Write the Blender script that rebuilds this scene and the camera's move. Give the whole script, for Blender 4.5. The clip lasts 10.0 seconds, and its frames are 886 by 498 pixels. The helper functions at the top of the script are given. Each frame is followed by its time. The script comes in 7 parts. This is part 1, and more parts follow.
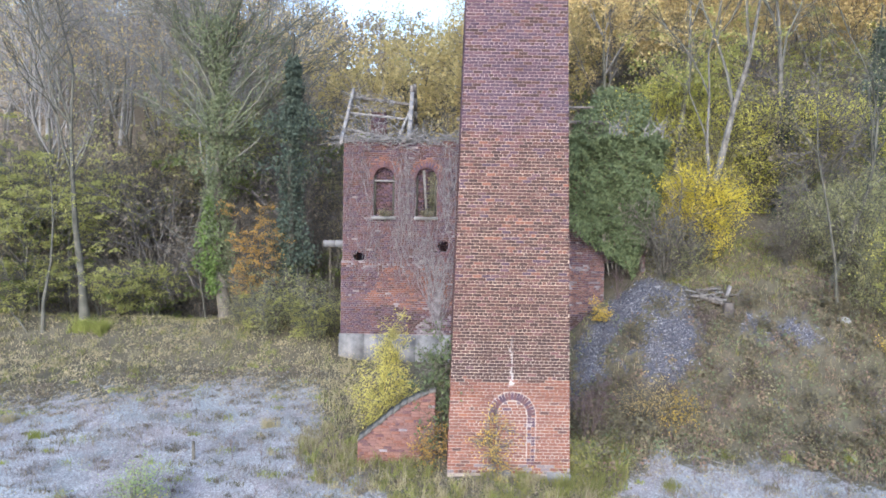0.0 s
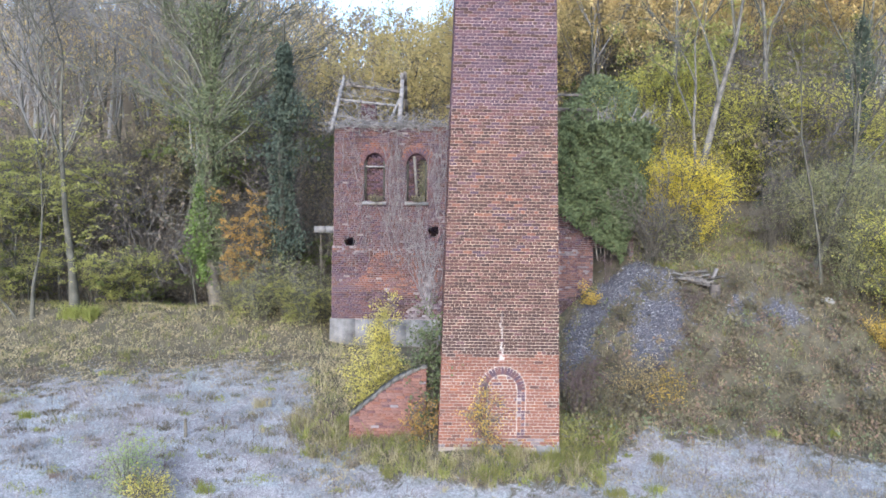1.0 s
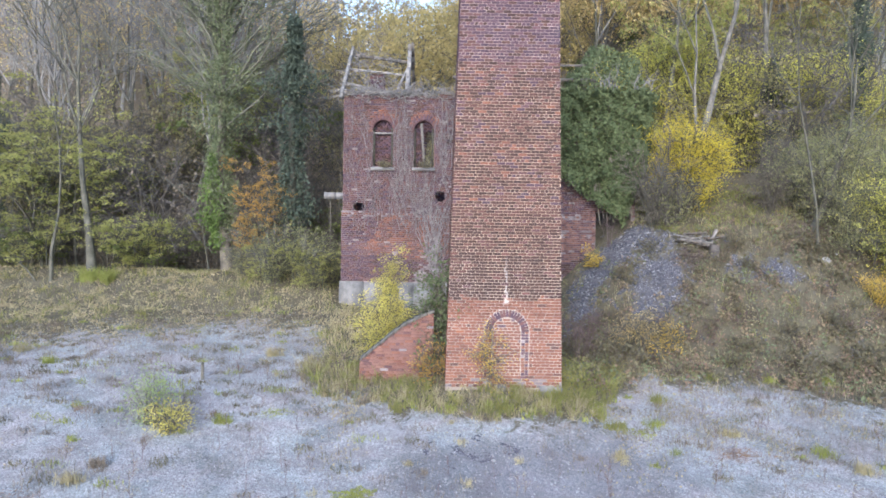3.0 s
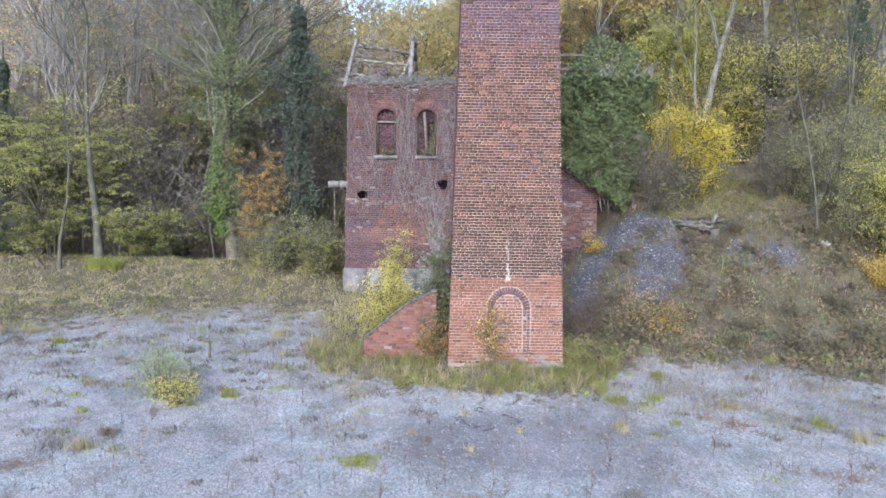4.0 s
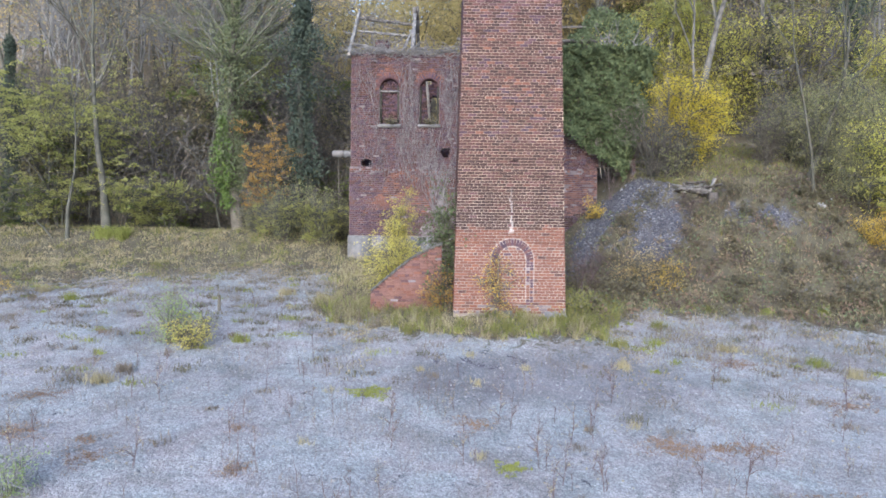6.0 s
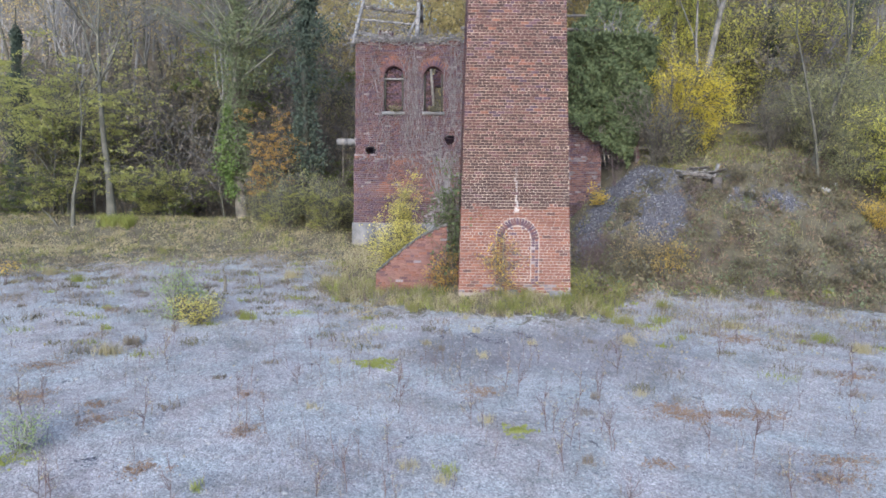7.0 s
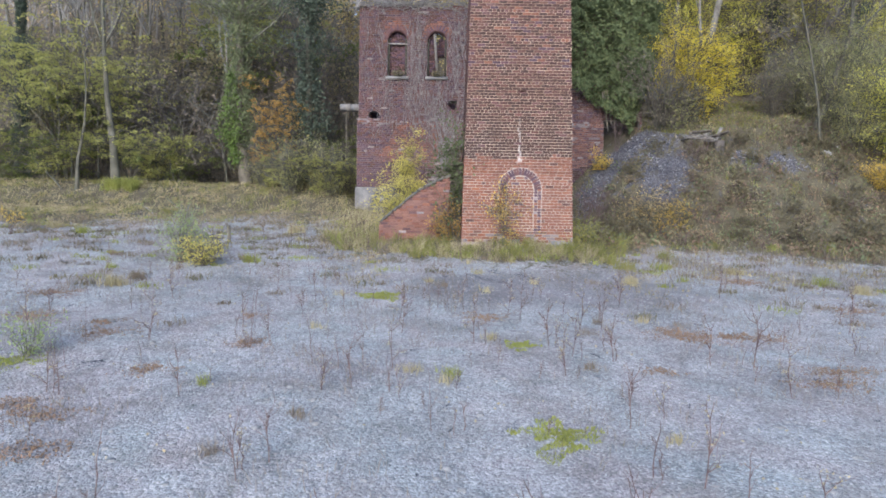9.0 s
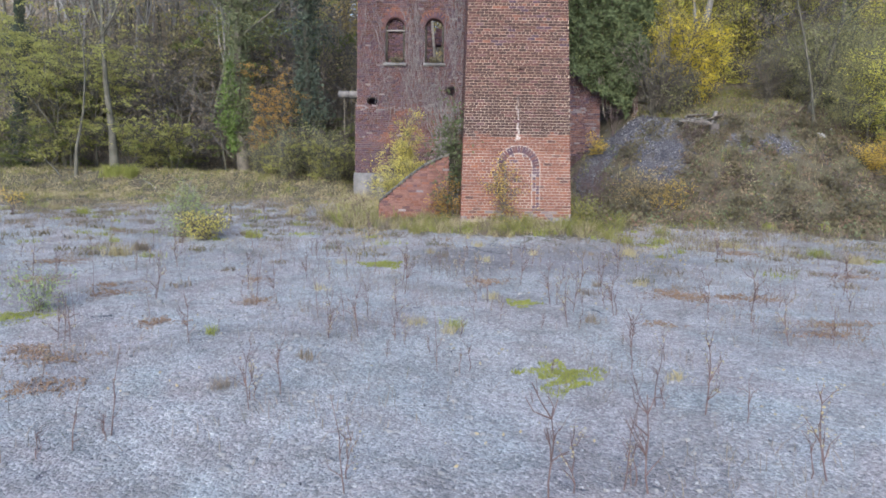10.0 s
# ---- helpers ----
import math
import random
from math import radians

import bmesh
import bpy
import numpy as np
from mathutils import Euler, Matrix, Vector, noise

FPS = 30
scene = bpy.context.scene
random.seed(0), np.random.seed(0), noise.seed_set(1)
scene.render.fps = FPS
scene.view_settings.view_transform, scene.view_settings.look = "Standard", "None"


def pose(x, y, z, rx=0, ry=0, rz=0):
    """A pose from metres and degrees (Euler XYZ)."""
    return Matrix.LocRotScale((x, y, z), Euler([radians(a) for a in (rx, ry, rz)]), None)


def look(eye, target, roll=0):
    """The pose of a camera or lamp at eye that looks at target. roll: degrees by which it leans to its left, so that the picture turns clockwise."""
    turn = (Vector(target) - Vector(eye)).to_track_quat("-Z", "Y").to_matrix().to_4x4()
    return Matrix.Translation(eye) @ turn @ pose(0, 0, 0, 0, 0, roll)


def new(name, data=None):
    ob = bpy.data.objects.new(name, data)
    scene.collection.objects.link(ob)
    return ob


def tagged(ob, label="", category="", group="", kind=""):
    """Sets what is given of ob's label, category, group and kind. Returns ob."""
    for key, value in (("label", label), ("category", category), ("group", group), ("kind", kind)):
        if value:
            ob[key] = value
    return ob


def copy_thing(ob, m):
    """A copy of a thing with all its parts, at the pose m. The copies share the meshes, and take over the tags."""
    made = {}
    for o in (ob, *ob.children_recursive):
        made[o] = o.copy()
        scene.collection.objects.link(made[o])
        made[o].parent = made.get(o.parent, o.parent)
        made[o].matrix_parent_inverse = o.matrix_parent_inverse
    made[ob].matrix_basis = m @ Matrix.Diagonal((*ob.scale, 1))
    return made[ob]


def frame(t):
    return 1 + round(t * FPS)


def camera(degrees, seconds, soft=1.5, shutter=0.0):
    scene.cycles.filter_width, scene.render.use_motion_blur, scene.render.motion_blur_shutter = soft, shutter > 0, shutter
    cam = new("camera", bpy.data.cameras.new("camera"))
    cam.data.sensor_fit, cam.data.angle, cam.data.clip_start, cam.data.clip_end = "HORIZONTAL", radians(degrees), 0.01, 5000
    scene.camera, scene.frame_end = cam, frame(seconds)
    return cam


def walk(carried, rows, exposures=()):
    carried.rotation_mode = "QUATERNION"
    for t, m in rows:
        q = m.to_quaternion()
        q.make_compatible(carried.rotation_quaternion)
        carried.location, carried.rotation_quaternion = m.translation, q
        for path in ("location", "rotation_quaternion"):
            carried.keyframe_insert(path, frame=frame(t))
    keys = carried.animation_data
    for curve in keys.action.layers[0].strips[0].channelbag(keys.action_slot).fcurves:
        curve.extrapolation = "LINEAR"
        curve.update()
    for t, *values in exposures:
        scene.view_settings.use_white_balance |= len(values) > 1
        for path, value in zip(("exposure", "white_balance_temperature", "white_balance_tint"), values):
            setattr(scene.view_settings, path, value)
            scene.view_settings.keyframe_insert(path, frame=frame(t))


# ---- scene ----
cam = camera(67.0, 10.0, soft=1.75)
METRES, EYE, TILT, LEAN, TURN = 7.4, 6.945, -2.5, -1.0, 0.0
ROWS = [
    (0.0, 0.0, 0.0, 0.0, 0.0, 0.0, -0.0),
    (0.5, -0.0024, -0.0144, -0.0429, -0.29, 0.1, 0.19),
    (1.0, -0.0038, -0.0263, -0.0916, -0.88, 0.17, 0.13),
    (1.5, -0.0071, -0.0414, -0.1431, -0.84, 0.21, 0.01),
    (2.0, -0.0098, -0.0651, -0.1952, -0.39, 0.15, -0.06),
    (2.5, -0.0121, -0.0947, -0.2373, -0.54, -0.01, -0.02),
    (4.0, -0.0087, -0.1647, -0.386, -0.13, 0.53, 0.24),
    (4.5, -0.0085, -0.1763, -0.4228, -0.79, 0.4, 0.22),
    (5.0, -0.0135, -0.1933, -0.4687, -1.05, 0.24, 0.3),
    (5.5, -0.0246, -0.2099, -0.5152, -0.64, 0.26, 0.35),
    (7.0, -0.0491, -0.2287, -0.6542, -0.09, 0.63, 0.51),
    (7.5, -0.0479, -0.2277, -0.6967, -0.64, 0.64, 0.53),
    (8.0, -0.0455, -0.2268, -0.7466, -0.64, 0.69, 0.42),
    (8.5, -0.0465, -0.2289, -0.7902, -0.39, 0.54, 0.26),
    (9.0, -0.0571, -0.2398, -0.8424, 0.0, 0.41, 0.12),
    (9.5, -0.0689, -0.255, -0.8897, 0.29, 0.39, 0.24),
    (10.0, -0.0743, -0.265, -0.942, -0.39, 0.6, 0.36),
]
walk(cam, [(t, pose(0, 0, EYE, TILT, LEAN, TURN) @ pose(METRES * x, METRES * y, METRES * z, 90 + pitch, roll, yaw)) for t, x, y, z, yaw, pitch, roll in ROWS],
     exposures=[(0.0, 1.46, 6180, 10.5), (2.5, 1.43, 6180, 10.5), (5.0, 1.33, 6180, 10.5), (7.5, 1.16, 6250, 10), (10.0, 1.05, 6440, 10)])

# ---- light: a bright overcast autumn day ----
world = bpy.data.worlds.new("overcast_sky")
scene.world = world
world.use_nodes = True
wn = world.node_tree
sky = wn.nodes.new("ShaderNodeTexSky")
sky.sky_type = "NISHITA"
sky.sun_disc = False
sky.sun_elevation, sky.sun_rotation = radians(25), radians(191)
sky.air_density, sky.dust_density, sky.ozone_density = 1.0, 1.2, 1.2
# thin high cloud: the sky's blue is washed out
veil = wn.nodes.new("ShaderNodeHueSaturation")
veil.inputs["Saturation"].default_value, veil.inputs["Value"].default_value = 0.95, 1.3
wn.links.new(sky.outputs[0], veil.inputs["Color"])
wn.links.new(veil.outputs[0], wn.nodes["Background"].inputs[0])
wn.nodes["Background"].inputs[1].default_value = 0.15
sun_data = bpy.data.lights.new("sun", "SUN")
sun_data.energy, sun_data.angle, sun_data.color = 1.5, radians(30), (0.97, 0.98, 1.0)
sun = new("sun", sun_data)
sun.matrix_world = look((-8, -25, 19), (0, 15, 0))

# ---- materials ----


def rgb(c):
    return (c[0], c[1], c[2], 1.0)


class Nodes:
    """A small helper that adds nodes to a new material."""

    def __init__(self, name, rough=0.9, metal=0.0, spec=0.3):
        self.mat = bpy.data.materials.new(name)
        self.mat.use_nodes = True
        self.tree = self.mat.node_tree
        self.bsdf = self.tree.nodes["Principled BSDF"]
        self.bsdf.inputs["Roughness"].default_value = rough
        self.bsdf.inputs["Metallic"].default_value = metal
        self.bsdf.inputs["Specular IOR Level"].default_value = spec

    def add(self, kind, **values):
        n = self.tree.nodes.new(kind)
        for k, v in values.items():
            n.inputs[k.replace("_", " ")].default_value = v
        return n

    def link(self, a, b):
        self.tree.links.new(a, b)

    def position(self):
        return self.tree.nodes.new("ShaderNodeNewGeometry").outputs["Position"]

    def noise(self, scale, detail=4.0, rough=0.6, vector=None, distortion=0.0):
        n = self.add("ShaderNodeTexNoise", Scale=scale, Detail=detail, Roughness=rough, Distortion=distortion)
        self.link(vector or self.position(), n.inputs["Vector"])
        return n.outputs["Fac"]

    def ramp(self, fac, stops):
        n = self.tree.nodes.new("ShaderNodeValToRGB")
        r = n.color_ramp
        while len(r.elements) < len(stops):
            r.elements.new(0.5)
        for e, (p, c) in zip(r.elements, stops):
            e.position = p
            e.color = rgb(c) if not isinstance(c, float) else (c, c, c, 1)
        self.link(fac, n.inputs[0])
        return n.outputs[0]

    def mix(self, fac, a, b, mode="MIX"):
        n = self.tree.nodes.new("ShaderNodeMix")
        n.data_type, n.blend_type = "RGBA", mode
        for sock, v in ((n.inputs[0], fac), (n.inputs[6], a), (n.inputs[7], b)):
            if isinstance(v, (int, float)):
                sock.default_value = v
            elif isinstance(v, tuple):
                sock.default_value = rgb(v)
            else:
                self.link(v, sock)
        return n.outputs[2]

    def math(self, op, a, b=0.0, clamp=False):
        n = self.tree.nodes.new("ShaderNodeMath")
        n.operation, n.use_clamp = op, clamp
        for sock, v in ((n.inputs[0], a), (n.inputs[1], b)):
            if isinstance(v, (int, float)):
                sock.default_value = v
            else:
                self.link(v, sock)
        return n.outputs[0]

    def bump(self, height, strength=0.4, distance=0.01):
        n = self.add("ShaderNodeBump", Strength=strength, Distance=distance)
        self.link(height, n.inputs["Height"])
        self.link(n.outputs[0], self.bsdf.inputs["Normal"])

    def random(self):
        """One number for each piece, whether an object of its own or an island of a joined mesh."""
        a = self.tree.nodes.new("ShaderNodeObjectInfo").outputs["Random"]
        b = self.tree.nodes.new("ShaderNodeNewGeometry").outputs["Random Per Island"]
        return self.math("FRACT", self.math("ADD", a, b))

    def colour(self, c):
        self.link(c, self.bsdf.inputs["Base Color"])
        return self.mat


def lime_run(n, c, strength=0.85, joints=False):
    """A streak of lime that has run down the wall over the bricked-up arch, and lime round the arch."""
    xyz = n.tree.nodes.new("ShaderNodeSeparateXYZ")
    n.link(n.position(), xyz.inputs[0])
    off = n.math("ADD", n.math("SUBTRACT", xyz.outputs[0], 1.86), n.math("MULTIPLY", n.math("SUBTRACT", n.noise(3.0, 5, 0.7), 0.5), 0.45))
    z = n.math("ADD", xyz.outputs[2], n.math("MULTIPLY", n.math("SUBTRACT", n.noise(5.0, 5), 0.5), 0.5))
    wide = n.ramp(n.math("MULTIPLY", n.math("SUBTRACT", z, 2.0), 0.5), [(0.30, 0.075), (0.45, 0.04), (0.95, 0.025)])
    core = n.math("SUBTRACT", 1.0, n.math("DIVIDE", n.math("ABSOLUTE", off), wide), True)
    band = n.math("MULTIPLY", n.ramp(n.math("MULTIPLY", z, 0.2), [(0.515, 0.0), (0.54, 1.0), (0.66, 0.75), (0.80, 0.0)]), n.math("LESS_THAN", xyz.outputs[1], 18.2))
    m = n.math("MULTIPLY", n.math("MULTIPLY", core, 1.5, True), n.math("MULTIPLY", band, n.ramp(n.noise(14, 6, 0.8), [(0.36, 0.15), (0.56, 1.0)])))
    # a broken rim of lime round the arch and down its right jamb
    dx = n.math("SUBTRACT", xyz.outputs[0], 1.90)
    dz = n.math("MAXIMUM", n.math("SUBTRACT", xyz.outputs[2], 1.84), 0.0)
    far = n.math("SQRT", n.math("ADD", n.math("MULTIPLY", dx, dx), n.math("MULTIPLY", dz, dz)))
    if joints:
        rim = n.ramp(far, [(0.36, 0.0), (0.40, 0.45), (0.63, 0.65), (0.68, 0.0)])
    else:
        rim = n.math("ADD", n.ramp(far, [(0.59, 0.0), (0.61, 0.7), (0.63, 0.7), (0.66, 0.0)]), n.ramp(far, [(0.37, 0.0), (0.39, 0.6), (0.41, 0.6), (0.43, 0.0)]), True)
    side = n.ramp(n.math("ADD", n.math("MULTIPLY", dx, 0.5), n.math("MULTIPLY", dz, 1.2)), [(0.0, 0.25), (0.25, 1.0)])
    rim = n.math("MULTIPLY", rim, n.math("MULTIPLY", side, n.ramp(n.noise(9, 6, 0.8), [(0.38, 0.0), (0.60, 1.0)])))
    rim = n.math("MULTIPLY", rim, n.math("MULTIPLY", n.math("GREATER_THAN", xyz.outputs[2], 0.75), n.math("LESS_THAN", xyz.outputs[1], 18.2)))
    m = n.math("MAXIMUM", m, n.math("MULTIPLY", rim, 0.5))
    return n.mix(n.math("MULTIPLY", m, strength, True), c, (0.52, 0.495, 0.495))


def brick_material(name, tones, stain, lichen=(0.25, 0.22, 0.20)):
    """tones: colours that single bricks take; stain: the colour of the soot or damp in broad patches."""
    n = Nodes(name, rough=0.92, spec=0.2)
    each = n.ramp(n.random(), [(i / (len(tones) - 1), c) for i, c in enumerate(tones)])
    grain = n.ramp(n.noise(45, 6), [(0.3, 0.72), (0.7, 1.18)])
    c = n.mix(0.8, each, grain, "MULTIPLY")
    broad = n.ramp(n.noise(0.55, 5, distortion=0.6), [(0.45, 0.0), (0.68, 1.0)])
    c = n.mix(n.math("MULTIPLY", broad, 0.55), c, stain)
    pale = n.ramp(n.noise(3.5, 6, 0.75), [(0.58, 0.0), (0.78, 1.0)])
    c = n.mix(n.math("MULTIPLY", pale, 0.35), c, lichen)
    n.bump(n.noise(60, 5), 0.5, 0.006)
    if name in ("brick_dark", "brick_brown", "brick_purple", "brick_red"):
        c = lime_run(n, c)
    return n.colour(c)


BRICK_RED = brick_material("brick_red", [(0.178, 0.080, 0.062), (0.152, 0.070, 0.056), (0.205, 0.096, 0.070), (0.132, 0.063, 0.053), (0.186, 0.084, 0.063)], (0.158, 0.079, 0.067))
BRICK_BROWN = brick_material("brick_brown", [(0.105, 0.057, 0.053), (0.080, 0.046, 0.045), (0.130, 0.068, 0.059), (0.071, 0.042, 0.042), (0.113, 0.061, 0.055)], (0.098, 0.056, 0.052))
BRICK_PURPLE = brick_material("brick_purple", [(0.089, 0.056, 0.075), (0.068, 0.046, 0.066), (0.113, 0.066, 0.080), (0.060, 0.043, 0.063)], (0.084, 0.060, 0.086))
BRICK_DARK = brick_material("brick_dark", [(0.070, 0.042, 0.040), (0.058, 0.037, 0.037), (0.082, 0.047, 0.042), (0.052, 0.034, 0.035)], (0.060, 0.039, 0.040))
BRICK_PALE = brick_material("brick_limed", [(0.232, 0.200, 0.214), (0.181, 0.152, 0.165), (0.142, 0.116, 0.130), (0.271, 0.245, 0.262)], (0.142, 0.126, 0.151))
BRICK_OLD = brick_material("brick_weathered", [(0.122, 0.065, 0.067), (0.101, 0.056, 0.061), (0.141, 0.072, 0.069), (0.088, 0.053, 0.061), (0.128, 0.069, 0.071)], (0.099, 0.066, 0.079))
BRICK_ORANGE = brick_material("brick_orange", [(0.215, 0.094, 0.061), (0.181, 0.077, 0.055), (0.154, 0.067, 0.050)], (0.161, 0.083, 0.065))
BRICK_DULL = brick_material("brick_dull", [(0.185, 0.098, 0.082), (0.158, 0.082, 0.073), (0.205, 0.112, 0.090), (0.142, 0.078, 0.072)], (0.160, 0.100, 0.098))


def mottled(name, a, b, scale=6.0, rough=0.9, bump=0.4, spec=0.25, fine=60.0):
    n = Nodes(name, rough=rough, spec=spec)
    c = n.ramp(n.noise(scale, 6, 0.65), [(0.3, a), (0.7, b)])
    c = n.mix(0.7, c, n.ramp(n.noise(fine, 5), [(0.3, 0.7), (0.7, 1.2)]), "MULTIPLY")
    n.bump(n.noise(fine, 5), bump, 0.01)
    return n.colour(c)


def mortar():
    n = Nodes("lime_mortar", rough=0.9, spec=0.25)
    c = n.ramp(n.noise(1.6, 6, 0.65), [(0.3, (0.24, 0.195, 0.175)), (0.7, (0.45, 0.385, 0.345))])
    c = n.mix(0.7, c, n.ramp(n.noise(60, 5), [(0.3, 0.7), (0.7, 1.2)]), "MULTIPLY")
    # the header courses were pointed in a paler lime; the beds between are sooty above the foot of the stack
    xyz = n.tree.nodes.new("ShaderNodeSeparateXYZ")
    n.link(n.position(), xyz.inputs[0])
    course = n.math("FRACT", n.math("MULTIPLY", n.math("ADD", xyz.outputs[2], 0.02 - 0.30 + 0.4 * 0.083), 1.0 / (5 * 0.083)))
    sooty = n.math("MULTIPLY", n.math("GREATER_THAN", course, 0.29), n.ramp(n.math("MULTIPLY", xyz.outputs[2], 0.1), [(0.38, 0.0), (0.45, 1.0)]))
    c = n.mix(n.math("MULTIPLY", sooty, n.ramp(n.noise(1.1, 5, 0.6), [(0.35, 0.15), (0.65, 0.5)])), c, (0.20, 0.15, 0.13))
    # lilac lime above, tan with brick dust in the middle
    c = n.mix(1.0, c, n.ramp(n.math("MULTIPLY", xyz.outputs[2], 0.05), [(0.13, (0.80, 0.80, 0.80)), (0.15, (1.0, 0.98, 0.95)), (0.22, (1.02, 0.94, 0.86)), (0.42, (1.0, 0.92, 0.87)), (0.50, (0.90, 0.84, 0.93))]), "MULTIPLY")
    n.bump(n.noise(60, 5), 0.4, 0.01)
    return n.colour(lime_run(n, c, 0.8, True))


MORTAR = mortar()
MORTAR_OLD = mottled("old_mortar", (0.14, 0.117, 0.122), (0.25, 0.22, 0.225), 2.5)
CONCRETE = mottled("grey_concrete", (0.079, 0.079, 0.084), (0.238, 0.233, 0.238), 1.7)
COPING = mottled("slate_coping", (0.066, 0.066, 0.066), (0.150, 0.145, 0.136), 5.0)
TIMBER = mottled("weathered_timber", (0.123, 0.116, 0.116), (0.282, 0.273, 0.273), 7.0)
TIMBER_DARK = mottled("grey_timber", (0.079, 0.070, 0.069), (0.176, 0.163, 0.154), 7.0)
VINE = mottled("dead_vine_stem", (0.102, 0.090, 0.098), (0.24, 0.218, 0.23), 5.0)
BARK_GREY = mottled("grey_bark", (0.048, 0.048, 0.040), (0.122, 0.120, 0.102), 2.5, bump=0.7, fine=25)
BARK_DARK = mottled("dark_bark", (0.075, 0.068, 0.058), (0.18, 0.165, 0.14), 4.0, bump=0.7, fine=25)
# darkest bark tone, for the ivy column's trunk and the window frames
BARK_DARKEST = mottled("darkest_bark", (0.028, 0.028, 0.024), (0.07, 0.07, 0.058), 4.0, bump=0.7, fine=25)
BARK_PALE = mottled("birch_bark", (0.045, 0.042, 0.038), (0.195, 0.188, 0.175), 3.0, bump=0.5, fine=14)
TWIG_DARK = mottled("dark_twigs", (0.062, 0.06, 0.05), (0.14, 0.135, 0.116), 0.9)
TWIG_MID = mottled("grey_twigs", (0.068, 0.064, 0.063), (0.150, 0.141, 0.138), 0.8)
LIMB = mottled("ivy_tree_limb", (0.070, 0.071, 0.060), (0.16, 0.158, 0.134), 2.0)
TWIG = mottled("bare_twigs", (0.185, 0.183, 0.188), (0.29, 0.288, 0.294), 0.7)
STEM_RED = mottled("dead_weed_stem", (0.072, 0.052, 0.056), (0.145, 0.108, 0.110), 5.0)
WEED = mottled("dead_weed", (0.080, 0.055, 0.058), (0.160, 0.115, 0.112), 5.0)
CHIP = mottled("slate_chip", (0.15, 0.152, 0.162), (0.29, 0.292, 0.305), 9.0)
STONE = mottled("pale_stone", (0.17, 0.17, 0.175), (0.33, 0.33, 0.34), 6.0)


def chip_material(name, tones):
    """Slate chips, each with a tone of its own."""
    n = Nodes(name, rough=0.75, spec=0.35)
    c = n.ramp(n.random(), [(i / (len(tones) - 1), c) for i, c in enumerate(tones)])
    c = n.mix(0.7, c, n.ramp(n.noise(60, 5), [(0.3, 0.7), (0.7, 1.2)]), "MULTIPLY")
    return n.colour(c)


CHIPS = chip_material("gravel_chip", [(0.12, 0.121, 0.13), (0.17, 0.174, 0.186), (0.22, 0.227, 0.241), (0.265, 0.272, 0.287), (0.36, 0.364, 0.375)])
SPOIL = chip_material("slate_spoil", [(0.045, 0.045, 0.058), (0.075, 0.074, 0.092), (0.098, 0.096, 0.115), (0.14, 0.138, 0.158), (0.28, 0.28, 0.30)])
# flue lining: soot, with the shade inside put into its black too
SHADE = mottled("soot_and_shade_black", (0.012, 0.011, 0.011), (0.03, 0.027, 0.026), 5.0)
RUST = mottled("rusty_tin", (0.05, 0.043, 0.042), (0.11, 0.10, 0.10), 6.0, rough=0.6)


def leaf_material(name, tones, through_light=0.45):
    n = Nodes(name, rough=0.85, spec=0.08)
    # each tone takes some of its own grey, standing in for haze
    tones = [tuple(0.88 * v + 0.12 * (0.3 * t[0] + 0.6 * t[1] + 0.1 * t[2]) for v in t) for t in tones]
    mean = [sum(t[k] for t in tones) / len(tones) for k in range(3)]
    c = n.ramp(n.random(), [(i / (len(tones) - 1), tuple(0.6 * t[k] + 0.4 * mean[k] for k in range(3))) for i, t in enumerate(tones)])
    c = n.mix(0.75, c, n.ramp(n.noise(0.8, 4), [(0.3, 0.72), (0.7, 1.25)]), "MULTIPLY")
    n.link(c, n.bsdf.inputs["Base Color"])
    t = n.tree.nodes.new("ShaderNodeBsdfTranslucent")
    n.link(c, t.inputs[0])
    m = n.tree.nodes.new("ShaderNodeMixShader")
    m.inputs[0].default_value = through_light
    n.link(n.bsdf.outputs[0], m.inputs[1])
    n.link(t.outputs[0], m.inputs[2])
    n.link(m.outputs[0], n.tree.nodes["Material Output"].inputs[0])
    return n.mat


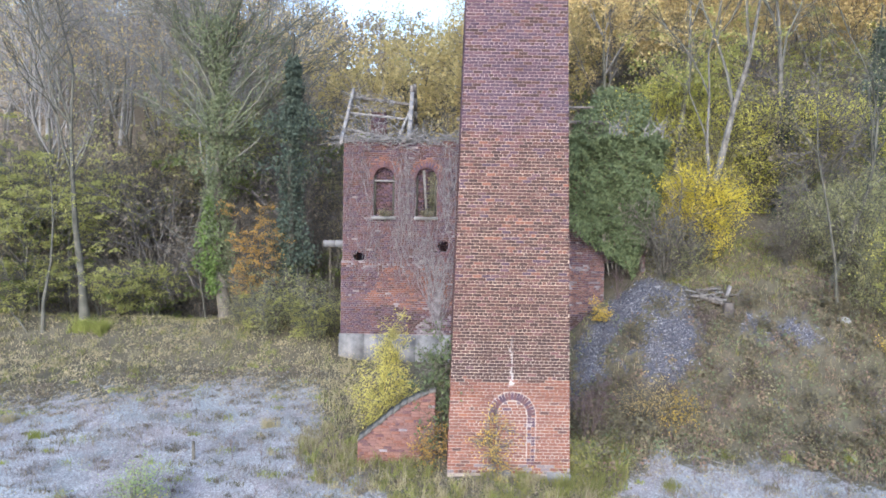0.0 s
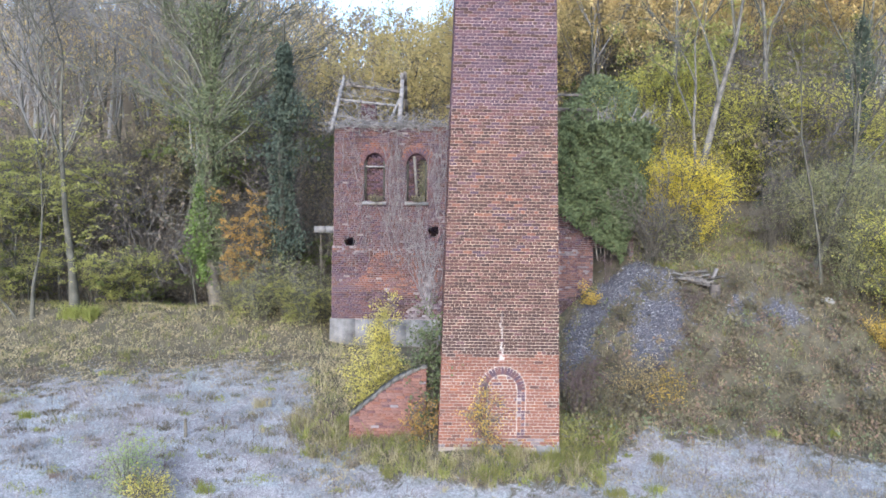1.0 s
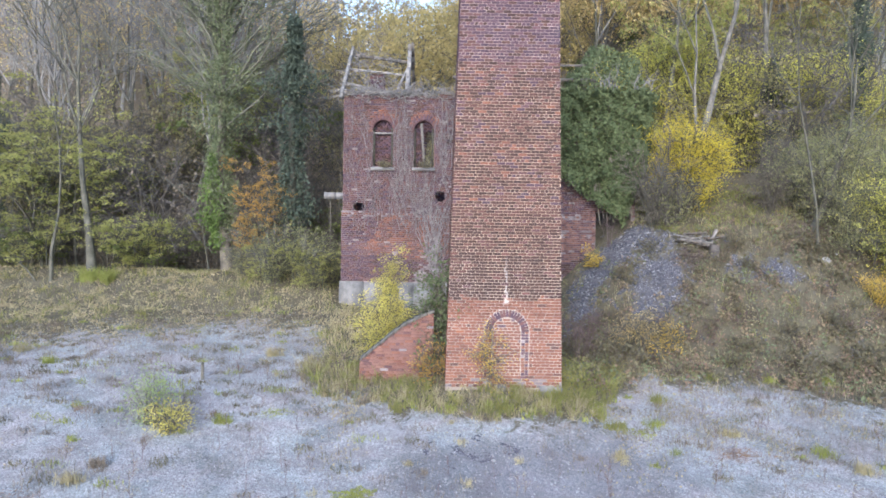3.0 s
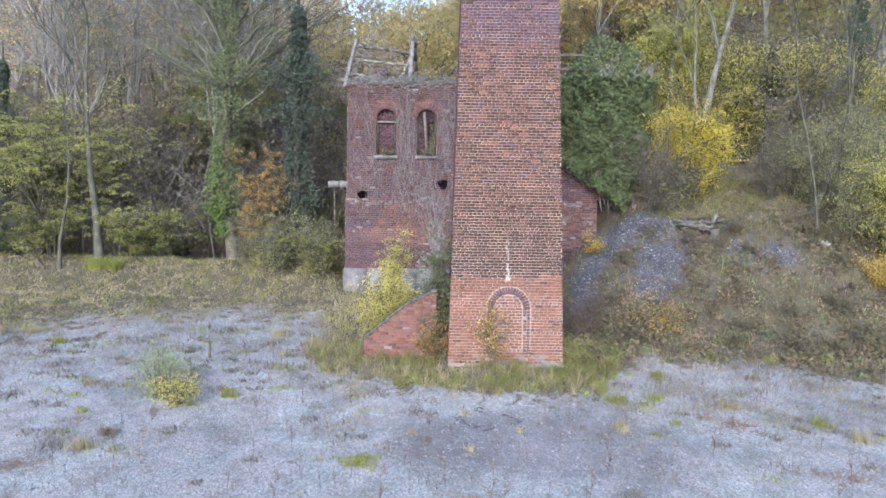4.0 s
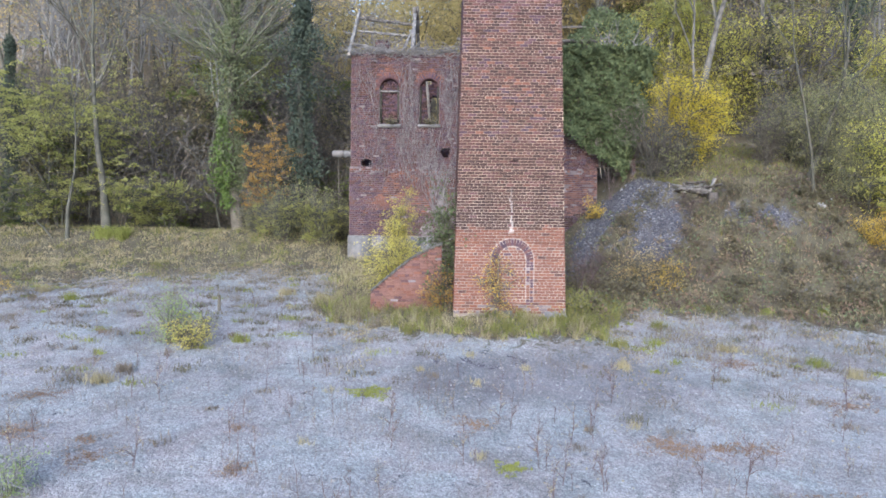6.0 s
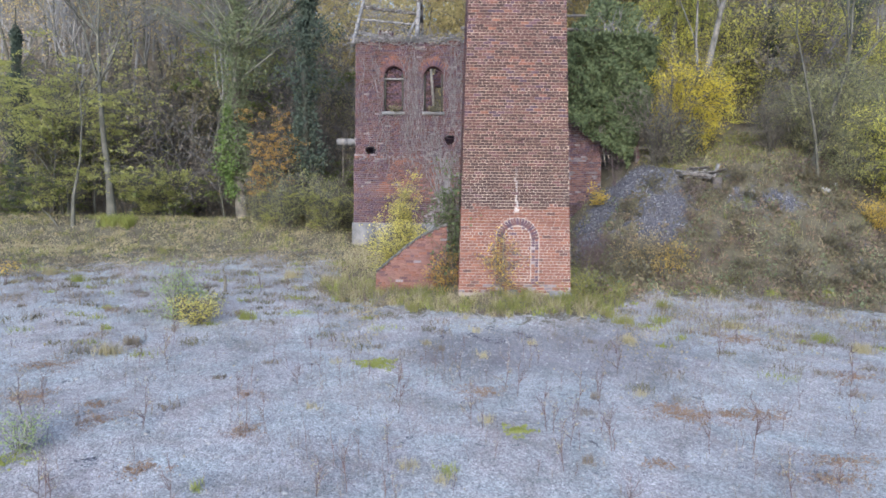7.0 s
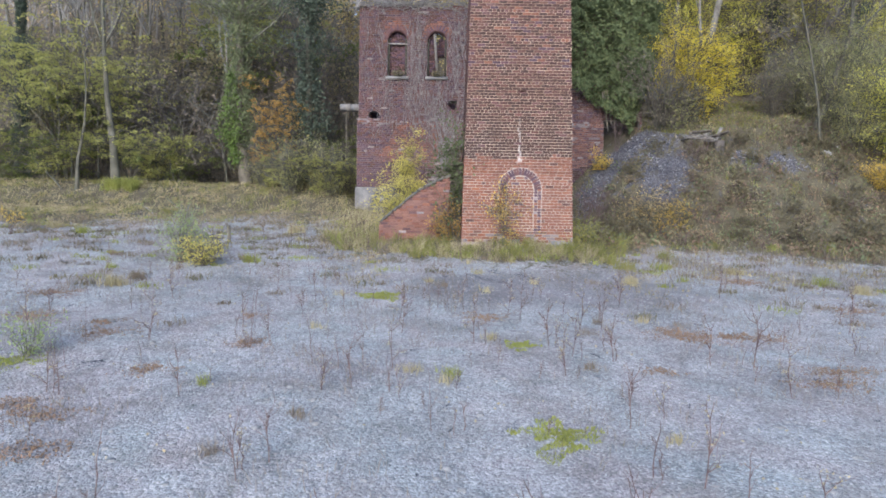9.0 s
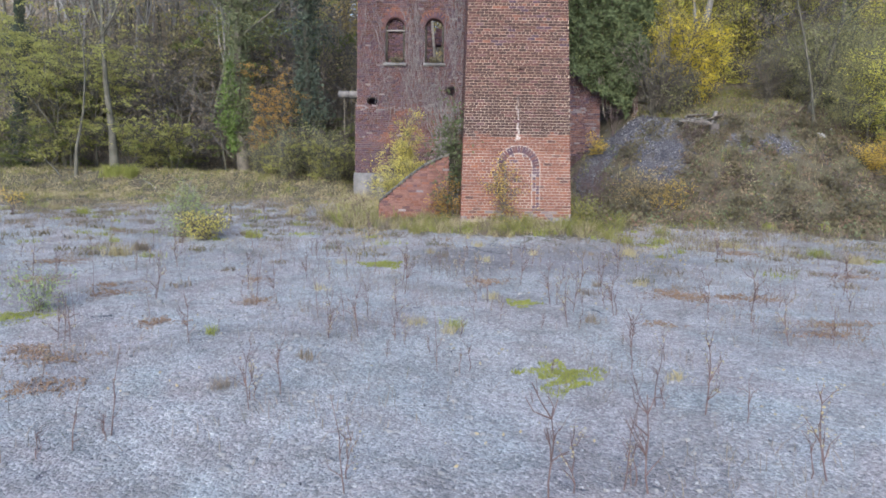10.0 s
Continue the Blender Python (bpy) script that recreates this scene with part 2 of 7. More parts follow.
LEAF = {
    "olive": leaf_material("leaf_olive", [(0.294, 0.278, 0.147), (0.343, 0.308, 0.161), (0.235, 0.227, 0.133), (0.382, 0.328, 0.175)], 0.5),
    "ivy_olive": leaf_material("leaf_olive_ivy", [(0.135, 0.165, 0.092), (0.17, 0.20, 0.108), (0.108, 0.132, 0.076), (0.205, 0.23, 0.122)], 0.35),
    "yellowgreen": leaf_material("leaf_yellow_green", [(0.345, 0.365, 0.105), (0.40, 0.405, 0.112), (0.285, 0.31, 0.097), (0.45, 0.436, 0.127)], 0.5),
    "lime": leaf_material("leaf_lime_yellow", [(0.58, 0.57, 0.085), (0.64, 0.61, 0.09), (0.50, 0.51, 0.085), (0.68, 0.61, 0.10)], 0.55),
    "green": leaf_material("leaf_green", [(0.105, 0.14, 0.045), (0.15, 0.18, 0.052), (0.075, 0.1, 0.038), (0.2, 0.205, 0.06)]),
    "gold": leaf_material("leaf_gold", [(0.640, 0.500, 0.205), (0.600, 0.435, 0.170), (0.680, 0.560, 0.255), (0.560, 0.420, 0.175)], 0.5),
    "yellow": leaf_material("leaf_bright_yellow", [(0.64, 0.51, 0.02), (0.54, 0.45, 0.02), (0.69, 0.56, 0.03), (0.44, 0.39, 0.03)]),
    "amber": leaf_material("leaf_amber", [(0.56, 0.37, 0.045), (0.48, 0.31, 0.05), (0.61, 0.44, 0.06), (0.42, 0.33, 0.06)], 0.4),
    "copper": leaf_material("leaf_copper", [(0.41, 0.23, 0.065), (0.47, 0.29, 0.07), (0.32, 0.185, 0.06), (0.52, 0.37, 0.08)]),
    "ivy": leaf_material("leaf_ivy", [(0.072, 0.098, 0.045), (0.10, 0.132, 0.058), (0.05, 0.068, 0.035), (0.14, 0.17, 0.078)], 0.15),
    # the ivy again, paler to paint in the light on its top
    "ivy_top": leaf_material("leaf_ivy_lit_top", [(0.095, 0.125, 0.06), (0.13, 0.165, 0.08), (0.07, 0.095, 0.048), (0.17, 0.20, 0.10)], 0.2),
    "ivy_dark": leaf_material("leaf_dark_ivy", [(0.05, 0.07, 0.058), (0.066, 0.09, 0.068), (0.036, 0.05, 0.044), (0.086, 0.11, 0.078)], 0.15),
    "ivy_bright": leaf_material("leaf_fresh_ivy", [(0.11, 0.18, 0.045), (0.15, 0.22, 0.05), (0.075, 0.125, 0.038)], 0.25),
    "greygreen": leaf_material("leaf_grey_green", [(0.26, 0.28, 0.125), (0.31, 0.32, 0.135), (0.21, 0.23, 0.11), (0.35, 0.335, 0.15)]),
    "feather": leaf_material("leaf_buddleia", [(0.24, 0.33, 0.14), (0.29, 0.37, 0.15), (0.19, 0.27, 0.12), (0.33, 0.38, 0.15)]),
    "sallow": leaf_material("leaf_sallow", [(0.56, 0.49, 0.10), (0.47, 0.44, 0.095), (0.62, 0.53, 0.115), (0.40, 0.39, 0.095)]),
    "bramble": leaf_material("leaf_bramble", [(0.120, 0.113, 0.070), (0.155, 0.140, 0.082), (0.088, 0.084, 0.056), (0.200, 0.160, 0.092)], 0.2),
    "oakgold": leaf_material("leaf_oak_gold", [(0.440, 0.362, 0.140), (0.390, 0.312, 0.122), (0.490, 0.400, 0.165), (0.330, 0.280, 0.125)], 0.5),
    "brown": leaf_material("leaf_brown", [(0.200, 0.169, 0.144), (0.252, 0.213, 0.174), (0.150, 0.131, 0.116), (0.298, 0.249, 0.186)]),
    "litter": leaf_material("leaf_litter", [(0.275, 0.228, 0.140), (0.335, 0.278, 0.168), (0.22, 0.184, 0.115), (0.375, 0.318, 0.19)], 0.1),
    "straw": leaf_material("dry_grass", [(0.36, 0.312, 0.19), (0.30, 0.262, 0.152), (0.42, 0.372, 0.232), (0.27, 0.245, 0.13)], 0.25),
    "grass": leaf_material("green_grass", [(0.167, 0.185, 0.055), (0.229, 0.225, 0.070), (0.125, 0.145, 0.045), (0.293, 0.255, 0.090)], 0.25),
    "moss": leaf_material("moss", [(0.200, 0.240, 0.050), (0.275, 0.305, 0.066), (0.135, 0.168, 0.044), (0.320, 0.315, 0.085)], 0.2),
    "olive_brown": leaf_material("leaf_olive_brown", [(0.180, 0.146, 0.098), (0.228, 0.175, 0.115), (0.138, 0.116, 0.082), (0.268, 0.200, 0.125)], 0.2),
    "rust": leaf_material("rust_leaves", [(0.205, 0.135, 0.098), (0.16, 0.108, 0.085), (0.27, 0.19, 0.128)], 0.15),
    "dry_stem": leaf_material("dry_stems", [(0.165, 0.130, 0.108), (0.120, 0.098, 0.084), (0.21, 0.172, 0.135), (0.155, 0.138, 0.10)], 0.1),
}

# ---- mesh helpers ----
rng = np.random.default_rng(7)


def mesh_of(name, verts, faces, mat_index=None):
    """A mesh from an (n, 3) array and a list of (m, k) face arrays."""
    me = bpy.data.meshes.new(name)
    verts = np.asarray(verts, dtype=np.float32)
    groups = [np.asarray(f, dtype=np.int32) for f in (faces if isinstance(faces, list) else [faces]) if len(f)]
    loops = np.concatenate([g.ravel() for g in groups])
    totals = np.concatenate([np.full(len(g), g.shape[1], dtype=np.int32) for g in groups])
    me.vertices.add(len(verts))
    me.vertices.foreach_set("co", verts.ravel())
    me.loops.add(len(loops))
    me.loops.foreach_set("vertex_index", loops)
    me.polygons.add(len(totals))
    starts = np.concatenate([[0], np.cumsum(totals)[:-1]]).astype(np.int32)
    me.polygons.foreach_set("loop_start", starts)
    if mat_index is not None:
        me.polygons.foreach_set("material_index", np.asarray(mat_index, dtype=np.int32))
    me.update(calc_edges=True)
    me.validate()
    return me


def thing(name, label="", category="", at=(0, 0, 0), group="", kind=""):
    ob = new(name)
    ob.location = at
    ob.empty_display_size = 0.2
    return tagged(ob, label, category, group, kind)


def part(name, me, material, parent=None, label="", kind=""):
    """Links a mesh (or a bmesh) as one object, under a thing or under a part."""
    if isinstance(me, bmesh.types.BMesh):
        bm, me = me, bpy.data.meshes.new(name)
        bm.to_mesh(me)
        bm.free()
    ob = new(name, me)
    for m in material if isinstance(material, (list, tuple)) else [material]:
        if len(me.materials) < (len(material) if isinstance(material, (list, tuple)) else 1):
            me.materials.append(m)
    if parent:
        ob.parent = parent
    return tagged(ob, label, kind=kind)


class Geo:
    """Collects vertices and quads."""

    def __init__(self):
        self.v, self.f, self.m, self.n = [], [], [], 0

    def put(self, verts, faces, mat=0):
        verts = np.asarray(verts, dtype=float).reshape(-1, 3)
        faces = np.asarray(faces, dtype=int)
        self.v.append(verts)
        self.f.append(faces + self.n)
        self.m.append(np.full(len(faces), mat))
        self.n += len(verts)

    def box(self, lo, hi, mat=0, back=True, jitter=0.0):
        x0, y0, z0 = lo
        x1, y1, z1 = hi
        v = np.array([(x0, y0, z0), (x1, y0, z0), (x1, y1, z0), (x0, y1, z0), (x0, y0, z1), (x1, y0, z1), (x1, y1, z1), (x0, y1, z1)], dtype=float)
        if jitter:
            v += rng.normal(0, jitter, v.shape)
        f = [(0, 1, 5, 4), (1, 2, 6, 5), (3, 0, 4, 7), (4, 5, 6, 7), (3, 2, 1, 0)]
        if back:
            f.append((2, 3, 7, 6))
        self.put(v, f, mat)

    def tube(self, pts, radii, sides=6, mat=0):
        pts = np.asarray(pts, dtype=float)
        n = len(pts)
        d = np.gradient(pts, axis=0)
        d /= np.linalg.norm(d, axis=1)[:, None] + 1e-9
        ref = np.where(np.abs(d[:, 2:3]) > 0.9, [[1.0, 0, 0]], [[0, 0, 1.0]])
        u = np.cross(d, ref)
        u /= np.linalg.norm(u, axis=1)[:, None] + 1e-9
        w = np.cross(d, u)
        a = np.arange(sides) * 2 * np.pi / sides
        r = np.broadcast_to(np.asarray(radii, dtype=float), (n,))[:, None, None]
        ring = pts[:, None, :] + r * (np.cos(a)[None, :, None] * u[:, None, :] + np.sin(a)[None, :, None] * w[:, None, :])
        i, j = np.meshgrid(np.arange(n - 1), np.arange(sides), indexing="ij")
        k = (j + 1) % sides
        f = np.stack([i * sides + j, i * sides + k, (i + 1) * sides + k, (i + 1) * sides + j], -1).reshape(-1, 4)
        self.put(ring.reshape(-1, 3), f, mat)

    def sticks(self, p0, p1, r0, r1, mat=0):
        """Many straight tapered three-sided sticks at once."""
        p0, p1 = np.asarray(p0, dtype=float).reshape(-1, 3), np.asarray(p1, dtype=float).reshape(-1, 3)
        if not len(p0):
            return
        d = p1 - p0
        d /= np.linalg.norm(d, axis=1)[:, None] + 1e-9
        u = np.cross(d, np.where(np.abs(d[:, 2:3]) > 0.9, [[1.0, 0, 0]], [[0, 0, 1.0]]))
        u /= np.linalg.norm(u, axis=1)[:, None] + 1e-9
        w = np.cross(d, u)
        r0, r1 = np.broadcast_to(r0, (len(p0),))[:, None], np.broadcast_to(r1, (len(p0),))[:, None]
        rings = []
        for p, r in ((p0, r0), (p1, r1)):
            for k in range(3):
                a = k * 2 * np.pi / 3
                rings.append(p + r * (np.cos(a) * u + np.sin(a) * w))
        v = np.stack(rings, 1).reshape(-1, 3)
        b = np.arange(len(p0))[:, None, None] * 6
        f = (b + np.array([[0, 1, 4, 3], [1, 2, 5, 4], [2, 0, 3, 5]])[None]).reshape(-1, 4)
        self.put(v, f, mat)

    def leaves(self, centres, size, droop=0.3, mat=0, aspect=0.6, flat=1.0):
        """One small folded leaf at each centre, each turned its own way."""
        c = np.asarray(centres, dtype=float).reshape(-1, 3)
        n = len(c)
        s = np.asarray(size, dtype=float) * rng.uniform(0.6, 1.35, n)
        a = rng.normal(0, 1, (n, 3))
        a[:, 2] = (a[:, 2] - droop) * flat
        a /= np.linalg.norm(a, axis=1)[:, None]
        up = rng.normal(0, 0.38, (n, 3)) + [-0.1, -0.6, 0.65]
        b = np.cross(up, a)
        b /= np.linalg.norm(b, axis=1)[:, None] + 1e-9
        k = np.cross(a, b)
        l, w = (s * 0.5)[:, None], (s * 0.5 * aspect)[:, None]
        v = np.stack([c - a * l, c + b * w + k * w * 0.35, c + a * l, c - b * w + k * w * 0.35], 1).reshape(-1, 3)
        f = np.arange(n * 4).reshape(-1, 4)
        self.put(v, f, mat)

    def blades(self, roots, height, width, lean=0.35, mat=0):
        """Grass: a bent blade of two quads at each root."""
        c = np.asarray(roots, dtype=float).reshape(-1, 3)
        n = len(c)
        h = np.asarray(height, dtype=float) * rng.uniform(0.5, 1.3, n)
        a = rng.uniform(0, 2 * np.pi, n)
        side = np.stack([np.cos(a), np.sin(a), 0 * a], 1) * (np.asarray(width) * rng.uniform(0.6, 1.4, n))[:, None] * 0.5
        b = rng.uniform(0, 2 * np.pi, n)
        out = np.stack([np.cos(b), np.sin(b), 0 * b], 1) * (h * np.abs(rng.normal(0, lean, n)))[:, None]
        upv = np.zeros((n, 3))
        upv[:, 2] = h
        mid = c + out * 0.35 + upv * 0.55
        tip = c + out + upv
        v = np.stack([c - side, c + side, mid + side * 0.8, mid - side * 0.8, tip + side * 0.15, tip - side * 0.15], 1).reshape(-1, 3)
        k = np.arange(n)[:, None, None] * 6
        f = (k + np.array([[0, 1, 2, 3], [3, 2, 4, 5]])[None]).reshape(-1, 4)
        self.put(v, f, mat)

    def mesh(self, name):
        return mesh_of(name, np.concatenate(self.v), np.concatenate(self.f), np.concatenate(self.m))


# ---- the lie of the land ----


def smooth(a, b, x):
    t = np.clip((np.asarray(x, dtype=float) - a) / (b - a), 0, 1)
    return t * t * (3 - 2 * t)


def land(x, y):
    """Height of the ground: a yard that slopes up to the ruin, a bank behind it, a spoil mound beside the stack, a wooded hill."""
    x, y = np.asarray(x, dtype=float), np.asarray(y, dtype=float)
    z = -2.66 + 0.148 * np.clip(y, -12, 400) - 0.011 * np.clip(x, -60, 60)
    z = z + 0.36 * np.exp(-((x - 1.2) / 3.6) ** 2 - ((y - 18.2) / 2.2) ** 2)
    mound = np.interp(y, [19.2, 20.4, 22.4, 23.6, 25.0, 28.5, 33], [0, 0.35, 2.2, 2.95, 3.75, 4.5, 5.0])
    z = z + mound * smooth(3.6, 9.2, x + 0.25 * np.clip(y - 24, -3, 3)) * (0.94 + 0.16 * smooth(9.5, 13, x))
    bank = np.interp(y, [25.6, 27.4, 30, 34], [0, 0.62, 0.95, 1.0])
    z = z + bank * smooth(-3.2, -5.5, x)
    # a hollow under the trees behind the bank's crest
    z = z - 1.7 * smooth(28.6, 30.8, y) * smooth(36.5, 33.0, y) * smooth(-7.2, -8.8, x)
    z = z + 0.35 * np.clip(y - 31.5, 0, 37.5) - 0.148 * np.clip(y - 69, 0, 400)
    z = z + 0.20 * np.clip(y - 42, 0, 27) * (smooth(-7, -20, x) + smooth(6.5, 13, x))
    wave = 0.05 * np.sin(x * 0.9 + 1.3 * np.sin(y * 0.35)) * np.sin(y * 0.8 + 0.7 * np.sin(x * 0.5))
    rough = 0.10 * np.sin(x * 1.7 + y * 0.9) * np.sin(y * 2.1 - x * 0.6) + 0.06 * np.sin(x * 3.9 + 1.0) * np.sin(y * 4.3 + x)
    return z + wave + rough * np.clip(smooth(19.2, 21, y) * smooth(4, 6, x) + smooth(30, 34, y) + smooth(25.8, 27, y) * smooth(-4, -6, x) * 0.5, 0, 1)


def at(x, y, dz=0.0):
    return (float(x), float(y), float(land(x, y)) + dz)


def on_land(x, y):
    return np.stack([x, y, land(x, y)], 1)


def wobble(x, s=1.0):
    return np.sin(x * 0.7 * s + 0.4) * 0.5 + np.sin(x * 1.9 * s + 2.0) * 0.3 + np.sin(x * 4.3 * s) * 0.15


def gravel_share(x, y, thin=0.0):
    """1 on the bare gravel yard, 0 on the grown-over ground. thin: how far the soil shows through beyond the edge."""
    x, y = np.asarray(x, dtype=float), np.asarray(y, dtype=float)
    edge = np.interp(x, [-40, -15.1, -11.9, -9.2, -7.2, -5.35, -4.45, -4.1, -3.3, -1.8, -0.2, 2.6, 4.3, 5.3, 6.2, 7.8, 10.2, 12.3, 20],
                     [20, 22.7, 24.0, 25.1, 25.6, 25.5, 24.9, 23.6, 19.6, 17.1, 16.1, 16.0, 16.5, 17.9, 19.4, 19.25, 19.0, 18.1, 17.6])
    edge = edge + 0.35 * wobble(x, 2.0)
    return smooth(1.8, -2.1 - 3.0 * thin * smooth(-2.5, -5.0, x), y - edge)

# ---- ground ----


def ground_material():
    n = Nodes("yard_ground", rough=0.95, spec=0.15)
    share = n.tree.nodes.new("ShaderNodeAttribute")
    share.attribute_name = "gravel"
    slate = n.tree.nodes.new("ShaderNodeAttribute")
    slate.attribute_name = "slate"
    stones = n.add("ShaderNodeTexVoronoi", Scale=42.0, Randomness=1.0)
    n.link(n.position(), stones.inputs["Vector"])
    sep = n.tree.nodes.new("ShaderNodeSeparateColor")
    n.link(stones.outputs["Color"], sep.inputs[0])
    each = n.ramp(sep.outputs[0], [(0.0, (0.155, 0.158, 0.170)), (0.3, (0.232, 0.238, 0.252)), (0.75, (0.292, 0.300, 0.315)), (0.97, (0.370, 0.373, 0.383))])
    broad = n.ramp(n.noise(0.42, 6, 0.65, distortion=0.8), [(0.32, 0.66), (0.47, 0.98), (0.66, 1.17)])
    g = n.mix(1.0, each, broad, "MULTIPLY")
    dirt = n.ramp(n.noise(1.3, 7, 0.7), [(0.46, 0.0), (0.62, 1.0)])
    g = n.mix(n.math("MULTIPLY", dirt, 0.42), g, (0.155, 0.14, 0.138))
    fine = n.ramp(n.noise(13.0, 8, 0.85), [(0.34, 0.74), (0.5, 1.0), (0.66, 1.18)])
    g = n.mix(0.7, g, fine, "MULTIPLY")
    patchy = n.ramp(n.noise(1.9, 7, 0.72, distortion=0.6), [(0.34, 0.80), (0.5, 1.0), (0.7, 1.08)])
    g = n.mix(0.8, g, patchy, "MULTIPLY")
    lumps = n.add("ShaderNodeTexVoronoi", Scale=21.0, Randomness=1.0)
    n.link(n.position(), lumps.inputs["Vector"])
    lump = n.tree.nodes.new("ShaderNodeSeparateColor")
    n.link(lumps.outputs["Color"], lump.inputs[0])
    stony = n.ramp(lump.outputs[0], [(0.0, 0.74), (0.5, 1.0), (0.9, 1.12), (1.0, 1.3)])
    g = n.mix(0.6, g, stony, "MULTIPLY")
    tint = n.ramp(n.noise(0.55, 5, 0.65, distortion=1.0), [(0.38, (1.02, 0.965, 0.985)), (0.62, (0.955, 1.02, 1.045))])
    g = n.mix(1.0, g, tint, "MULTIPLY")
    mossy = n.ramp(n.noise(0.9, 6, 0.75, distortion=1.2), [(0.66, 0.0), (0.76, 1.0)])
    g = n.mix(n.math("MULTIPLY", mossy, 0.4), g, (0.120, 0.125, 0.060))
    worn = n.tree.nodes.new("ShaderNodeAttribute")
    worn.attribute_name = "worn"
    packed = n.math("ADD", worn.outputs["Fac"], n.math("MULTIPLY", n.math("SUBTRACT", n.noise(0.8, 7, 0.7, distortion=1.0), 0.5), 1.6))
    g = n.mix(n.math("MULTIPLY", n.ramp(packed, [(0.35, 0.0), (0.75, 1.0)]), 0.75), g, n.mix(0.5, n.mix(1.0, g, (0.60, 0.58, 0.62), "MULTIPLY"), (0.150, 0.146, 0.162)))
    soil = n.ramp(n.noise(2.2, 7, 0.7), [(0.25, (0.045, 0.041, 0.033)), (0.5, (0.088, 0.080, 0.059)), (0.75, (0.138, 0.124, 0.086))])
    chips = n.ramp(sep.outputs[1], [(0.0, (0.031, 0.033, 0.044)), (0.5, (0.062, 0.064, 0.083)), (0.85, (0.11, 0.112, 0.14)), (1.0, (0.33, 0.33, 0.37))])
    wood = n.tree.nodes.new("ShaderNodeAttribute")
    wood.attribute_name = "wood"
    fallen = n.ramp(n.noise(7.0, 8, 0.8), [(0.3, (0.085, 0.072, 0.056)), (0.5, (0.165, 0.14, 0.108)), (0.7, (0.25, 0.212, 0.162))])
    soil = n.mix(wood.outputs["Fac"], soil, fallen)
    ragged = n.math("ADD", share.outputs["Fac"], n.math("MULTIPLY", n.math("SUBTRACT", n.noise(1.3, 8, 0.8, distortion=0.8), 0.5), 2.4))
    c = n.mix(n.ramp(ragged, [(0.40, 0.0), (0.62, 1.0)]), soil, g)
    bare = n.math("ADD", slate.outputs["Fac"], n.math("MULTIPLY", n.math("SUBTRACT", n.noise(2.4, 7, 0.75, distortion=0.8), 0.5), 3.6))
    c = n.mix(n.ramp(bare, [(0.45, 0.0), (0.6, 1.0)]), c, chips)
    h = n.math("ADD", n.math("MULTIPLY", stones.outputs["Distance"], -1.0), n.math("SUBTRACT", n.math("MULTIPLY", n.noise(9, 6), 1.5), n.math("MULTIPLY", lumps.outputs["Distance"], 1.2)))
    n.bump(h, 0.45, 0.03)
    return n.colour(c)


def steps(near_lo, near_hi, fine, far_lo, far_hi):
    mid = np.arange(near_lo, near_hi + fine / 2, fine)
    lo = near_lo - np.cumsum(fine * 1.18 ** np.arange(1, 60))
    hi = near_hi + np.cumsum(fine * 1.18 ** np.arange(1, 60))
    return np.concatenate([lo[lo > far_lo][::-1], mid, hi[hi < far_hi]])


gx, gy = steps(-22, 22, 0.22, -900, 900), steps(-3, 36, 0.22, -700, 1200)
GX, GY = np.meshgrid(gx, gy)
gz = land(GX, GY)
# a flatter, lower country far off
far = np.maximum(np.abs(GX) - 90, 0) + np.maximum(-GY - 20, 0)
gz = gz - 0.02 * np.clip(far, 0, 300)
gv = np.stack([GX, GY, gz], -1).reshape(-1, 3)
ni, nj = GX.shape
ii, jj = np.meshgrid(np.arange(ni - 1), np.arange(nj - 1), indexing="ij")
gf = np.stack([ii * nj + jj, ii * nj + jj + 1, (ii + 1) * nj + jj + 1, (ii + 1) * nj + jj], -1).reshape(-1, 4)
ground_mesh = mesh_of("ground", gv, gf)
a = ground_mesh.attributes.new("gravel", "FLOAT", "POINT")
a.data.foreach_set("value", gravel_share(GX, GY, 1.0).ravel().astype(np.float32))


def slate_share(x, y):
    """Bare slate spoil on the mound."""
    # a run down the middle of the face
    s = 0.82 * np.exp(-((x - 8.15 - 0.30 * (y - 23.6)) / 1.05) ** 2 - ((y - 23.3) / 1.5) ** 2)
    # the bare shoulder towards the ruin, and the steep side beside the stack
    s = s + 1.0 * np.exp(-((x - 7.2) / 1.5) ** 2 - ((y - 25.5) / 0.75) ** 2)
    s = s + 0.66 * np.exp(-((x - 5.35 - 0.45 * (y - 24.2)) / 0.85) ** 2 - ((y - 24.0) / 2.0) ** 2)
    s = s + 0.75 * np.exp(-((x - 12.2) / 1.0) ** 2 - ((y - 22.85) / 0.35) ** 2) + 0.5 * np.exp(-((x - 11.0) / 0.5) ** 2 - ((y - 23.4) / 0.4) ** 2)
    # thin soil over the whole face, with spoil breaking through
    s = s + 0.13 * smooth(19.8, 20.8, y) * smooth(26.5, 24.5, y) * smooth(4.5, 6.0, x)
    # a darker patch of chips in the yard before the stack
    s = s + 0.42 * np.exp(-((x - 1.0) / 1.5) ** 2 - ((y - 14.3) / 0.9) ** 2)
    return s


a = ground_mesh.attributes.new("wood", "FLOAT", "POINT")
a.data.foreach_set("value", smooth(29.5, 35, GY).ravel().astype(np.float32))
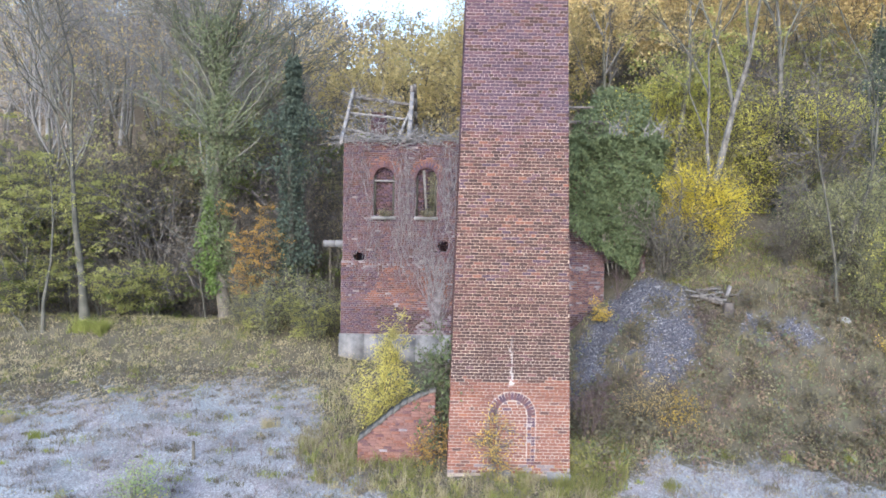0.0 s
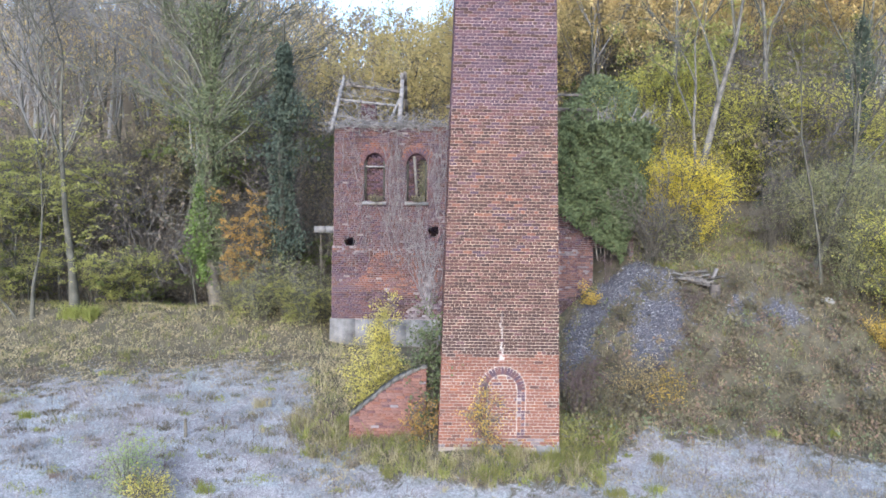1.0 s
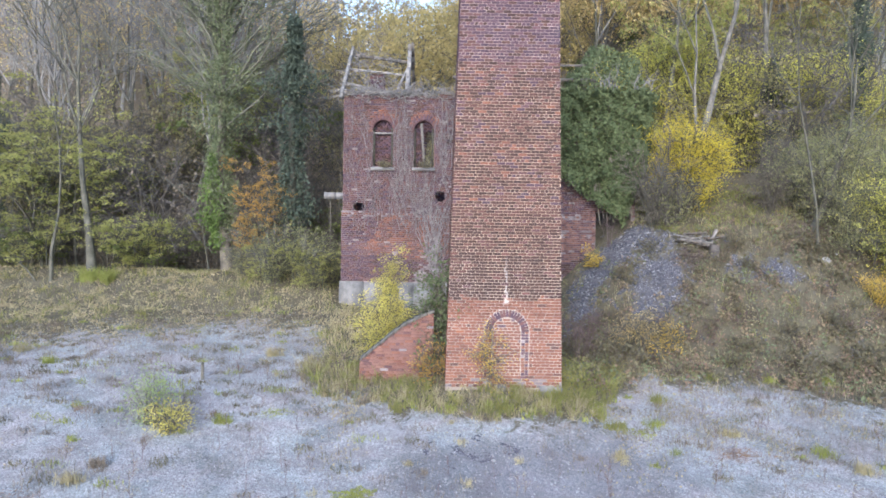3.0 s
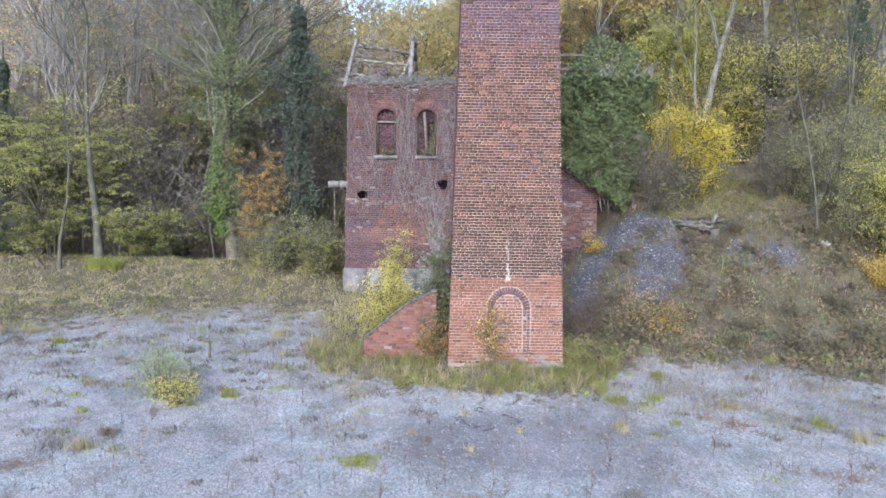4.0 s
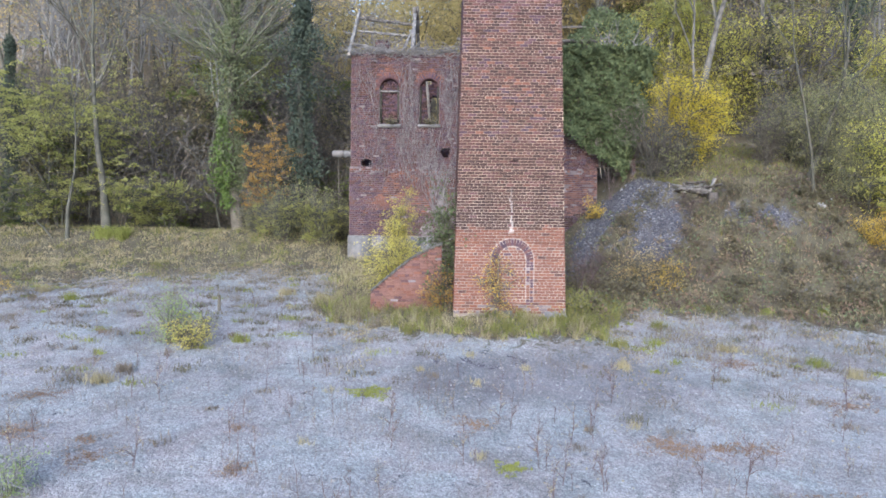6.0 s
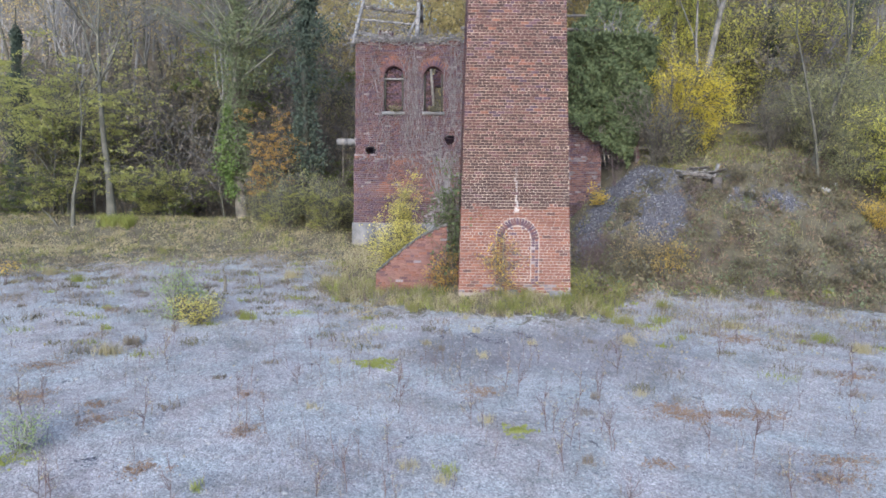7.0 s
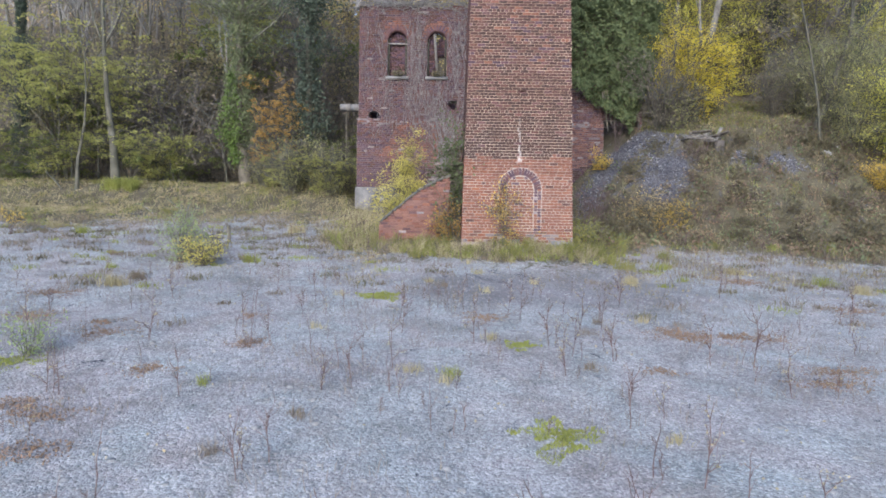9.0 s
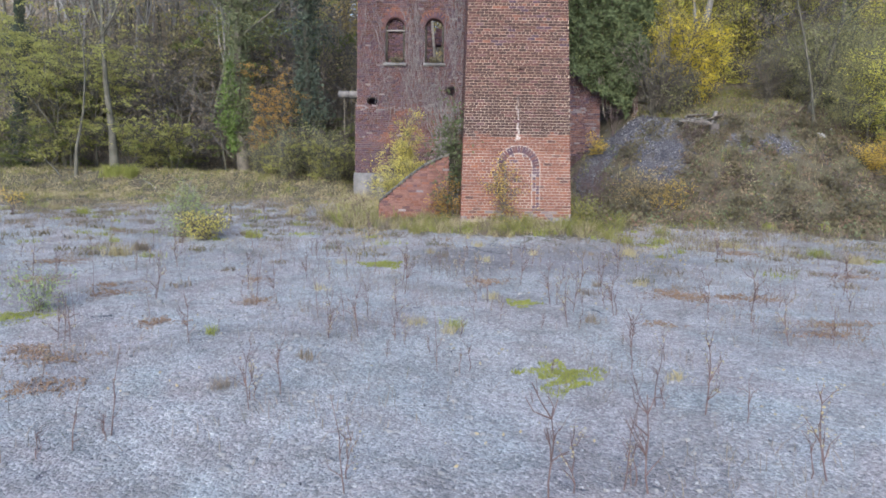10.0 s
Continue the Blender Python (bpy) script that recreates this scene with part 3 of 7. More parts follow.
# finer, darker gravel packed down by wheels
worn = np.exp(-((GX - 2.0 - 0.5 * (GY - 13.4)) / 4.5) ** 2 - ((GY - 13.6) / 1.7) ** 2) * 1.12
a = ground_mesh.attributes.new("worn", "FLOAT", "POINT")
a.data.foreach_set("value", worn.ravel().astype(np.float32))
a = ground_mesh.attributes.new("slate", "FLOAT", "POINT")
a.data.foreach_set("value", slate_share(GX, GY).ravel().astype(np.float32))
ground = part("ground", ground_mesh, ground_material(), None, "grey slate gravel yard rising to grassy banks and a wooded hill", "structure")
tagged(ground, category="ground")
for p in ground_mesh.polygons:
    p.use_smooth = True

# ---- brickwork ----
COURSE, BRICK, JOINT = 0.0830, 0.235, 0.0125
MATS = [BRICK_RED, BRICK_BROWN, BRICK_PURPLE, BRICK_DARK, BRICK_PALE, BRICK_OLD, BRICK_ORANGE, BRICK_DULL]
RED, BROWN, PURPLE, DARK, PALE, OLD, ORANGE, DULL = range(8)


def bond(i, lo, hi):
    """The bricks of course i from lo to hi: four courses of stretchers to one of headers."""
    unit = BRICK / 2 if i % 5 == 0 else BRICK
    shift = (BRICK / 4 if i % 5 == 0 else BRICK / 2 * (i % 2)) + 0.013 * math.sin(i * 12.9)
    u = lo - shift
    out = []
    while u < hi - 0.02:
        p, q = max(u, lo), min(u + unit, hi)
        if q - p > 0.035:
            out.append((p + JOINT / 2, q - JOINT / 2))
        u += unit
    return out


brick_cache = {}


def brick_mesh(length, mat):
    """A single brick with worn corners, its face towards -y, its middle at the origin."""
    key = (round(length / 0.01), mat)
    if key not in brick_cache:
        l, h, e = length / 2, (COURSE - JOINT) / 2, 0.006
        v = [(-l, 0.06, -h), (l, 0.06, -h), (l, 0.06, h), (-l, 0.06, h), (-l, e, -h), (l, e, -h), (l, e, h), (-l, e, h),
             (-l + e, 0, -h + e), (l - e, 0, -h + e), (l - e, 0, h - e), (-l + e, 0, h - e)]
        f = [(8, 9, 10, 11), (4, 5, 9, 8), (5, 6, 10, 9), (6, 7, 11, 10), (7, 4, 8, 11), (0, 1, 5, 4), (1, 2, 6, 5), (2, 3, 7, 6), (3, 0, 4, 7)]
        me = mesh_of("brick", v, np.array(f))
        me.materials.append(MATS[mat])
        brick_cache[key] = me
    return brick_cache[key]


def single_brick(parent, x, y, z, length, mat, turn=0.0):
    ob = new("brick", brick_mesh(length, mat))
    ob.parent = parent
    ob.matrix_local = pose(x, y, z, rng.normal(0, 0.4), turn + rng.normal(0, 0.25), rng.normal(0, 0.4))
    return ob


# ---- the chimney stack ----
CX, CY, FOOT, TOP = 1.84, 18.95, 0.30, 17.6


def half(z):
    return 1.62 - 0.0240 * (z - FOOT)


def stack_tone(z, x):
    r = rng.random()
    if z < 2.73 + 0.04 * math.sin(x * 3) + 0.16 * max(0.0, x - 2.7) + rng.normal(0, 0.035):
        return RED if r < 0.86 else (BROWN if r < 0.94 else ORANGE)
    if z < 3.9:
        return DARK if r < 0.84 - 0.25 * smooth(3.1, 3.9, z) else (BROWN if r < 0.95 else OLD)
    if z < 5.4:
        return DARK if r < 0.58 - 0.18 * smooth(3.9, 5.2, z) else (BROWN if r < 0.92 else OLD)
    # dark and brown bricks mixed, redder in patches, and two runs of purple courses that grow thicker towards the top
    patch_of = 0.5 + 0.5 * math.sin(x * 1.7 + 2.0 * math.sin(z * 0.9)) * math.sin(z * 1.25 + x * 0.6 + 0.8)
    if z < 9.3:
        share = 0.10 + 0.50 * smooth(0.62, 0.95, 1 - patch_of) + 0.25 * smooth(8.2, 9.3, z)
        if r < share:
            return OLD if r < share * 0.45 else PURPLE
        return DARK if r < share + (1 - share) * 0.40 else (BROWN if r < 0.95 else RED)
    share = 0.72 - 0.34 * smooth(0.72, 0.98, patch_of) * smooth(14, 10, z)
    return PURPLE if r < share else (DARK if r < share + 0.16 else (OLD if r < 0.95 else BROWN))


ARCH_X, ARCH_Z, ARCH_IN, ARCH_OUT = 1.90, 1.84, 0.40, 0.62


def build_stack():
    stack = thing("chimney_stack", "tall square tapering red-brick chimney stack with a bricked-up arch", "chimney", (CX, CY, FOOT))
    off = Vector((CX, CY, FOOT))
    # the mortar core, with a small square putlog hole in its front
    core = Geo()
    hole = (1.79, 2.05, FOOT + 52 * COURSE, FOOT + 53 * COURSE)
    zs = [FOOT - 0.9, 0.3, hole[2], hole[3], 9.0, TOP]
    for side in range(4):
        c, s = math.cos(side * math.pi / 2), math.sin(side * math.pi / 2)

        def turned(u, d, z):
            return (CX + c * u - s * d - off.x, CY + s * u + c * d - off.y, z - off.z)

        for z0, z1 in zip(zs, zs[1:]):
            h0, h1 = half(z0) - 0.006, half(z1) - 0.006
            spans = [(-1, 1, -1, 1)]
            if side == 0 and z0 == hole[2]:
                l, r = hole[0] - CX, hole[1] - CX
                spans = [(-h0, l), (r, h0)]
                for p, q in spans:
                    core.put([turned(p, -h0, z0), turned(q, -h0, z0), turned(q, -h1, z1), turned(p, -h1, z1)], [(0, 1, 2, 3)])
                d = -h0 + 0.09
                core.put([turned(l, d, z0), turned(r, d, z0), turned(r, d, z1), turned(l, d, z1)], [(0, 1, 2, 3)], 2)
                for a0, a1 in (((l, z0), (l, z1)), ((r, z0), (r, z1)), ((l, z0), (r, z0)), ((l, z1), (r, z1))):
                    core.put([turned(a0[0], -h0, a0[1]), turned(a1[0], -h0, a1[1]), turned(a1[0], d, a1[1]), turned(a0[0], d, a0[1])], [(0, 1, 2, 3)], 2)
            else:
                core.put([turned(-h0, -h0, z0), turned(h0, -h0, z0), turned(h1, -h1, z1), turned(-h1, -h1, z1)], [(0, 1, 2, 3)])
    # the flue and the rim at the top
    t, w = half(TOP) - 0.01, half(TOP) - 0.5
    z = TOP - off.z
    o = [(-t, -t, z), (t, -t, z), (t, t, z), (-t, t, z), (-w, -w, z), (w, -w, z), (w, w, z), (-w, w, z), (-w, -w, z - 3), (w, -w, z - 3), (w, w, z - 3), (-w, w, z - 3)]
    core.put(o, [(0, 1, 5, 4), (1, 2, 6, 5), (2, 3, 7, 6), (3, 0, 4, 7), (4, 5, 9, 8), (5, 6, 10, 9), (6, 7, 11, 10), (7, 4, 8, 11), (8, 9, 10, 11)], 1)
    shaft = part("shaft", core.mesh("shaft"), [MORTAR, SHADE, BRICK_OLD], stack, "pale lime mortar between the courses")
    rest = Geo()
    count = int((TOP - FOOT) / COURSE)
    for i in range(count):
        z0 = FOOT + i * COURSE
        zc = z0 + COURSE / 2
        h = half(zc)
        row = bond(i, CX - h, CX + h) if i != 52 else bond(i, CX - h, hole[0]) + bond(i, hole[1], CX + h)
        if 0.62 < zc < ARCH_Z + ARCH_OUT:
            w = ARCH_OUT if zc < ARCH_Z else math.sqrt(ARCH_OUT ** 2 - (zc - ARCH_Z) ** 2)
            row = bond(i, CX - h, ARCH_X - w) + bond(i, ARCH_X + w, CX + h)
        for p, q in row:
            m = (p + q) / 2
            tone, proud = stack_tone(zc, m), rng.uniform(-0.003, 0.004)
            if zc < 0.52 and rng.random() < 0.35:
                tone = PALE
            if 0.38 < zc < 2.32:
                single_brick(shaft, m - off.x, CY - h - proud - off.y, zc - off.z, q - p, tone)
            else:
                rest.box((p - off.x, CY - h - proud - off.y, z0 + JOINT / 2 - off.z), (q - off.x, CY - h + 0.06 - off.y, z0 + COURSE - JOINT / 2 - off.z), tone, False, 0.0012)
        for side in (1, 2, 3):
            lim = h if side == 2 else h - 0.062
            a0 = side * math.pi / 2
            c, s = math.cos(a0), math.sin(a0)
            for p, q in bond(i, -lim, lim):
                g = Geo()
                g.box((p, -h - rng.uniform(-0.003, 0.004), z0 + JOINT / 2 - off.z), (q, -h + 0.06, z0 + COURSE - JOINT / 2 - off.z), 0, False)
                v = g.v[0]
                v = np.stack([c * v[:, 0] - s * v[:, 1], s * v[:, 0] + c * v[:, 1], v[:, 2]], 1)
                rest.put(v, g.f[0], stack_tone(zc, p))
    part("brickwork", rest.mesh("brickwork"), MATS, stack, "weathered brown and purple bricks in garden-wall bond", "stuff")
    # the bricked-up arch: voussoirs, limed jambs, and a slightly sunk filling
    for k in range(21):
        a0 = math.pi * (k + 0.5) / 21
        r = (ARCH_IN + ARCH_OUT) / 2
        x, z = ARCH_X + r * math.cos(a0), ARCH_Z + r * math.sin(a0)
        b = single_brick(shaft, x - off.x, CY - half(z) - 0.006 - off.y, z - off.z, 0.205, [PURPLE, OLD][int(rng.random() < 0.45)], -math.degrees(a0))
        b.name = "voussoir"
    i0 = int((0.62 - FOOT) / COURSE)
    for i in range(i0, int((ARCH_Z + ARCH_IN - FOOT) / COURSE) + 1):
        z0 = FOOT + i * COURSE
        zc = z0 + COURSE / 2
        if zc < ARCH_Z:
            for s, p in ((-1, BROWN), (1, PURPLE)):
                for u in (0.455, 0.565):
                    tone = PALE if rng.random() < (0.12 if s > 0 else 0.03) else (p if rng.random() < (0.6 if s > 0 else 0.2) else RED)
                    single_brick(shaft, ARCH_X + s * u - off.x, CY - half(zc) - 0.004 - off.y, zc - off.z, 0.10, tone)
        w = ARCH_IN - 0.005 if zc < ARCH_Z else math.sqrt(max(0, ARCH_IN ** 2 - (zc - ARCH_Z) ** 2))
        if w > 0.06:
            for p, q in bond(i + 1, ARCH_X - w, ARCH_X + w):
                single_brick(shaft, (p + q) / 2 - off.x, CY - half(zc) + 0.002 - off.y, zc - off.z, q - p, RED if rng.random() < 0.93 else PURPLE)
    # a broken pale footing
    x = CX - 1.66
    while x < CX + 1.62:
        w = rng.uniform(0.25, 0.6)
        if rng.random() < 0.5:
            x += w * 0.7
            continue
        foot = Geo()
        foot.box((x - off.x, CY - 1.66 - rng.uniform(0, 0.04) - off.y, -0.95), (min(x + w - 0.02, CX + 1.64) - off.x, CY - 1.5 - off.y, 0.05 + rng.uniform(-0.09, 0.07)), 0, True, 0.02)
        part("footing_stone", foot.mesh("footing_stone"), CONCRETE, stack, "broken limewashed footing stone")
        x += w
    return stack


# ---- the engine house ----
HX0, HX1, HY, HB = -3.98, 8.1, 26.65, 1.35
WINDOWS = [(-2.36, 0.40), (-0.68, 0.40)]
SILL, SPRING = 7.05, 8.58


def window_gap(x, z, grow=0.0):
    for wx, w in WINDOWS:
        if abs(x - wx) < w + grow and SILL - grow * 0.3 < z:
            if z < SPRING or math.hypot(x - wx, z - SPRING) < w + grow:
                return True
    return False


def house_gap(x, z):
    if window_gap(x, z, 0.09 if z > SPRING else 0.0):
        return True
    if math.hypot((x + 3.32) / 0.23, (z - 5.42) / 0.17) < 1:
        return True
    if math.hypot((x - 0.03) / 0.21, (z - 5.90) / 0.22) < 1:
        return True
    return 6.45 < x < 7.95 and z < 5.35


def house_top(x):
    """The ragged top of the front wall."""
    return 10.0 + 0.06 * wobble(x, 3) + 0.05 * wobble(x, 8)


def house_tone(x, z):
    r = rng.random()
    # lime has bloomed along the ledge and low down beside the creeper's root
    if rng.random() < (0.28 if 4.98 < z < 5.24 else 0.0) + (0.35 if x > -1.0 and z < 3.1 else 0.0) * (x < 4):
        return PALE
    if z < 5.0 and x < -2.75 + 0.3 * math.sin(z * 3) and r < 0.75:
        return PURPLE if r < 0.45 else OLD
    if z < 3.35 + 0.15 * math.sin(x * 2.2):
        return DARK if r < 0.5 else (PURPLE if r < 0.85 else OLD)
    if z < 5.2:
        if x > 4:
            return OLD if r < 0.22 else (DULL if r < 0.74 else (PURPLE if r < 0.84 else PALE))
        return RED if r < 0.36 else (OLD if r < 0.75 else (BROWN if r < 0.985 else PALE))
    if window_gap(x, z - 0.2, 0.2) and z > SPRING - 0.1:
        return ORANGE if r < 0.25 else (RED if r < 0.75 else OLD)
    if z > 8 and r < 0.25:
        return BROWN
    return OLD if r < 0.55 else (PURPLE if r < 0.85 else (BROWN if r < 0.99 else PALE))




def build_house():
    house = thing("engine_house", "roofless red-brick engine house ruin with two arched windows", "ruined building", (HX0, HY, HB))
    ox, oy, oz = HX0, HY, HB
    # the front wall, half a metre thick, in courses
    wall, face, singles = Geo(), Geo(), []
    rows = int((10.15 - HB) / COURSE)
    for i in range(rows):
        z0 = HB + i * COURSE
        zc = z0 + COURSE / 2
        lower = zc < 5.22
        x_lo, out = (HX0 - 0.05, 0.05) if lower else (HX0, 0.0)
        solid, x = [], x_lo
        cell = 0.06
        start = None
        while x < HX1:
            ok = not house_gap(x + cell / 2, zc) and zc < house_top(x)
            if ok and start is None:
                start = x
            if not ok and start is not None:
                solid.append((start, x))
                start = None
            x += cell
        if start is not None:
            solid.append((start, HX1))
        for p, q in solid:
            wall.box((p - ox, HY - out + 0.012 - oy, z0 - oz), (q - ox, HY + 0.5 - oy, z0 + COURSE - oz))
            if zc < 2.36:
                continue
            for b0, b1 in bond(i, p, q):
                proud = rng.uniform(-0.006, 0.008) + out
                tone = house_tone((b0 + b1) / 2, zc)
                if rng.random() < 0.012:
                    continue
                if 3.45 < zc < 4.05 and b1 < 3.2:
                    singles.append(((b0 + b1) / 2 - ox, HY - proud - oy, zc - oz, b1 - b0, tone))
                else:
                    face.box((b0 - ox, HY - proud - oy, z0 + JOINT / 2 - oz), (b1 - ox, HY - proud + 0.06 - oy, z0 + COURSE - JOINT / 2 - oz), tone, False, 0.002)
    core = part("wall_core", wall.mesh("wall_core"), MORTAR_OLD, house, "half-metre thick wall core of old mortar", "stuff")
    for s in singles:
        single_brick(core, *s)
    part("brickwork", face.mesh("brickwork"), MATS, house, "weathered red and purple facing bricks", "stuff")
    # the side and back walls
    for name, lo, hi in (("side_wall", (HX0 + 0.02, HY + 0.5, HB), (HX0 + 0.5, HY + 5.2, 9.9)), ("side_wall", (HX1 - 0.5, HY + 0.5, HB), (HX1, HY + 5.2, 9.6))):
        g = Geo()
        i = 0
        z = lo[2]
        while z < hi[2]:
            cuts = [lo[1], *sorted(rng.uniform(lo[1] + 0.3, hi[1] - 0.3, 4)), hi[1]]
            for b0, b1 in zip(cuts, cuts[1:]):
                g.box((lo[0] - ox, b0 - oy, z - oz), (hi[0] - ox, b1 - JOINT - oy, z + COURSE - JOINT - oz), [OLD, PURPLE, BROWN][int(rng.integers(3))], True, 0.003)
            z += COURSE
            i += 1
        part(name, g.mesh(name), MATS, house)
    g = Geo()
    z, i = HB, 0
    while z < 10.4:
        for b0, b1 in bond(i, HX0 + 0.02, HX1):
            m = (b0 + b1) / 2
            if -0.75 < m < 0.1 and 6.9 < z < 9.2 or z > 10.0 + 0.3 * wobble(m, 2):
                continue
            g.box((b0 - ox, HY + 5.2 - oy, z - oz), (b1 - ox, HY + 5.65 - oy, z + COURSE - JOINT - oz), [OLD, PURPLE, BROWN][int(rng.integers(3))], False, 0.003)
        z += COURSE
        i += 1
    z = 10.4
    while z < 11.9:
        for b0, b1 in bond(i, -3.5, -2.75):
            g.box((b0 - ox, HY + 5.2 - oy, z - oz), (b1 - ox, HY + 5.65 - oy, z + COURSE - JOINT - oz), [OLD, PURPLE, DARK][int(rng.integers(3))], True, 0.003)
        z += COURSE
        i += 1
    part("back_wall", g.mesh("back_wall"), MATS, house)
    # plinth, in rendered blocks
    x = HX0 - 0.1
    while x < 7.2:
        g = Geo()
        w = rng.uniform(0.7, 1.3)
        g.box((x - ox, HY - 0.13 - rng.uniform(0, 0.02) - oy, 0.9 - oz), (x + w - 0.015 - ox, HY + 0.005 - oy, 2.32 + rng.uniform(-0.03, 0.03) - oz), 0, True, 0.01)
        part("plinth_block", g.mesh("plinth_block"), CONCRETE, house, "stained grey rendered plinth block")
        x += w
    # window arches, sills and what is left of the frames
    for k, (wx, w) in enumerate(WINDOWS):
        for j in range(13):
            a0 = math.pi * (j + 0.5) / 13
            x, z = wx + (w + 0.13) * math.cos(a0), SPRING + (w + 0.13) * math.sin(a0)
            b = single_brick(core, x - ox, HY - 0.014 - oy, z - oz, 0.235, [OLD, PURPLE, OLD][int(rng.integers(3))], -math.degrees(a0))
            b.name = "voussoir"
        g = Geo()
        for j in range(16):
            rim = [(wx + rr * math.cos(a0) - ox, SPRING + rr * math.sin(a0) - oz) for a0 in (math.pi * j / 16, math.pi * (j + 1) / 16) for rr in (w, w + 0.22)]
            v = [(p[0], d, p[1]) for d in (HY + 0.004 - oy, HY + 0.48 - oy) for p in rim]
            g.put(v, [(0, 1, 3, 2), (4, 6, 7, 5), (0, 2, 6, 4), (1, 5, 7, 3)])
        part("arch_soffit", g.mesh("arch_soffit"), BRICK_OLD, house, "curved brick underside of the window head")
        g = Geo()
        g.box((wx - w - 0.08 - ox, HY - 0.09 - oy, SILL - 0.13 - oz), (wx + w + 0.08 - ox, HY + 0.3 - oy, SILL - oz), 0, True, 0.008)
        part("window_sill", g.mesh("window_sill"), CONCRETE, house, "grey stone window sill")
        g = Geo()
        for s in (-1, 1):
            g.box((wx + s * (w - 0.035) - 0.035 - ox, HY + 0.12 - oy, SILL - oz), (wx + s * (w - 0.035) + 0.035 - ox, HY + 0.20 - oy, SPRING + 0.1 - oz), 0, True, 0.004)
        frame_ob = part("window_frame", g.mesh("window_frame"), BARK_DARKEST, house, "rotten dark window frame")
        # brick filling set back in the opening: the whole of one window, a strip of the other
        g = Geo()
        right = wx + w if k == 0 else wx - 0.10
        z, i = SILL, 0
        while z < SPRING + w - 0.05:
            over = max(0.0, z + COURSE - SPRING)
            reach = math.sqrt(max(0.01, w * w - over * over)) if over else w
            for b0, b1 in bond(i, wx - reach, min(right, wx + reach)):
                g.box((b0 - ox, HY + 0.24 + rng.uniform(-0.006, 0.006) - oy, z - oz), (b1 - ox, HY + 0.42 - oy, z + COURSE - 0.006 - oz), [PURPLE, PURPLE, OLD, DARK][int(rng.integers(4))], True, 0.003)
            z += COURSE
            i += 1
        part("brick_infill", g.mesh("brick_infill"), MATS, house, "dull mauve brick filling in the window")
        g = Geo()
        if k == 1:
            lean = [(wx - 0.02, SILL), (wx - 0.17, SPRING + 0.32)]
            v = [(px + dx - ox, HY + dy - oy, pz - oz) for px, pz in lean for dx, dy in ((0, 0.12), (0.11, 0.12), (0.11, 0.20), (0, 0.20))]
            g.put(v, [(0, 1, 5, 4), (1, 2, 6, 5), (2, 3, 7, 6), (3, 0, 4, 7), (0, 3, 2, 1), (4, 5, 6, 7)])
            part("mullion", g.mesh("mullion"), TIMBER_DARK, frame_ob, "leaning broken mullion")
        else:
            g.box((wx - w - ox, HY + 0.11 - oy, 8.42 - oz), (wx + w - ox, HY + 0.19 - oy, 8.48 - oz), 0, True, 0.005)
            part("transom", g.mesh("transom"), TIMBER, frame_ob, "pale grey transom bar")
    return house


def build_beams():
    """The bones of the roof, each timber its own part."""
    roof = thing("roof_frame", "broken weathered rafters and purlins on the ruined wall", "roof frame", (HX0, HY, 10.0))

    def beam(name, p, q, w, h, mat):
        p, q = Vector(p) - Vector((HX0, HY, 10.0)), Vector(q) - Vector((HX0, HY, 10.0))
        g = Geo()
        l = (q - p).length
        xs = np.linspace(0, l, 6)
        for a0, a1 in zip(xs, xs[1:]):
            g.box((a0, -w / 2, -h / 2), (a1, w / 2, h / 2), 0, True, 0.006)
        ob = part(name, g.mesh(name), mat, roof)
        ob.matrix_local = Matrix.Translation(p) @ (q - p).to_track_quat("X", "Z").to_matrix().to_4x4()

    beam("rafter", (-4.06, 26.5, 9.85), (-3.92, 28.95, 12.45), 0.12, 0.18, TIMBER)
    beam("rafter", (-1.42, 26.75, 10.0), (-1.40, 28.9, 12.35), 0.16, 0.15, TIMBER)
    beam("rafter", (-1.30, 28.9, 12.7), (-1.25, 30.6, 10.2), 0.14, 0.14, TIMBER_DARK)
    beam("king_post", (-1.40, 28.9, 10.4), (-1.44, 28.9, 12.65), 0.16, 0.15, TIMBER_DARK)
    beam("purlin", (-4.0, 28.7, 12.1), (-1.4, 28.7, 11.8), 0.10, 0.13, TIMBER_DARK)
    beam("purlin", (-4.05, 27.9, 11.3), (-1.5, 27.8, 11.05), 0.08, 0.09, TIMBER)
    beam("purlin", (-4.1, 27.2, 10.55), (-1.6, 27.1, 10.1), 0.08, 0.09, TIMBER)
    beam("brace", (-1.9, 26.9, 10.05), (-1.45, 28.0, 11.4), 0.09, 0.09, TIMBER)
    beam("purlin", (0.5, 28.9, 11.25), (6.9, 28.9, 11.22), 0.12, 0.14, TIMBER_DARK)
    beam("purlin", (2.0, 28.9, 11.85), (6.4, 28.9, 11.85), 0.08, 0.10, TIMBER_DARK)
    return roof


stack = build_stack()
house = build_house()
roof = build_beams()


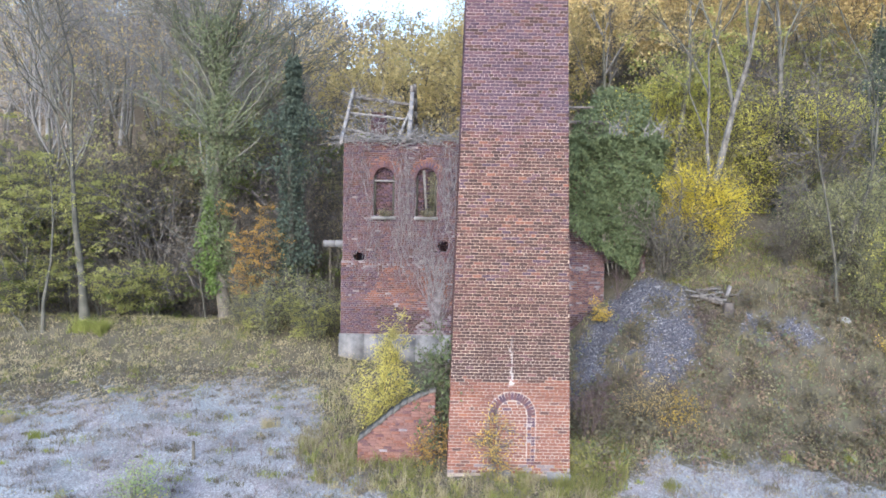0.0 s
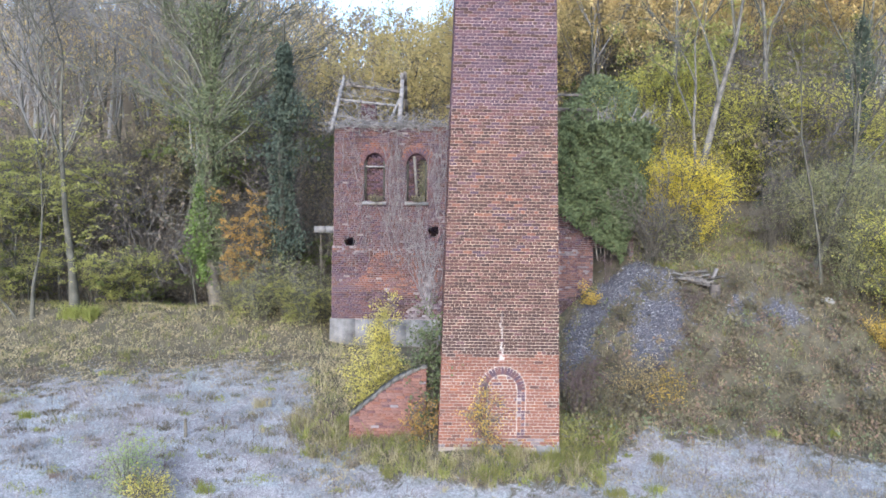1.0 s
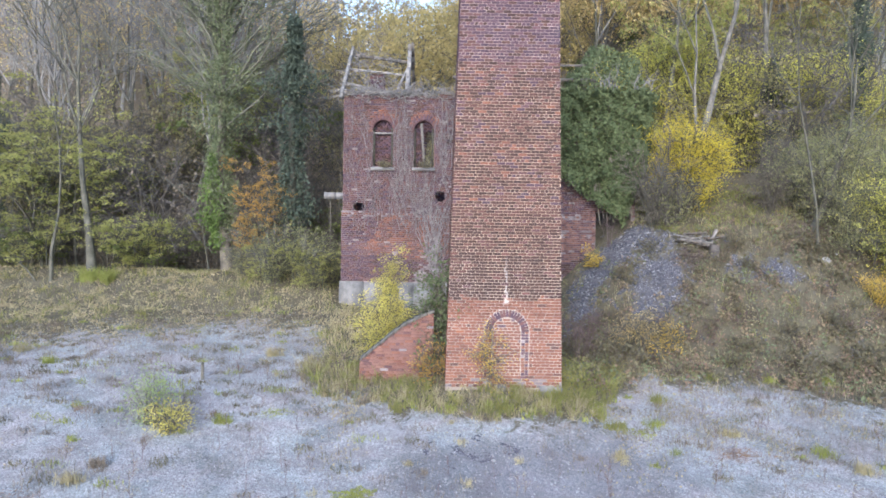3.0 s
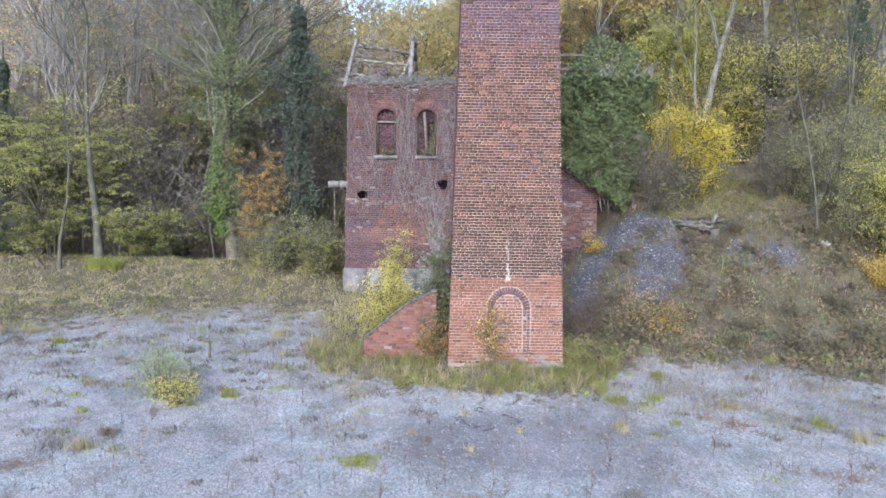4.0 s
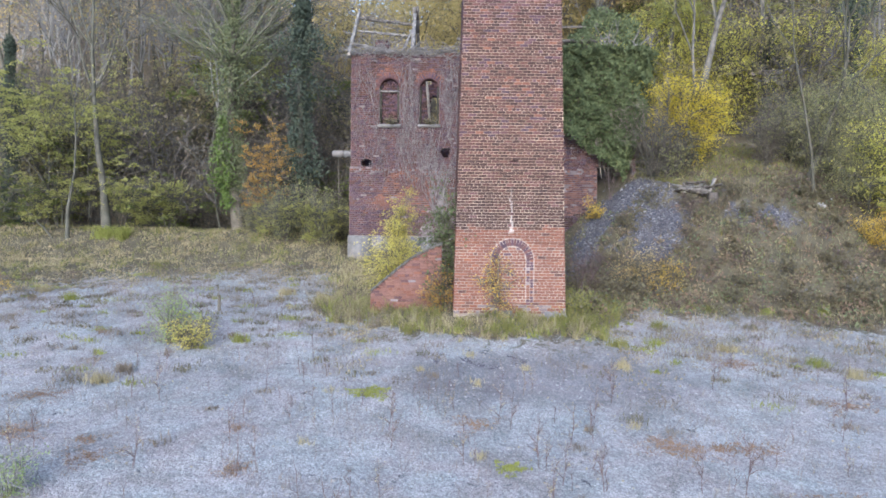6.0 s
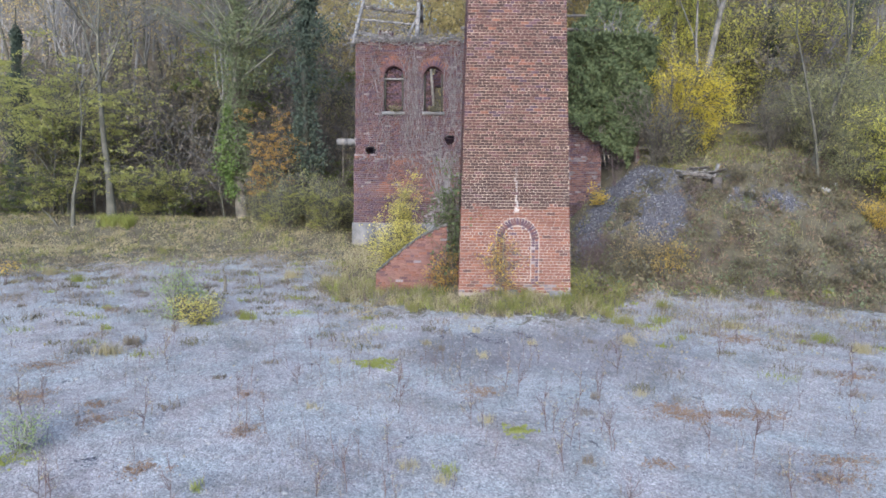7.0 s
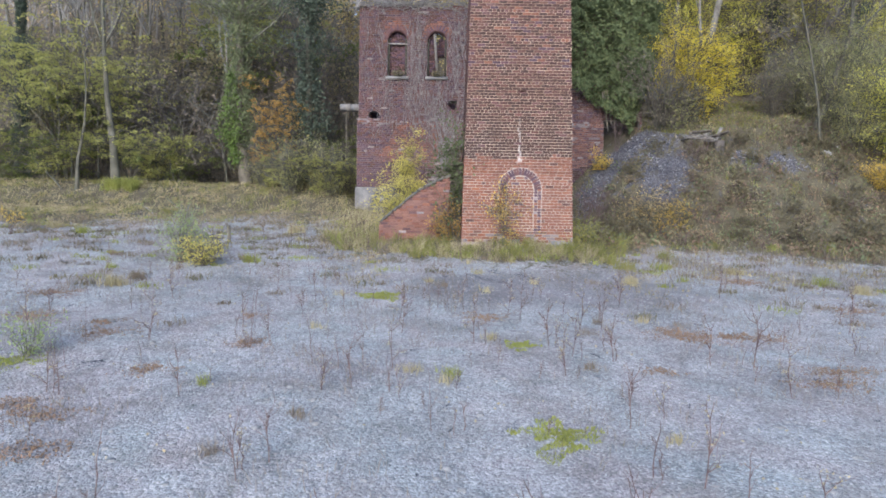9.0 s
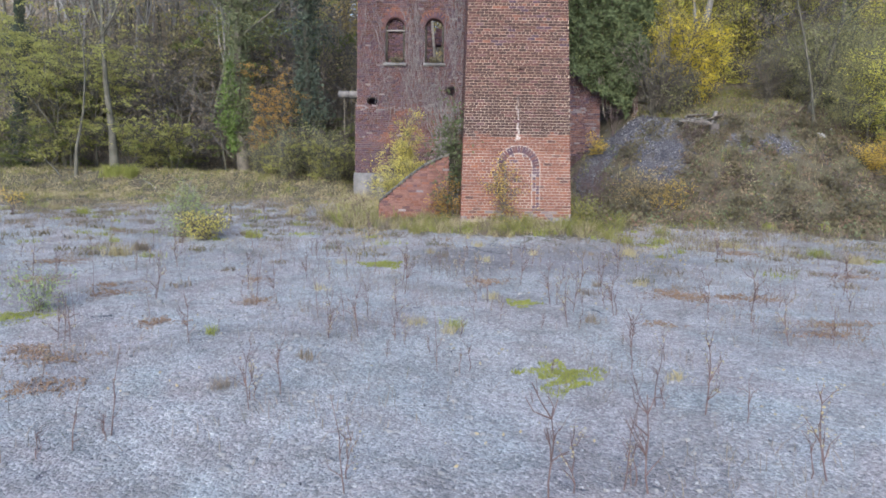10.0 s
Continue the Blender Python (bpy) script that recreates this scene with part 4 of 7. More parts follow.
def build_flank():
    """The curved brick flank that joins the stack on its side."""
    flank = thing("flank_wall", "curved red-brick buttress wall with slate coping", "wall", (-2.2, 18.2, 0.3))
    ox, oy, oz = -2.2, 18.2, 0.3
    y0 = 18.2

    def top(x):
        return float(np.interp(x, [-2.25, -2.0, -1.3, -0.95, -0.2, 0.3], [0.84, 1.04, 1.64, 1.90, 2.26, 2.3]))

    core, singles = Geo(), []
    i = 0
    z = -0.4
    while z < 2.4:
        xs = np.arange(-2.25, -0.12, 0.03)
        ok = [x for x in xs if top(x) > z + COURSE]
        if ok:
            p = min(ok)
            core.box((p - ox, y0 + 0.012 - oy, z - oz), (-0.12 - ox, y0 + 0.45 - oy, z + COURSE - oz))
            for b0, b1 in bond(i, p, -0.12):
                r = rng.random()
                singles.append(((b0 + b1) / 2 - ox, y0 - rng.uniform(-0.004, 0.006) - oy, z + COURSE / 2 - oz, b1 - b0, RED if r < 0.2 else (DULL if r < 0.84 else (OLD if r < 0.97 else PALE))))
        z += COURSE
        i += 1
    xs = np.linspace(-2.25, -0.1, 12)
    for a0, a1 in zip(xs, xs[1:]):
        v, cop = [], Geo()
        for x in (a0, a1 - 0.01):
            t0 = top(x)
            for y, dz in ((y0 - 0.03, -0.05), (y0 + 0.5, -0.05), (y0 + 0.5, 0.03), (y0 - 0.03, 0.03)):
                v.append((x - ox, y - oy + rng.normal(0, 0.01), t0 + dz - oz + rng.normal(0, 0.01)))
        cop.put(v, [(0, 1, 2, 3), (7, 6, 5, 4), (0, 4, 5, 1), (1, 5, 6, 2), (2, 6, 7, 3), (3, 7, 4, 0)])
        part("coping_stone", cop.mesh("coping_stone"), COPING, flank, "dark rough slate coping")
    core = part("wall_core", core.mesh("wall_core"), BRICK_DULL, flank, "", "stuff")
    for s in singles:
        single_brick(core, *s)
    return flank


flank = build_flank()

lintel_geo = Geo()
for a0, a1 in ((0, 0.5), (0.5, 0.98)):
    lintel_geo.box((a0, 0, 0), (a1, 0.35, 0.27), 0, True, 0.006)
lintel = part("concrete_lintel", lintel_geo.mesh("concrete_lintel"), CONCRETE, None)
lintel.location = (-4.93, 27.6, 5.75)
tagged(lintel, "pale concrete lintel sticking out of the ruin's side wall", "lintel")

g = Geo()
g.tube([(0, 0, 0), (0.02, 0.0, 1.6), (0.0, 0.02, 3.4)], [0.022, 0.021, 0.02], 8)
prop = part("prop_pole", g.mesh("prop_pole"), BARK_DARK, None)
prop.location = (-4.66, 27.7, 2.36)
tagged(prop, "thin grey pole standing under the concrete lintel", "pole")

# ---- trees ----


def grow(segs, tips, p, d, length, r, level, levels, spread, up, kids):
    """Adds a limb and, from it, its side limbs."""
    n = 5 if level == 0 else (4 if level < levels else 3)
    step = length / n
    for k in range(n):
        d = d + rng.normal(0, 0.10 + 0.05 * level, 3) + np.array([0, 0, up])
        d = d / np.linalg.norm(d)
        q = p + d * step
        r1 = r * (0.86 if level else 0.88)
        segs.append((p, q, r, r1, level))
        p, r = q, r1
        if level < levels and k >= (2 if level == 0 else 1):
            for _ in range(kids[level]):
                side = rng.normal(0, 1, 3)
                side -= d * np.dot(side, d)
                side /= np.linalg.norm(side) + 1e-9
                dd = d * math.cos(spread) + side * math.sin(spread)
                grow(segs, tips, p, dd / np.linalg.norm(dd), length * rng.uniform(0.40, 0.62), r * 0.55, level + 1, levels, spread, up * 0.6, kids)
        if level == levels:
            tips.append(p)
    if level < levels:
        tips.append(p)


def sprays(c, n, radius, droop=0.22, deep=0.05):
    """Leaf places in flat drooping sprays of about forty, round some of the places c."""
    per = 40
    m = n // per + 1
    mid = c[rng.integers(0, len(c), m)] + rng.normal(0, radius * 0.7, (m, 3)) * [1, 1, 0.6]
    tilt = rng.normal(0, 0.22, (m, 2))
    size = radius * rng.uniform(0.55, 1.3, m)
    j = np.repeat(np.arange(m), per)
    a = rng.uniform(0, 2 * np.pi, m * per)
    t = np.sqrt(rng.random(m * per)) * (0.75 + 0.25 * np.sin(3 * a + j))
    dx, dy = size[j] * t * np.cos(a), size[j] * t * np.sin(a)
    dz = dx * tilt[j, 0] + dy * tilt[j, 1] - droop * t * t * size[j] + rng.normal(0, deep, m * per)
    return mid[j] + np.stack([dx, dy, dz], 1)


def tree_meshes(height, radius, levels=3, spread=0.7, up=0.06, kids=(3, 2, 2), lean=(0, 0), leaf_size=0.12, leaves=0, sigma=0.45, low=0.0, spray=0.0, deep=0.05, seed=1):
    """Meshes in local space: the trunk with its limbs, the fine twigs, and the leaves (or None)."""
    global rng
    rng = np.random.default_rng(seed)
    segs, tips = [], []
    grow(segs, tips, np.array([0, 0, -0.3]), np.array([lean[0], lean[1], 1.0]), height * 0.62, radius, 0, levels, spread, up, kids)
    wood, twig, crown = Geo(), Geo(), Geo()
    p0, p1 = np.array([s[0] for s in segs]), np.array([s[1] for s in segs])
    r0, r1 = np.array([s[2] for s in segs]), np.array([s[3] for s in segs])
    lev = np.array([s[4] for s in segs])
    trunk = [segs[0][0]] + [s[1] for s in segs if s[4] == 0]
    rad = [segs[0][2] * 1.25] + [s[3] for s in segs if s[4] == 0]
    rad = [q * (1 - 0.66 * k / len(rad)) for k, q in enumerate(rad)]
    wood.tube(trunk, rad, 8)
    m = lev >= 1
    twig.sticks(p0[m], p1[m], np.maximum(r0[m], 0.010), np.maximum(r1[m], 0.007))
    if leaves:
        t = np.array([q for q in tips if q[2] > low * height])
        if spray:
            crown.leaves(sprays(t, leaves, spray, 0.5, deep), leaf_size, flat=0.35 if deep < 0.1 else 0.9, aspect=0.8)
        else:
            crown.leaves(t[rng.integers(0, len(t), leaves)] + rng.normal(0, sigma, (leaves, 3)) * [1, 1, 0.7], leaf_size)
    return wood.mesh("trunk"), twig.mesh("branchwork"), crown.mesh("crown") if leaves else None


def make_tree(name, label, category, bark, leaf, x, y, group="", twig_bark=None, **kw):
    wood, twig, crown = tree_meshes(**kw)
    t = thing(name, label, category, at(x, y), group)
    part("trunk", wood, bark, t)
    part("branchwork", twig, twig_bark or (TWIG_DARK if bark == BARK_PALE else TWIG), t, "", "stuff")
    if crown:
        part("crown", crown, LEAF[leaf], t)
    return t


def bush_meshes(height, width, stems=9, twigs=16, leaves=3000, leaf_size=0.12, sigma=0.16, low=0.1, radius=0.03, layered=False, spray=0.0, twig_reach=1.0, seed=1):
    """A bush of many stems from one root, with twigs and leaves along them down to the ground."""
    global rng
    rng = np.random.default_rng(seed)
    wood, twig, crown = Geo(), Geo(), Geo()
    p0s, p1s = [], []
    for k in range(stems):
        a0 = 2 * np.pi * (k + rng.uniform(-0.3, 0.3)) / stems
        reach = width * 0.5 * math.sqrt(rng.uniform(0.02, 1.0))
        h = height * rng.uniform(0.65, 1.0) * (1 - 0.35 * (reach / (width * 0.5)) ** 2)
        out = np.array([math.cos(a0), math.sin(a0), 0]) * reach
        pts = [np.array([0, 0, -0.2]) + out * 0.08]
        for f in (0.25, 0.5, 0.75, 1.0):
            pts.append(out * (0.08 + 0.92 * f ** 1.3) + np.array([0, 0, h * f]) + rng.normal(0, 0.03 * height, 3) * f)
        pts = np.array(pts)
        wood.tube(pts, np.linspace(radius, radius * 0.25, 5), 5)
        t = rng.uniform(low, 1.0, twigs) * 3.999
        i = t.astype(int)
        q = pts[i] + (pts[i + 1] - pts[i]) * (t - i)[:, None]
        d = rng.normal(0, 1, (twigs, 3)) + out / (reach + 0.01) * 0.5 + [0, 0, 0.05 if layered else 0.55]
        if layered:
            d[:, 2] *= 0.3
        d /= np.linalg.norm(d, axis=1)[:, None]
        e = q + d * (height * twig_reach * rng.uniform(0.10, 0.26, (twigs, 1)))
        p0s.append(q)
        p1s.append(e)
    p0, p1 = np.concatenate(p0s), np.concatenate(p1s)
    twig.sticks(p0, p1, radius * 0.35, 0.006)
    n = len(p0) * 2
    j = rng.integers(0, len(p0), n)
    m = p0[j] + (p1[j] - p0[j]) * rng.uniform(0.3, 1.0, (n, 1))
    d = (p1 - p0)[j] * 0.5 + rng.normal(0, 0.055 * height * twig_reach, (n, 3))
    twig.sticks(m, m + d, 0.010, 0.005)
    if leaves:
        j = rng.integers(0, n, leaves)
        if spray:
            c = sprays(m + d * 0.7, leaves, spray)
        else:
            c = m[j] + d[j] * rng.uniform(0, 1.1, (leaves, 1)) + rng.normal(0, sigma, (leaves, 3)) * [1, 1, 0.35 if layered else 0.8]
        c[:, 2] = np.maximum(c[:, 2], 0.05)
        crown.leaves(c, leaf_size, flat=0.35 if spray else 1.0, aspect=0.8 if spray else 0.6)
    return wood.mesh("stem"), twig.mesh("branchwork"), crown.mesh("crown") if leaves else None


def make_bush(name, label, category, bark, leaf, x, y, group="", dz=0.0, twig_bark=None, **kw):
    wood, twig, crown = bush_meshes(**kw)
    t = thing(name, label, category, at(x, y, dz), group)
    part("stem", wood, bark, t, "", "stuff")
    part("branchwork", twig, twig_bark or BARK_DARK, t, "", "stuff")
    if crown:
        part("crown", crown, LEAF[leaf], t)
    return t


def again(tree, x, y, turn, scale, dz=0.0):
    return copy_thing(tree, Matrix.Translation(at(x, y, dz)) @ Matrix.Rotation(radians(turn), 4, "Z") @ Matrix.Scale(scale, 4))


def ivy_on(parent, pts, radius, count, leaf, size=0.13, name="ivy"):
    """Ivy leaves round a line of points."""
    pts = np.asarray(pts, dtype=float)
    t = rng.uniform(0, len(pts) - 1.001, count)
    i = t.astype(int)
    f = (t - i)[:, None]
    c = pts[i] * (1 - f) + pts[i + 1] * f
    rad = np.broadcast_to(np.asarray(radius, dtype=float), (len(pts),))
    rr = rad[i] * (1 - f[:, 0]) + rad[i + 1] * f[:, 0]
    lump = 0.8 + 0.4 * np.sin(c[:, 2] * 2.3 + 1.7 * np.sin(c[:, 2] * 0.9)) + 0.15 * np.sin(t * 9)
    a = rng.uniform(0, 2 * np.pi, count)
    rr = rr * lump * rng.uniform(0.3, 1.25, count) * (0.8 + 0.35 * np.sin(2 * a + c[:, 2]))
    c = c + np.stack([np.cos(a) * rr, np.sin(a) * rr, rng.normal(0, 0.15, count)], 1)
    g = Geo()
    g.leaves(c, size, droop=0.8, aspect=0.85)
    return part(name, g.mesh(name), LEAF[leaf], parent, "glossy evergreen ivy leaves")


# the pale trees at the edge of the left-hand wood
ash = make_tree("ash_tree", "tall bare grey ash tree with thin spreading twigs", "tree", BARK_GREY, "", -14.8, 27.7, "bare trees at the wood edge", twig_bark=BARK_GREY,
                height=18, radius=0.20, levels=3, spread=0.5, up=0.10, kids=(2, 3, 3), lean=(-0.17, 0.04), seed=11)
sapling = make_tree("ash_sapling", "slender grey ash sapling, almost leafless", "tree", BARK_GREY, "yellowgreen", -16.3, 27.2, "bare trees at the wood edge", twig_bark=BARK_GREY,
                    height=13, radius=0.085, levels=2, spread=0.35, up=0.10, kids=(1, 2), lean=(-0.02, 0.0), leaves=500, leaf_size=0.10, low=0.35, seed=12)

# the big ivy-clad tree: stems fan out from a trunk deep in ivy
big = thing("ivy_clad_tree", "spreading bare tree with its trunk thick in olive-green ivy", "tree", at(-10.2, 30.0, 1.05))
g = Geo()
g.tube([(0.6, 0, -1.5), (0.5, 0, -0.3), (0.3, 0, 1.0), (0.05, 0, 3), (0.15, 0, 6.0), (0.2, 0, 9.5), (0.25, 0, 12.5)], [0.38, 0.34, 0.28, 0.24, 0.2, 0.14, 0.06], 8)
trunk = part("trunk", g.mesh("trunk"), BARK_DARK, big)
rng = np.random.default_rng(22)
ivy_on(trunk, [(0.35, 0, 0.9), (0.15, -0.1, 2), (0.05, 0, 4.5), (0.15, 0, 7), (0.2, 0, 9.5), (0.2, 0, 13)], [0.3, 0.65, 1.0, 1.35, 1.3, 0.9], 14000, "ivy_olive", 0.10)
ivy_on(trunk, [(0.1, -0.35, 0.9), (-0.2, -0.5, 2.2), (-0.05, -0.5, 5.0)], [0.4, 0.62, 0.35], 1700, "ivy_bright", 0.11, "fresh_ivy")
fan = Geo()
for k in range(36):
    # limbs leave the ivy at all heights, the lower ones flatter, and bend up towards their tips
    z0 = rng.uniform(6.0, 12.0)
    side = -1 if k % 2 else 1
    reach = rng.uniform(0.5, 5.6) * (1.0 if z0 < 10 else 0.7)
    base = np.array([0.15, 0, z0])
    rise = max(rng.uniform(0.35, 1.1) * reach, 16.2 - 0.27 * reach * reach - z0 + rng.normal(0, 1.0))
    r = rng.uniform(0.045, 0.10)
    bow = rng.uniform(0.75, 1.35)
    pts = np.array([base + [side * reach * f ** bow, 0.9 * f * math.sin(7.0 * k), rise * f] + rng.normal(0, 0.2, 3) * f for f in np.linspace(0, 1, 8)])
    fan.tube(pts, np.linspace(r, 0.011, 8), 5)
    ivy_on(trunk, pts[:6], [0.50, 0.48, 0.40, 0.30, 0.2, 0.1], 250, "ivy_olive", 0.095, "stem_ivy")
    # forked side limbs, crooked, with twigs
    n = 12
    i = rng.integers(2, 8, n)
    along = (pts[i] - pts[i - 1]) / np.linalg.norm(pts[i] - pts[i - 1], axis=1)[:, None]
    d = along + rng.normal(0, 0.55, (n, 3)) * [1, 0.6, 0.8]
    q = pts[i] + d * rng.uniform(0.5, 1.0, (n, 1))
    e = q + (d + rng.normal(0, 0.5, (n, 3)) + [0, 0, 0.25]) * rng.uniform(0.4, 0.9, (n, 1))
    fan.sticks(pts[i], q, 0.022, 0.014)
    fan.sticks(q, e, 0.014, 0.008)
    j = rng.integers(0, n, 60)
    f = rng.uniform(0, 1, (60, 1))
    p = np.where(rng.random((60, 1)) < 0.5, pts[i][j] * (1 - f) + q[j] * f, q[j] * (1 - f) + e[j] * f)
    fan.sticks(p, p + d[j] * 0.35 + rng.normal(0, 0.28, (60, 3)), 0.008, 0.004)
part("fork_stem", fan.mesh("fork_stem"), LIMB, big, "long rising forked limbs", "stuff")

column = thing("ivy_column_tree", "dark ivy-smothered tree trunk standing like a column", "tree", at(-6.7, 29.4))
g = Geo()
g.tube([(0, 0, -0.3), (0.05, 0, 4), (-0.05, 0, 9), (0.1, 0, 12.2)], [0.22, 0.18, 0.13, 0.05], 8)
part("trunk", g.mesh("trunk"), BARK_DARKEST, column)
rng = np.random.default_rng(23)
ivy_on(column.children[0], [(0, 0, 0.2), (0, 0, 3), (0.1, 0, 8), (0.1, 0, 10), (0.1, 0, 11.0)], [0.75, 0.95, 1.1, 1.05, 0.75], 13500, "ivy_dark", 0.115)
copy_thing(column, Matrix.Translation(at(15.75, 31.3, -2.5)) @ Matrix.Diagonal((0.62, 0.62, 0.75, 1)))
copy_thing(column, Matrix.Translation(at(19.5, 30.5, -1.5)) @ Matrix.Diagonal((0.6, 0.6, 0.95, 1)))
copy_thing(column, Matrix.Translation(at(-20.8, 30.5, -1)) @ Matrix.Diagonal((0.6, 0.6, 1.0, 1)))

# kinds of woodland tree and bush
WOODLAND = "woodland trees on the hillside"
UNDER = "understorey bushes of the wood"
kinds = {}
kinds["sycamore"] = make_tree("sycamore_tree", "sycamore with fading yellow-green leaves", "tree", BARK_GREY, "yellowgreen", -17.2, 31.0, WOODLAND, twig_bark=TWIG_DARK,
                              height=8.5, radius=0.10, levels=3, spread=0.85, up=0.02, kids=(3, 3, 2), leaves=9500, leaf_size=0.085, spray=0.5, deep=0.03, low=0.42, seed=31)
kinds["oak"] = make_tree("oak_tree", "olive-gold autumn oak on the hillside", "tree", BARK_DARK, "oakgold", -2.0, 43.0, WOODLAND, twig_bark=TWIG_DARK,
                         height=11, radius=0.2, levels=3, spread=0.85, up=0.03, kids=(3, 2, 2), leaves=9000, leaf_size=0.125, spray=0.75, deep=0.25, low=0.25, seed=33)
kinds["golden"] = make_tree("birch_tree", "tall birch with golden-orange autumn leaves", "tree", BARK_GREY, "gold", 28.0, 40.0, WOODLAND, twig_bark=TWIG_MID,
                            height=14, radius=0.10, levels=3, spread=0.6, up=0.06, kids=(3, 2, 2), leaves=9500, leaf_size=0.135, spray=0.8, deep=0.34, low=0.30, seed=34)
kinds["bare"] = make_tree("bare_tree", "leafless grey woodland tree", "tree", BARK_GREY, "brown", -12.0, 36.5, WOODLAND,
                          height=13, radius=0.13, levels=3, spread=0.5, up=0.09, kids=(3, 2, 2), leaves=900, leaf_size=0.12, sigma=0.5, low=0.2, seed=35)
kinds["ochre"] = make_tree("ochre_tree", "thin woodland tree with sparse ochre leaves", "tree", BARK_GREY, "gold", -17.0, 40.0, WOODLAND,
                           height=12, radius=0.12, levels=3, spread=0.6, up=0.07, kids=(3, 2, 2), leaves=3200, leaf_size=0.13, sigma=0.5, low=0.3, seed=39)
make_tree("maple_tree", "field maple with clear yellow-green leaves", "tree", BARK_DARK, "yellowgreen", 14.0, 34.0, WOODLAND, twig_bark=TWIG_DARK,
                           height=9, radius=0.12, levels=3, spread=0.85, up=0.03, kids=(3, 2, 2), leaves=9000, leaf_size=0.12, spray=0.6, deep=0.15, low=0.1, seed=36)
kinds["hazel"] = make_bush("hazel_bush", "green-leaved hazel bush at the wood's edge", "bush", BARK_DARK, "green", -13.4, 30.0, UNDER, twig_bark=TWIG_DARK,
                           height=3.6, width=3.6, stems=11, twigs=14, leaves=2600, leaf_size=0.10, low=0.3, layered=True, spray=0.40, seed=32)
kinds["lime"] = make_bush("field_maple_bush", "yellow-green layered maple bush", "bush", BARK_GREY, "yellowgreen", -14.0, 29.2, UNDER, twig_bark=TWIG_DARK,
                          height=3.4, width=3.0, stems=7, twigs=13, leaves=3400, leaf_size=0.075, low=0.4, layered=True, spray=0.32, seed=52)
kinds["thicket"] = make_bush("thicket_bush", "brown tangled thicket almost bare of leaves", "bush", BARK_DARK, "brown", -11.6, 32.0, UNDER, twig_bark=TWIG_MID,
                             height=3.8, width=4.2, stems=13, twigs=17, leaves=1800, leaf_size=0.075, seed=37)
kinds["olivebush"] = make_bush("holly_bush", "dull olive-green woodland bush", "bush", BARK_DARK, "olive", -9.0, 32.5, UNDER,
                               height=3.8, width=4.0, stems=12, twigs=18, leaves=3400, leaf_size=0.12, seed=53)
kinds["willow"] = make_bush("willow_bush", "grey-green willow scrub losing its leaves", "bush", BARK_GREY, "greygreen", 15.4, 25.0, "willow scrub on the mound", twig_bark=BARK_DARK,
                            height=4.6, width=4.4, stems=13, twigs=16, leaves=6500, leaf_size=0.075, seed=38)
kinds["bramble"] = make_bush("bramble_bush", "low grey-green bramble and thorn scrub", "bush", BARK_DARK, "greygreen", -7.0, 27.4, "scrub beside the ruin", twig_bark=TWIG_MID,
                             height=2.3, width=2.4, stems=15, twigs=20, leaves=2400, leaf_size=0.07, sigma=0.12, twig_reach=0.8, seed=54)

kinds["mass"] = make_bush("maple_thicket", "tall dense maple thicket of clear yellow-green leaves", "bush", BARK_DARK, "lime", 15.0, 32.2, UNDER, twig_bark=TWIG_DARK,
                          height=6.4, width=4.6, stems=14, twigs=34, leaves=14000, leaf_size=0.095, sigma=0.24, radius=0.05, seed=55)
kinds["goldmass"] = make_bush("hornbeam_thicket", "dense hornbeam thicket of olive-gold leaves", "bush", BARK_DARK, "olive", 12.8, 32.6, UNDER, twig_bark=TWIG_DARK,
                              height=4.4, width=4.2, stems=10, twigs=20, leaves=7500, leaf_size=0.105, sigma=0.22, radius=0.045, seed=56)

place = np.random.default_rng(99)


def scatter(key, spots, smin=0.85, smax=1.15):
    for x, y in spots:
        if abs(x) > 0.68 * (y + 2.5) + 2:
            continue
        again(kinds[key], x, y, place.uniform(0, 360), place.uniform(smin, smax), -0.1)


scatter("sycamore", [(-18.9, 30.2), (-22.5, 33.5), (-12.6, 38), (21, 37), (-25.5, 32)])
scatter("hazel", [(-18.8, 29.4), (-21.4, 30.0), (-5.4, 31.3), (-25, 31), (10.4, 32.0), (17.2, 30.2)])
scatter("lime", [(-14.6, 28.7), (-12.7, 29.2), (-17.4, 28.8), (18.6, 29.6)], 0.85, 1.05)
scatter("thicket", [(19.6, 33.0), (-22.0, 34.0), (-17.8, 31.4), (-20.2, 31.8), (-15.6, 32.4), (-19.0, 33.4), (-23.5, 31.5)], 0.9, 1.15)
scatter("thicket", [(-13.4, 33.4), (-9.6, 33.2), (-7.0, 32.4), (-5.0, 33.0), (-8.0, 29.8), (16.4, 28.4), (-10.6, 35.5)], 0.85, 1.25)
# the middle storey: tall bushes stacked up the slope, by side of the ruin
for key, chance_left, chance_right in (("lime", 2, 0), ("hazel", 4, 1), ("olivebush", 4, 1), ("thicket", 14, 4)):
    for count, x0, x1 in ((chance_left, -26, -3), (chance_right, 8.5, 26)):
        for k in range(count):
            y = place.uniform(31.5, 43)
            again(kinds[key], x0 + (x1 - x0) * (k + place.uniform(0, 1)) / count, y, place.uniform(0, 360), place.uniform(1.3, 2.1), -0.2)
scatter("bare", [(-16, 36), (-19.5, 34), (-14, 41), (-22, 38), (-18, 45), (-12.5, 46), (-25, 42), (-28, 35), (-21, 48), (8.8, 37), (20, 40), (-30, 45), (24, 38), (-13, 34), (-20.5, 42), (-24.5, 50), (-17.5, 39.5), (-15, 37.5)], 1.0, 1.35)
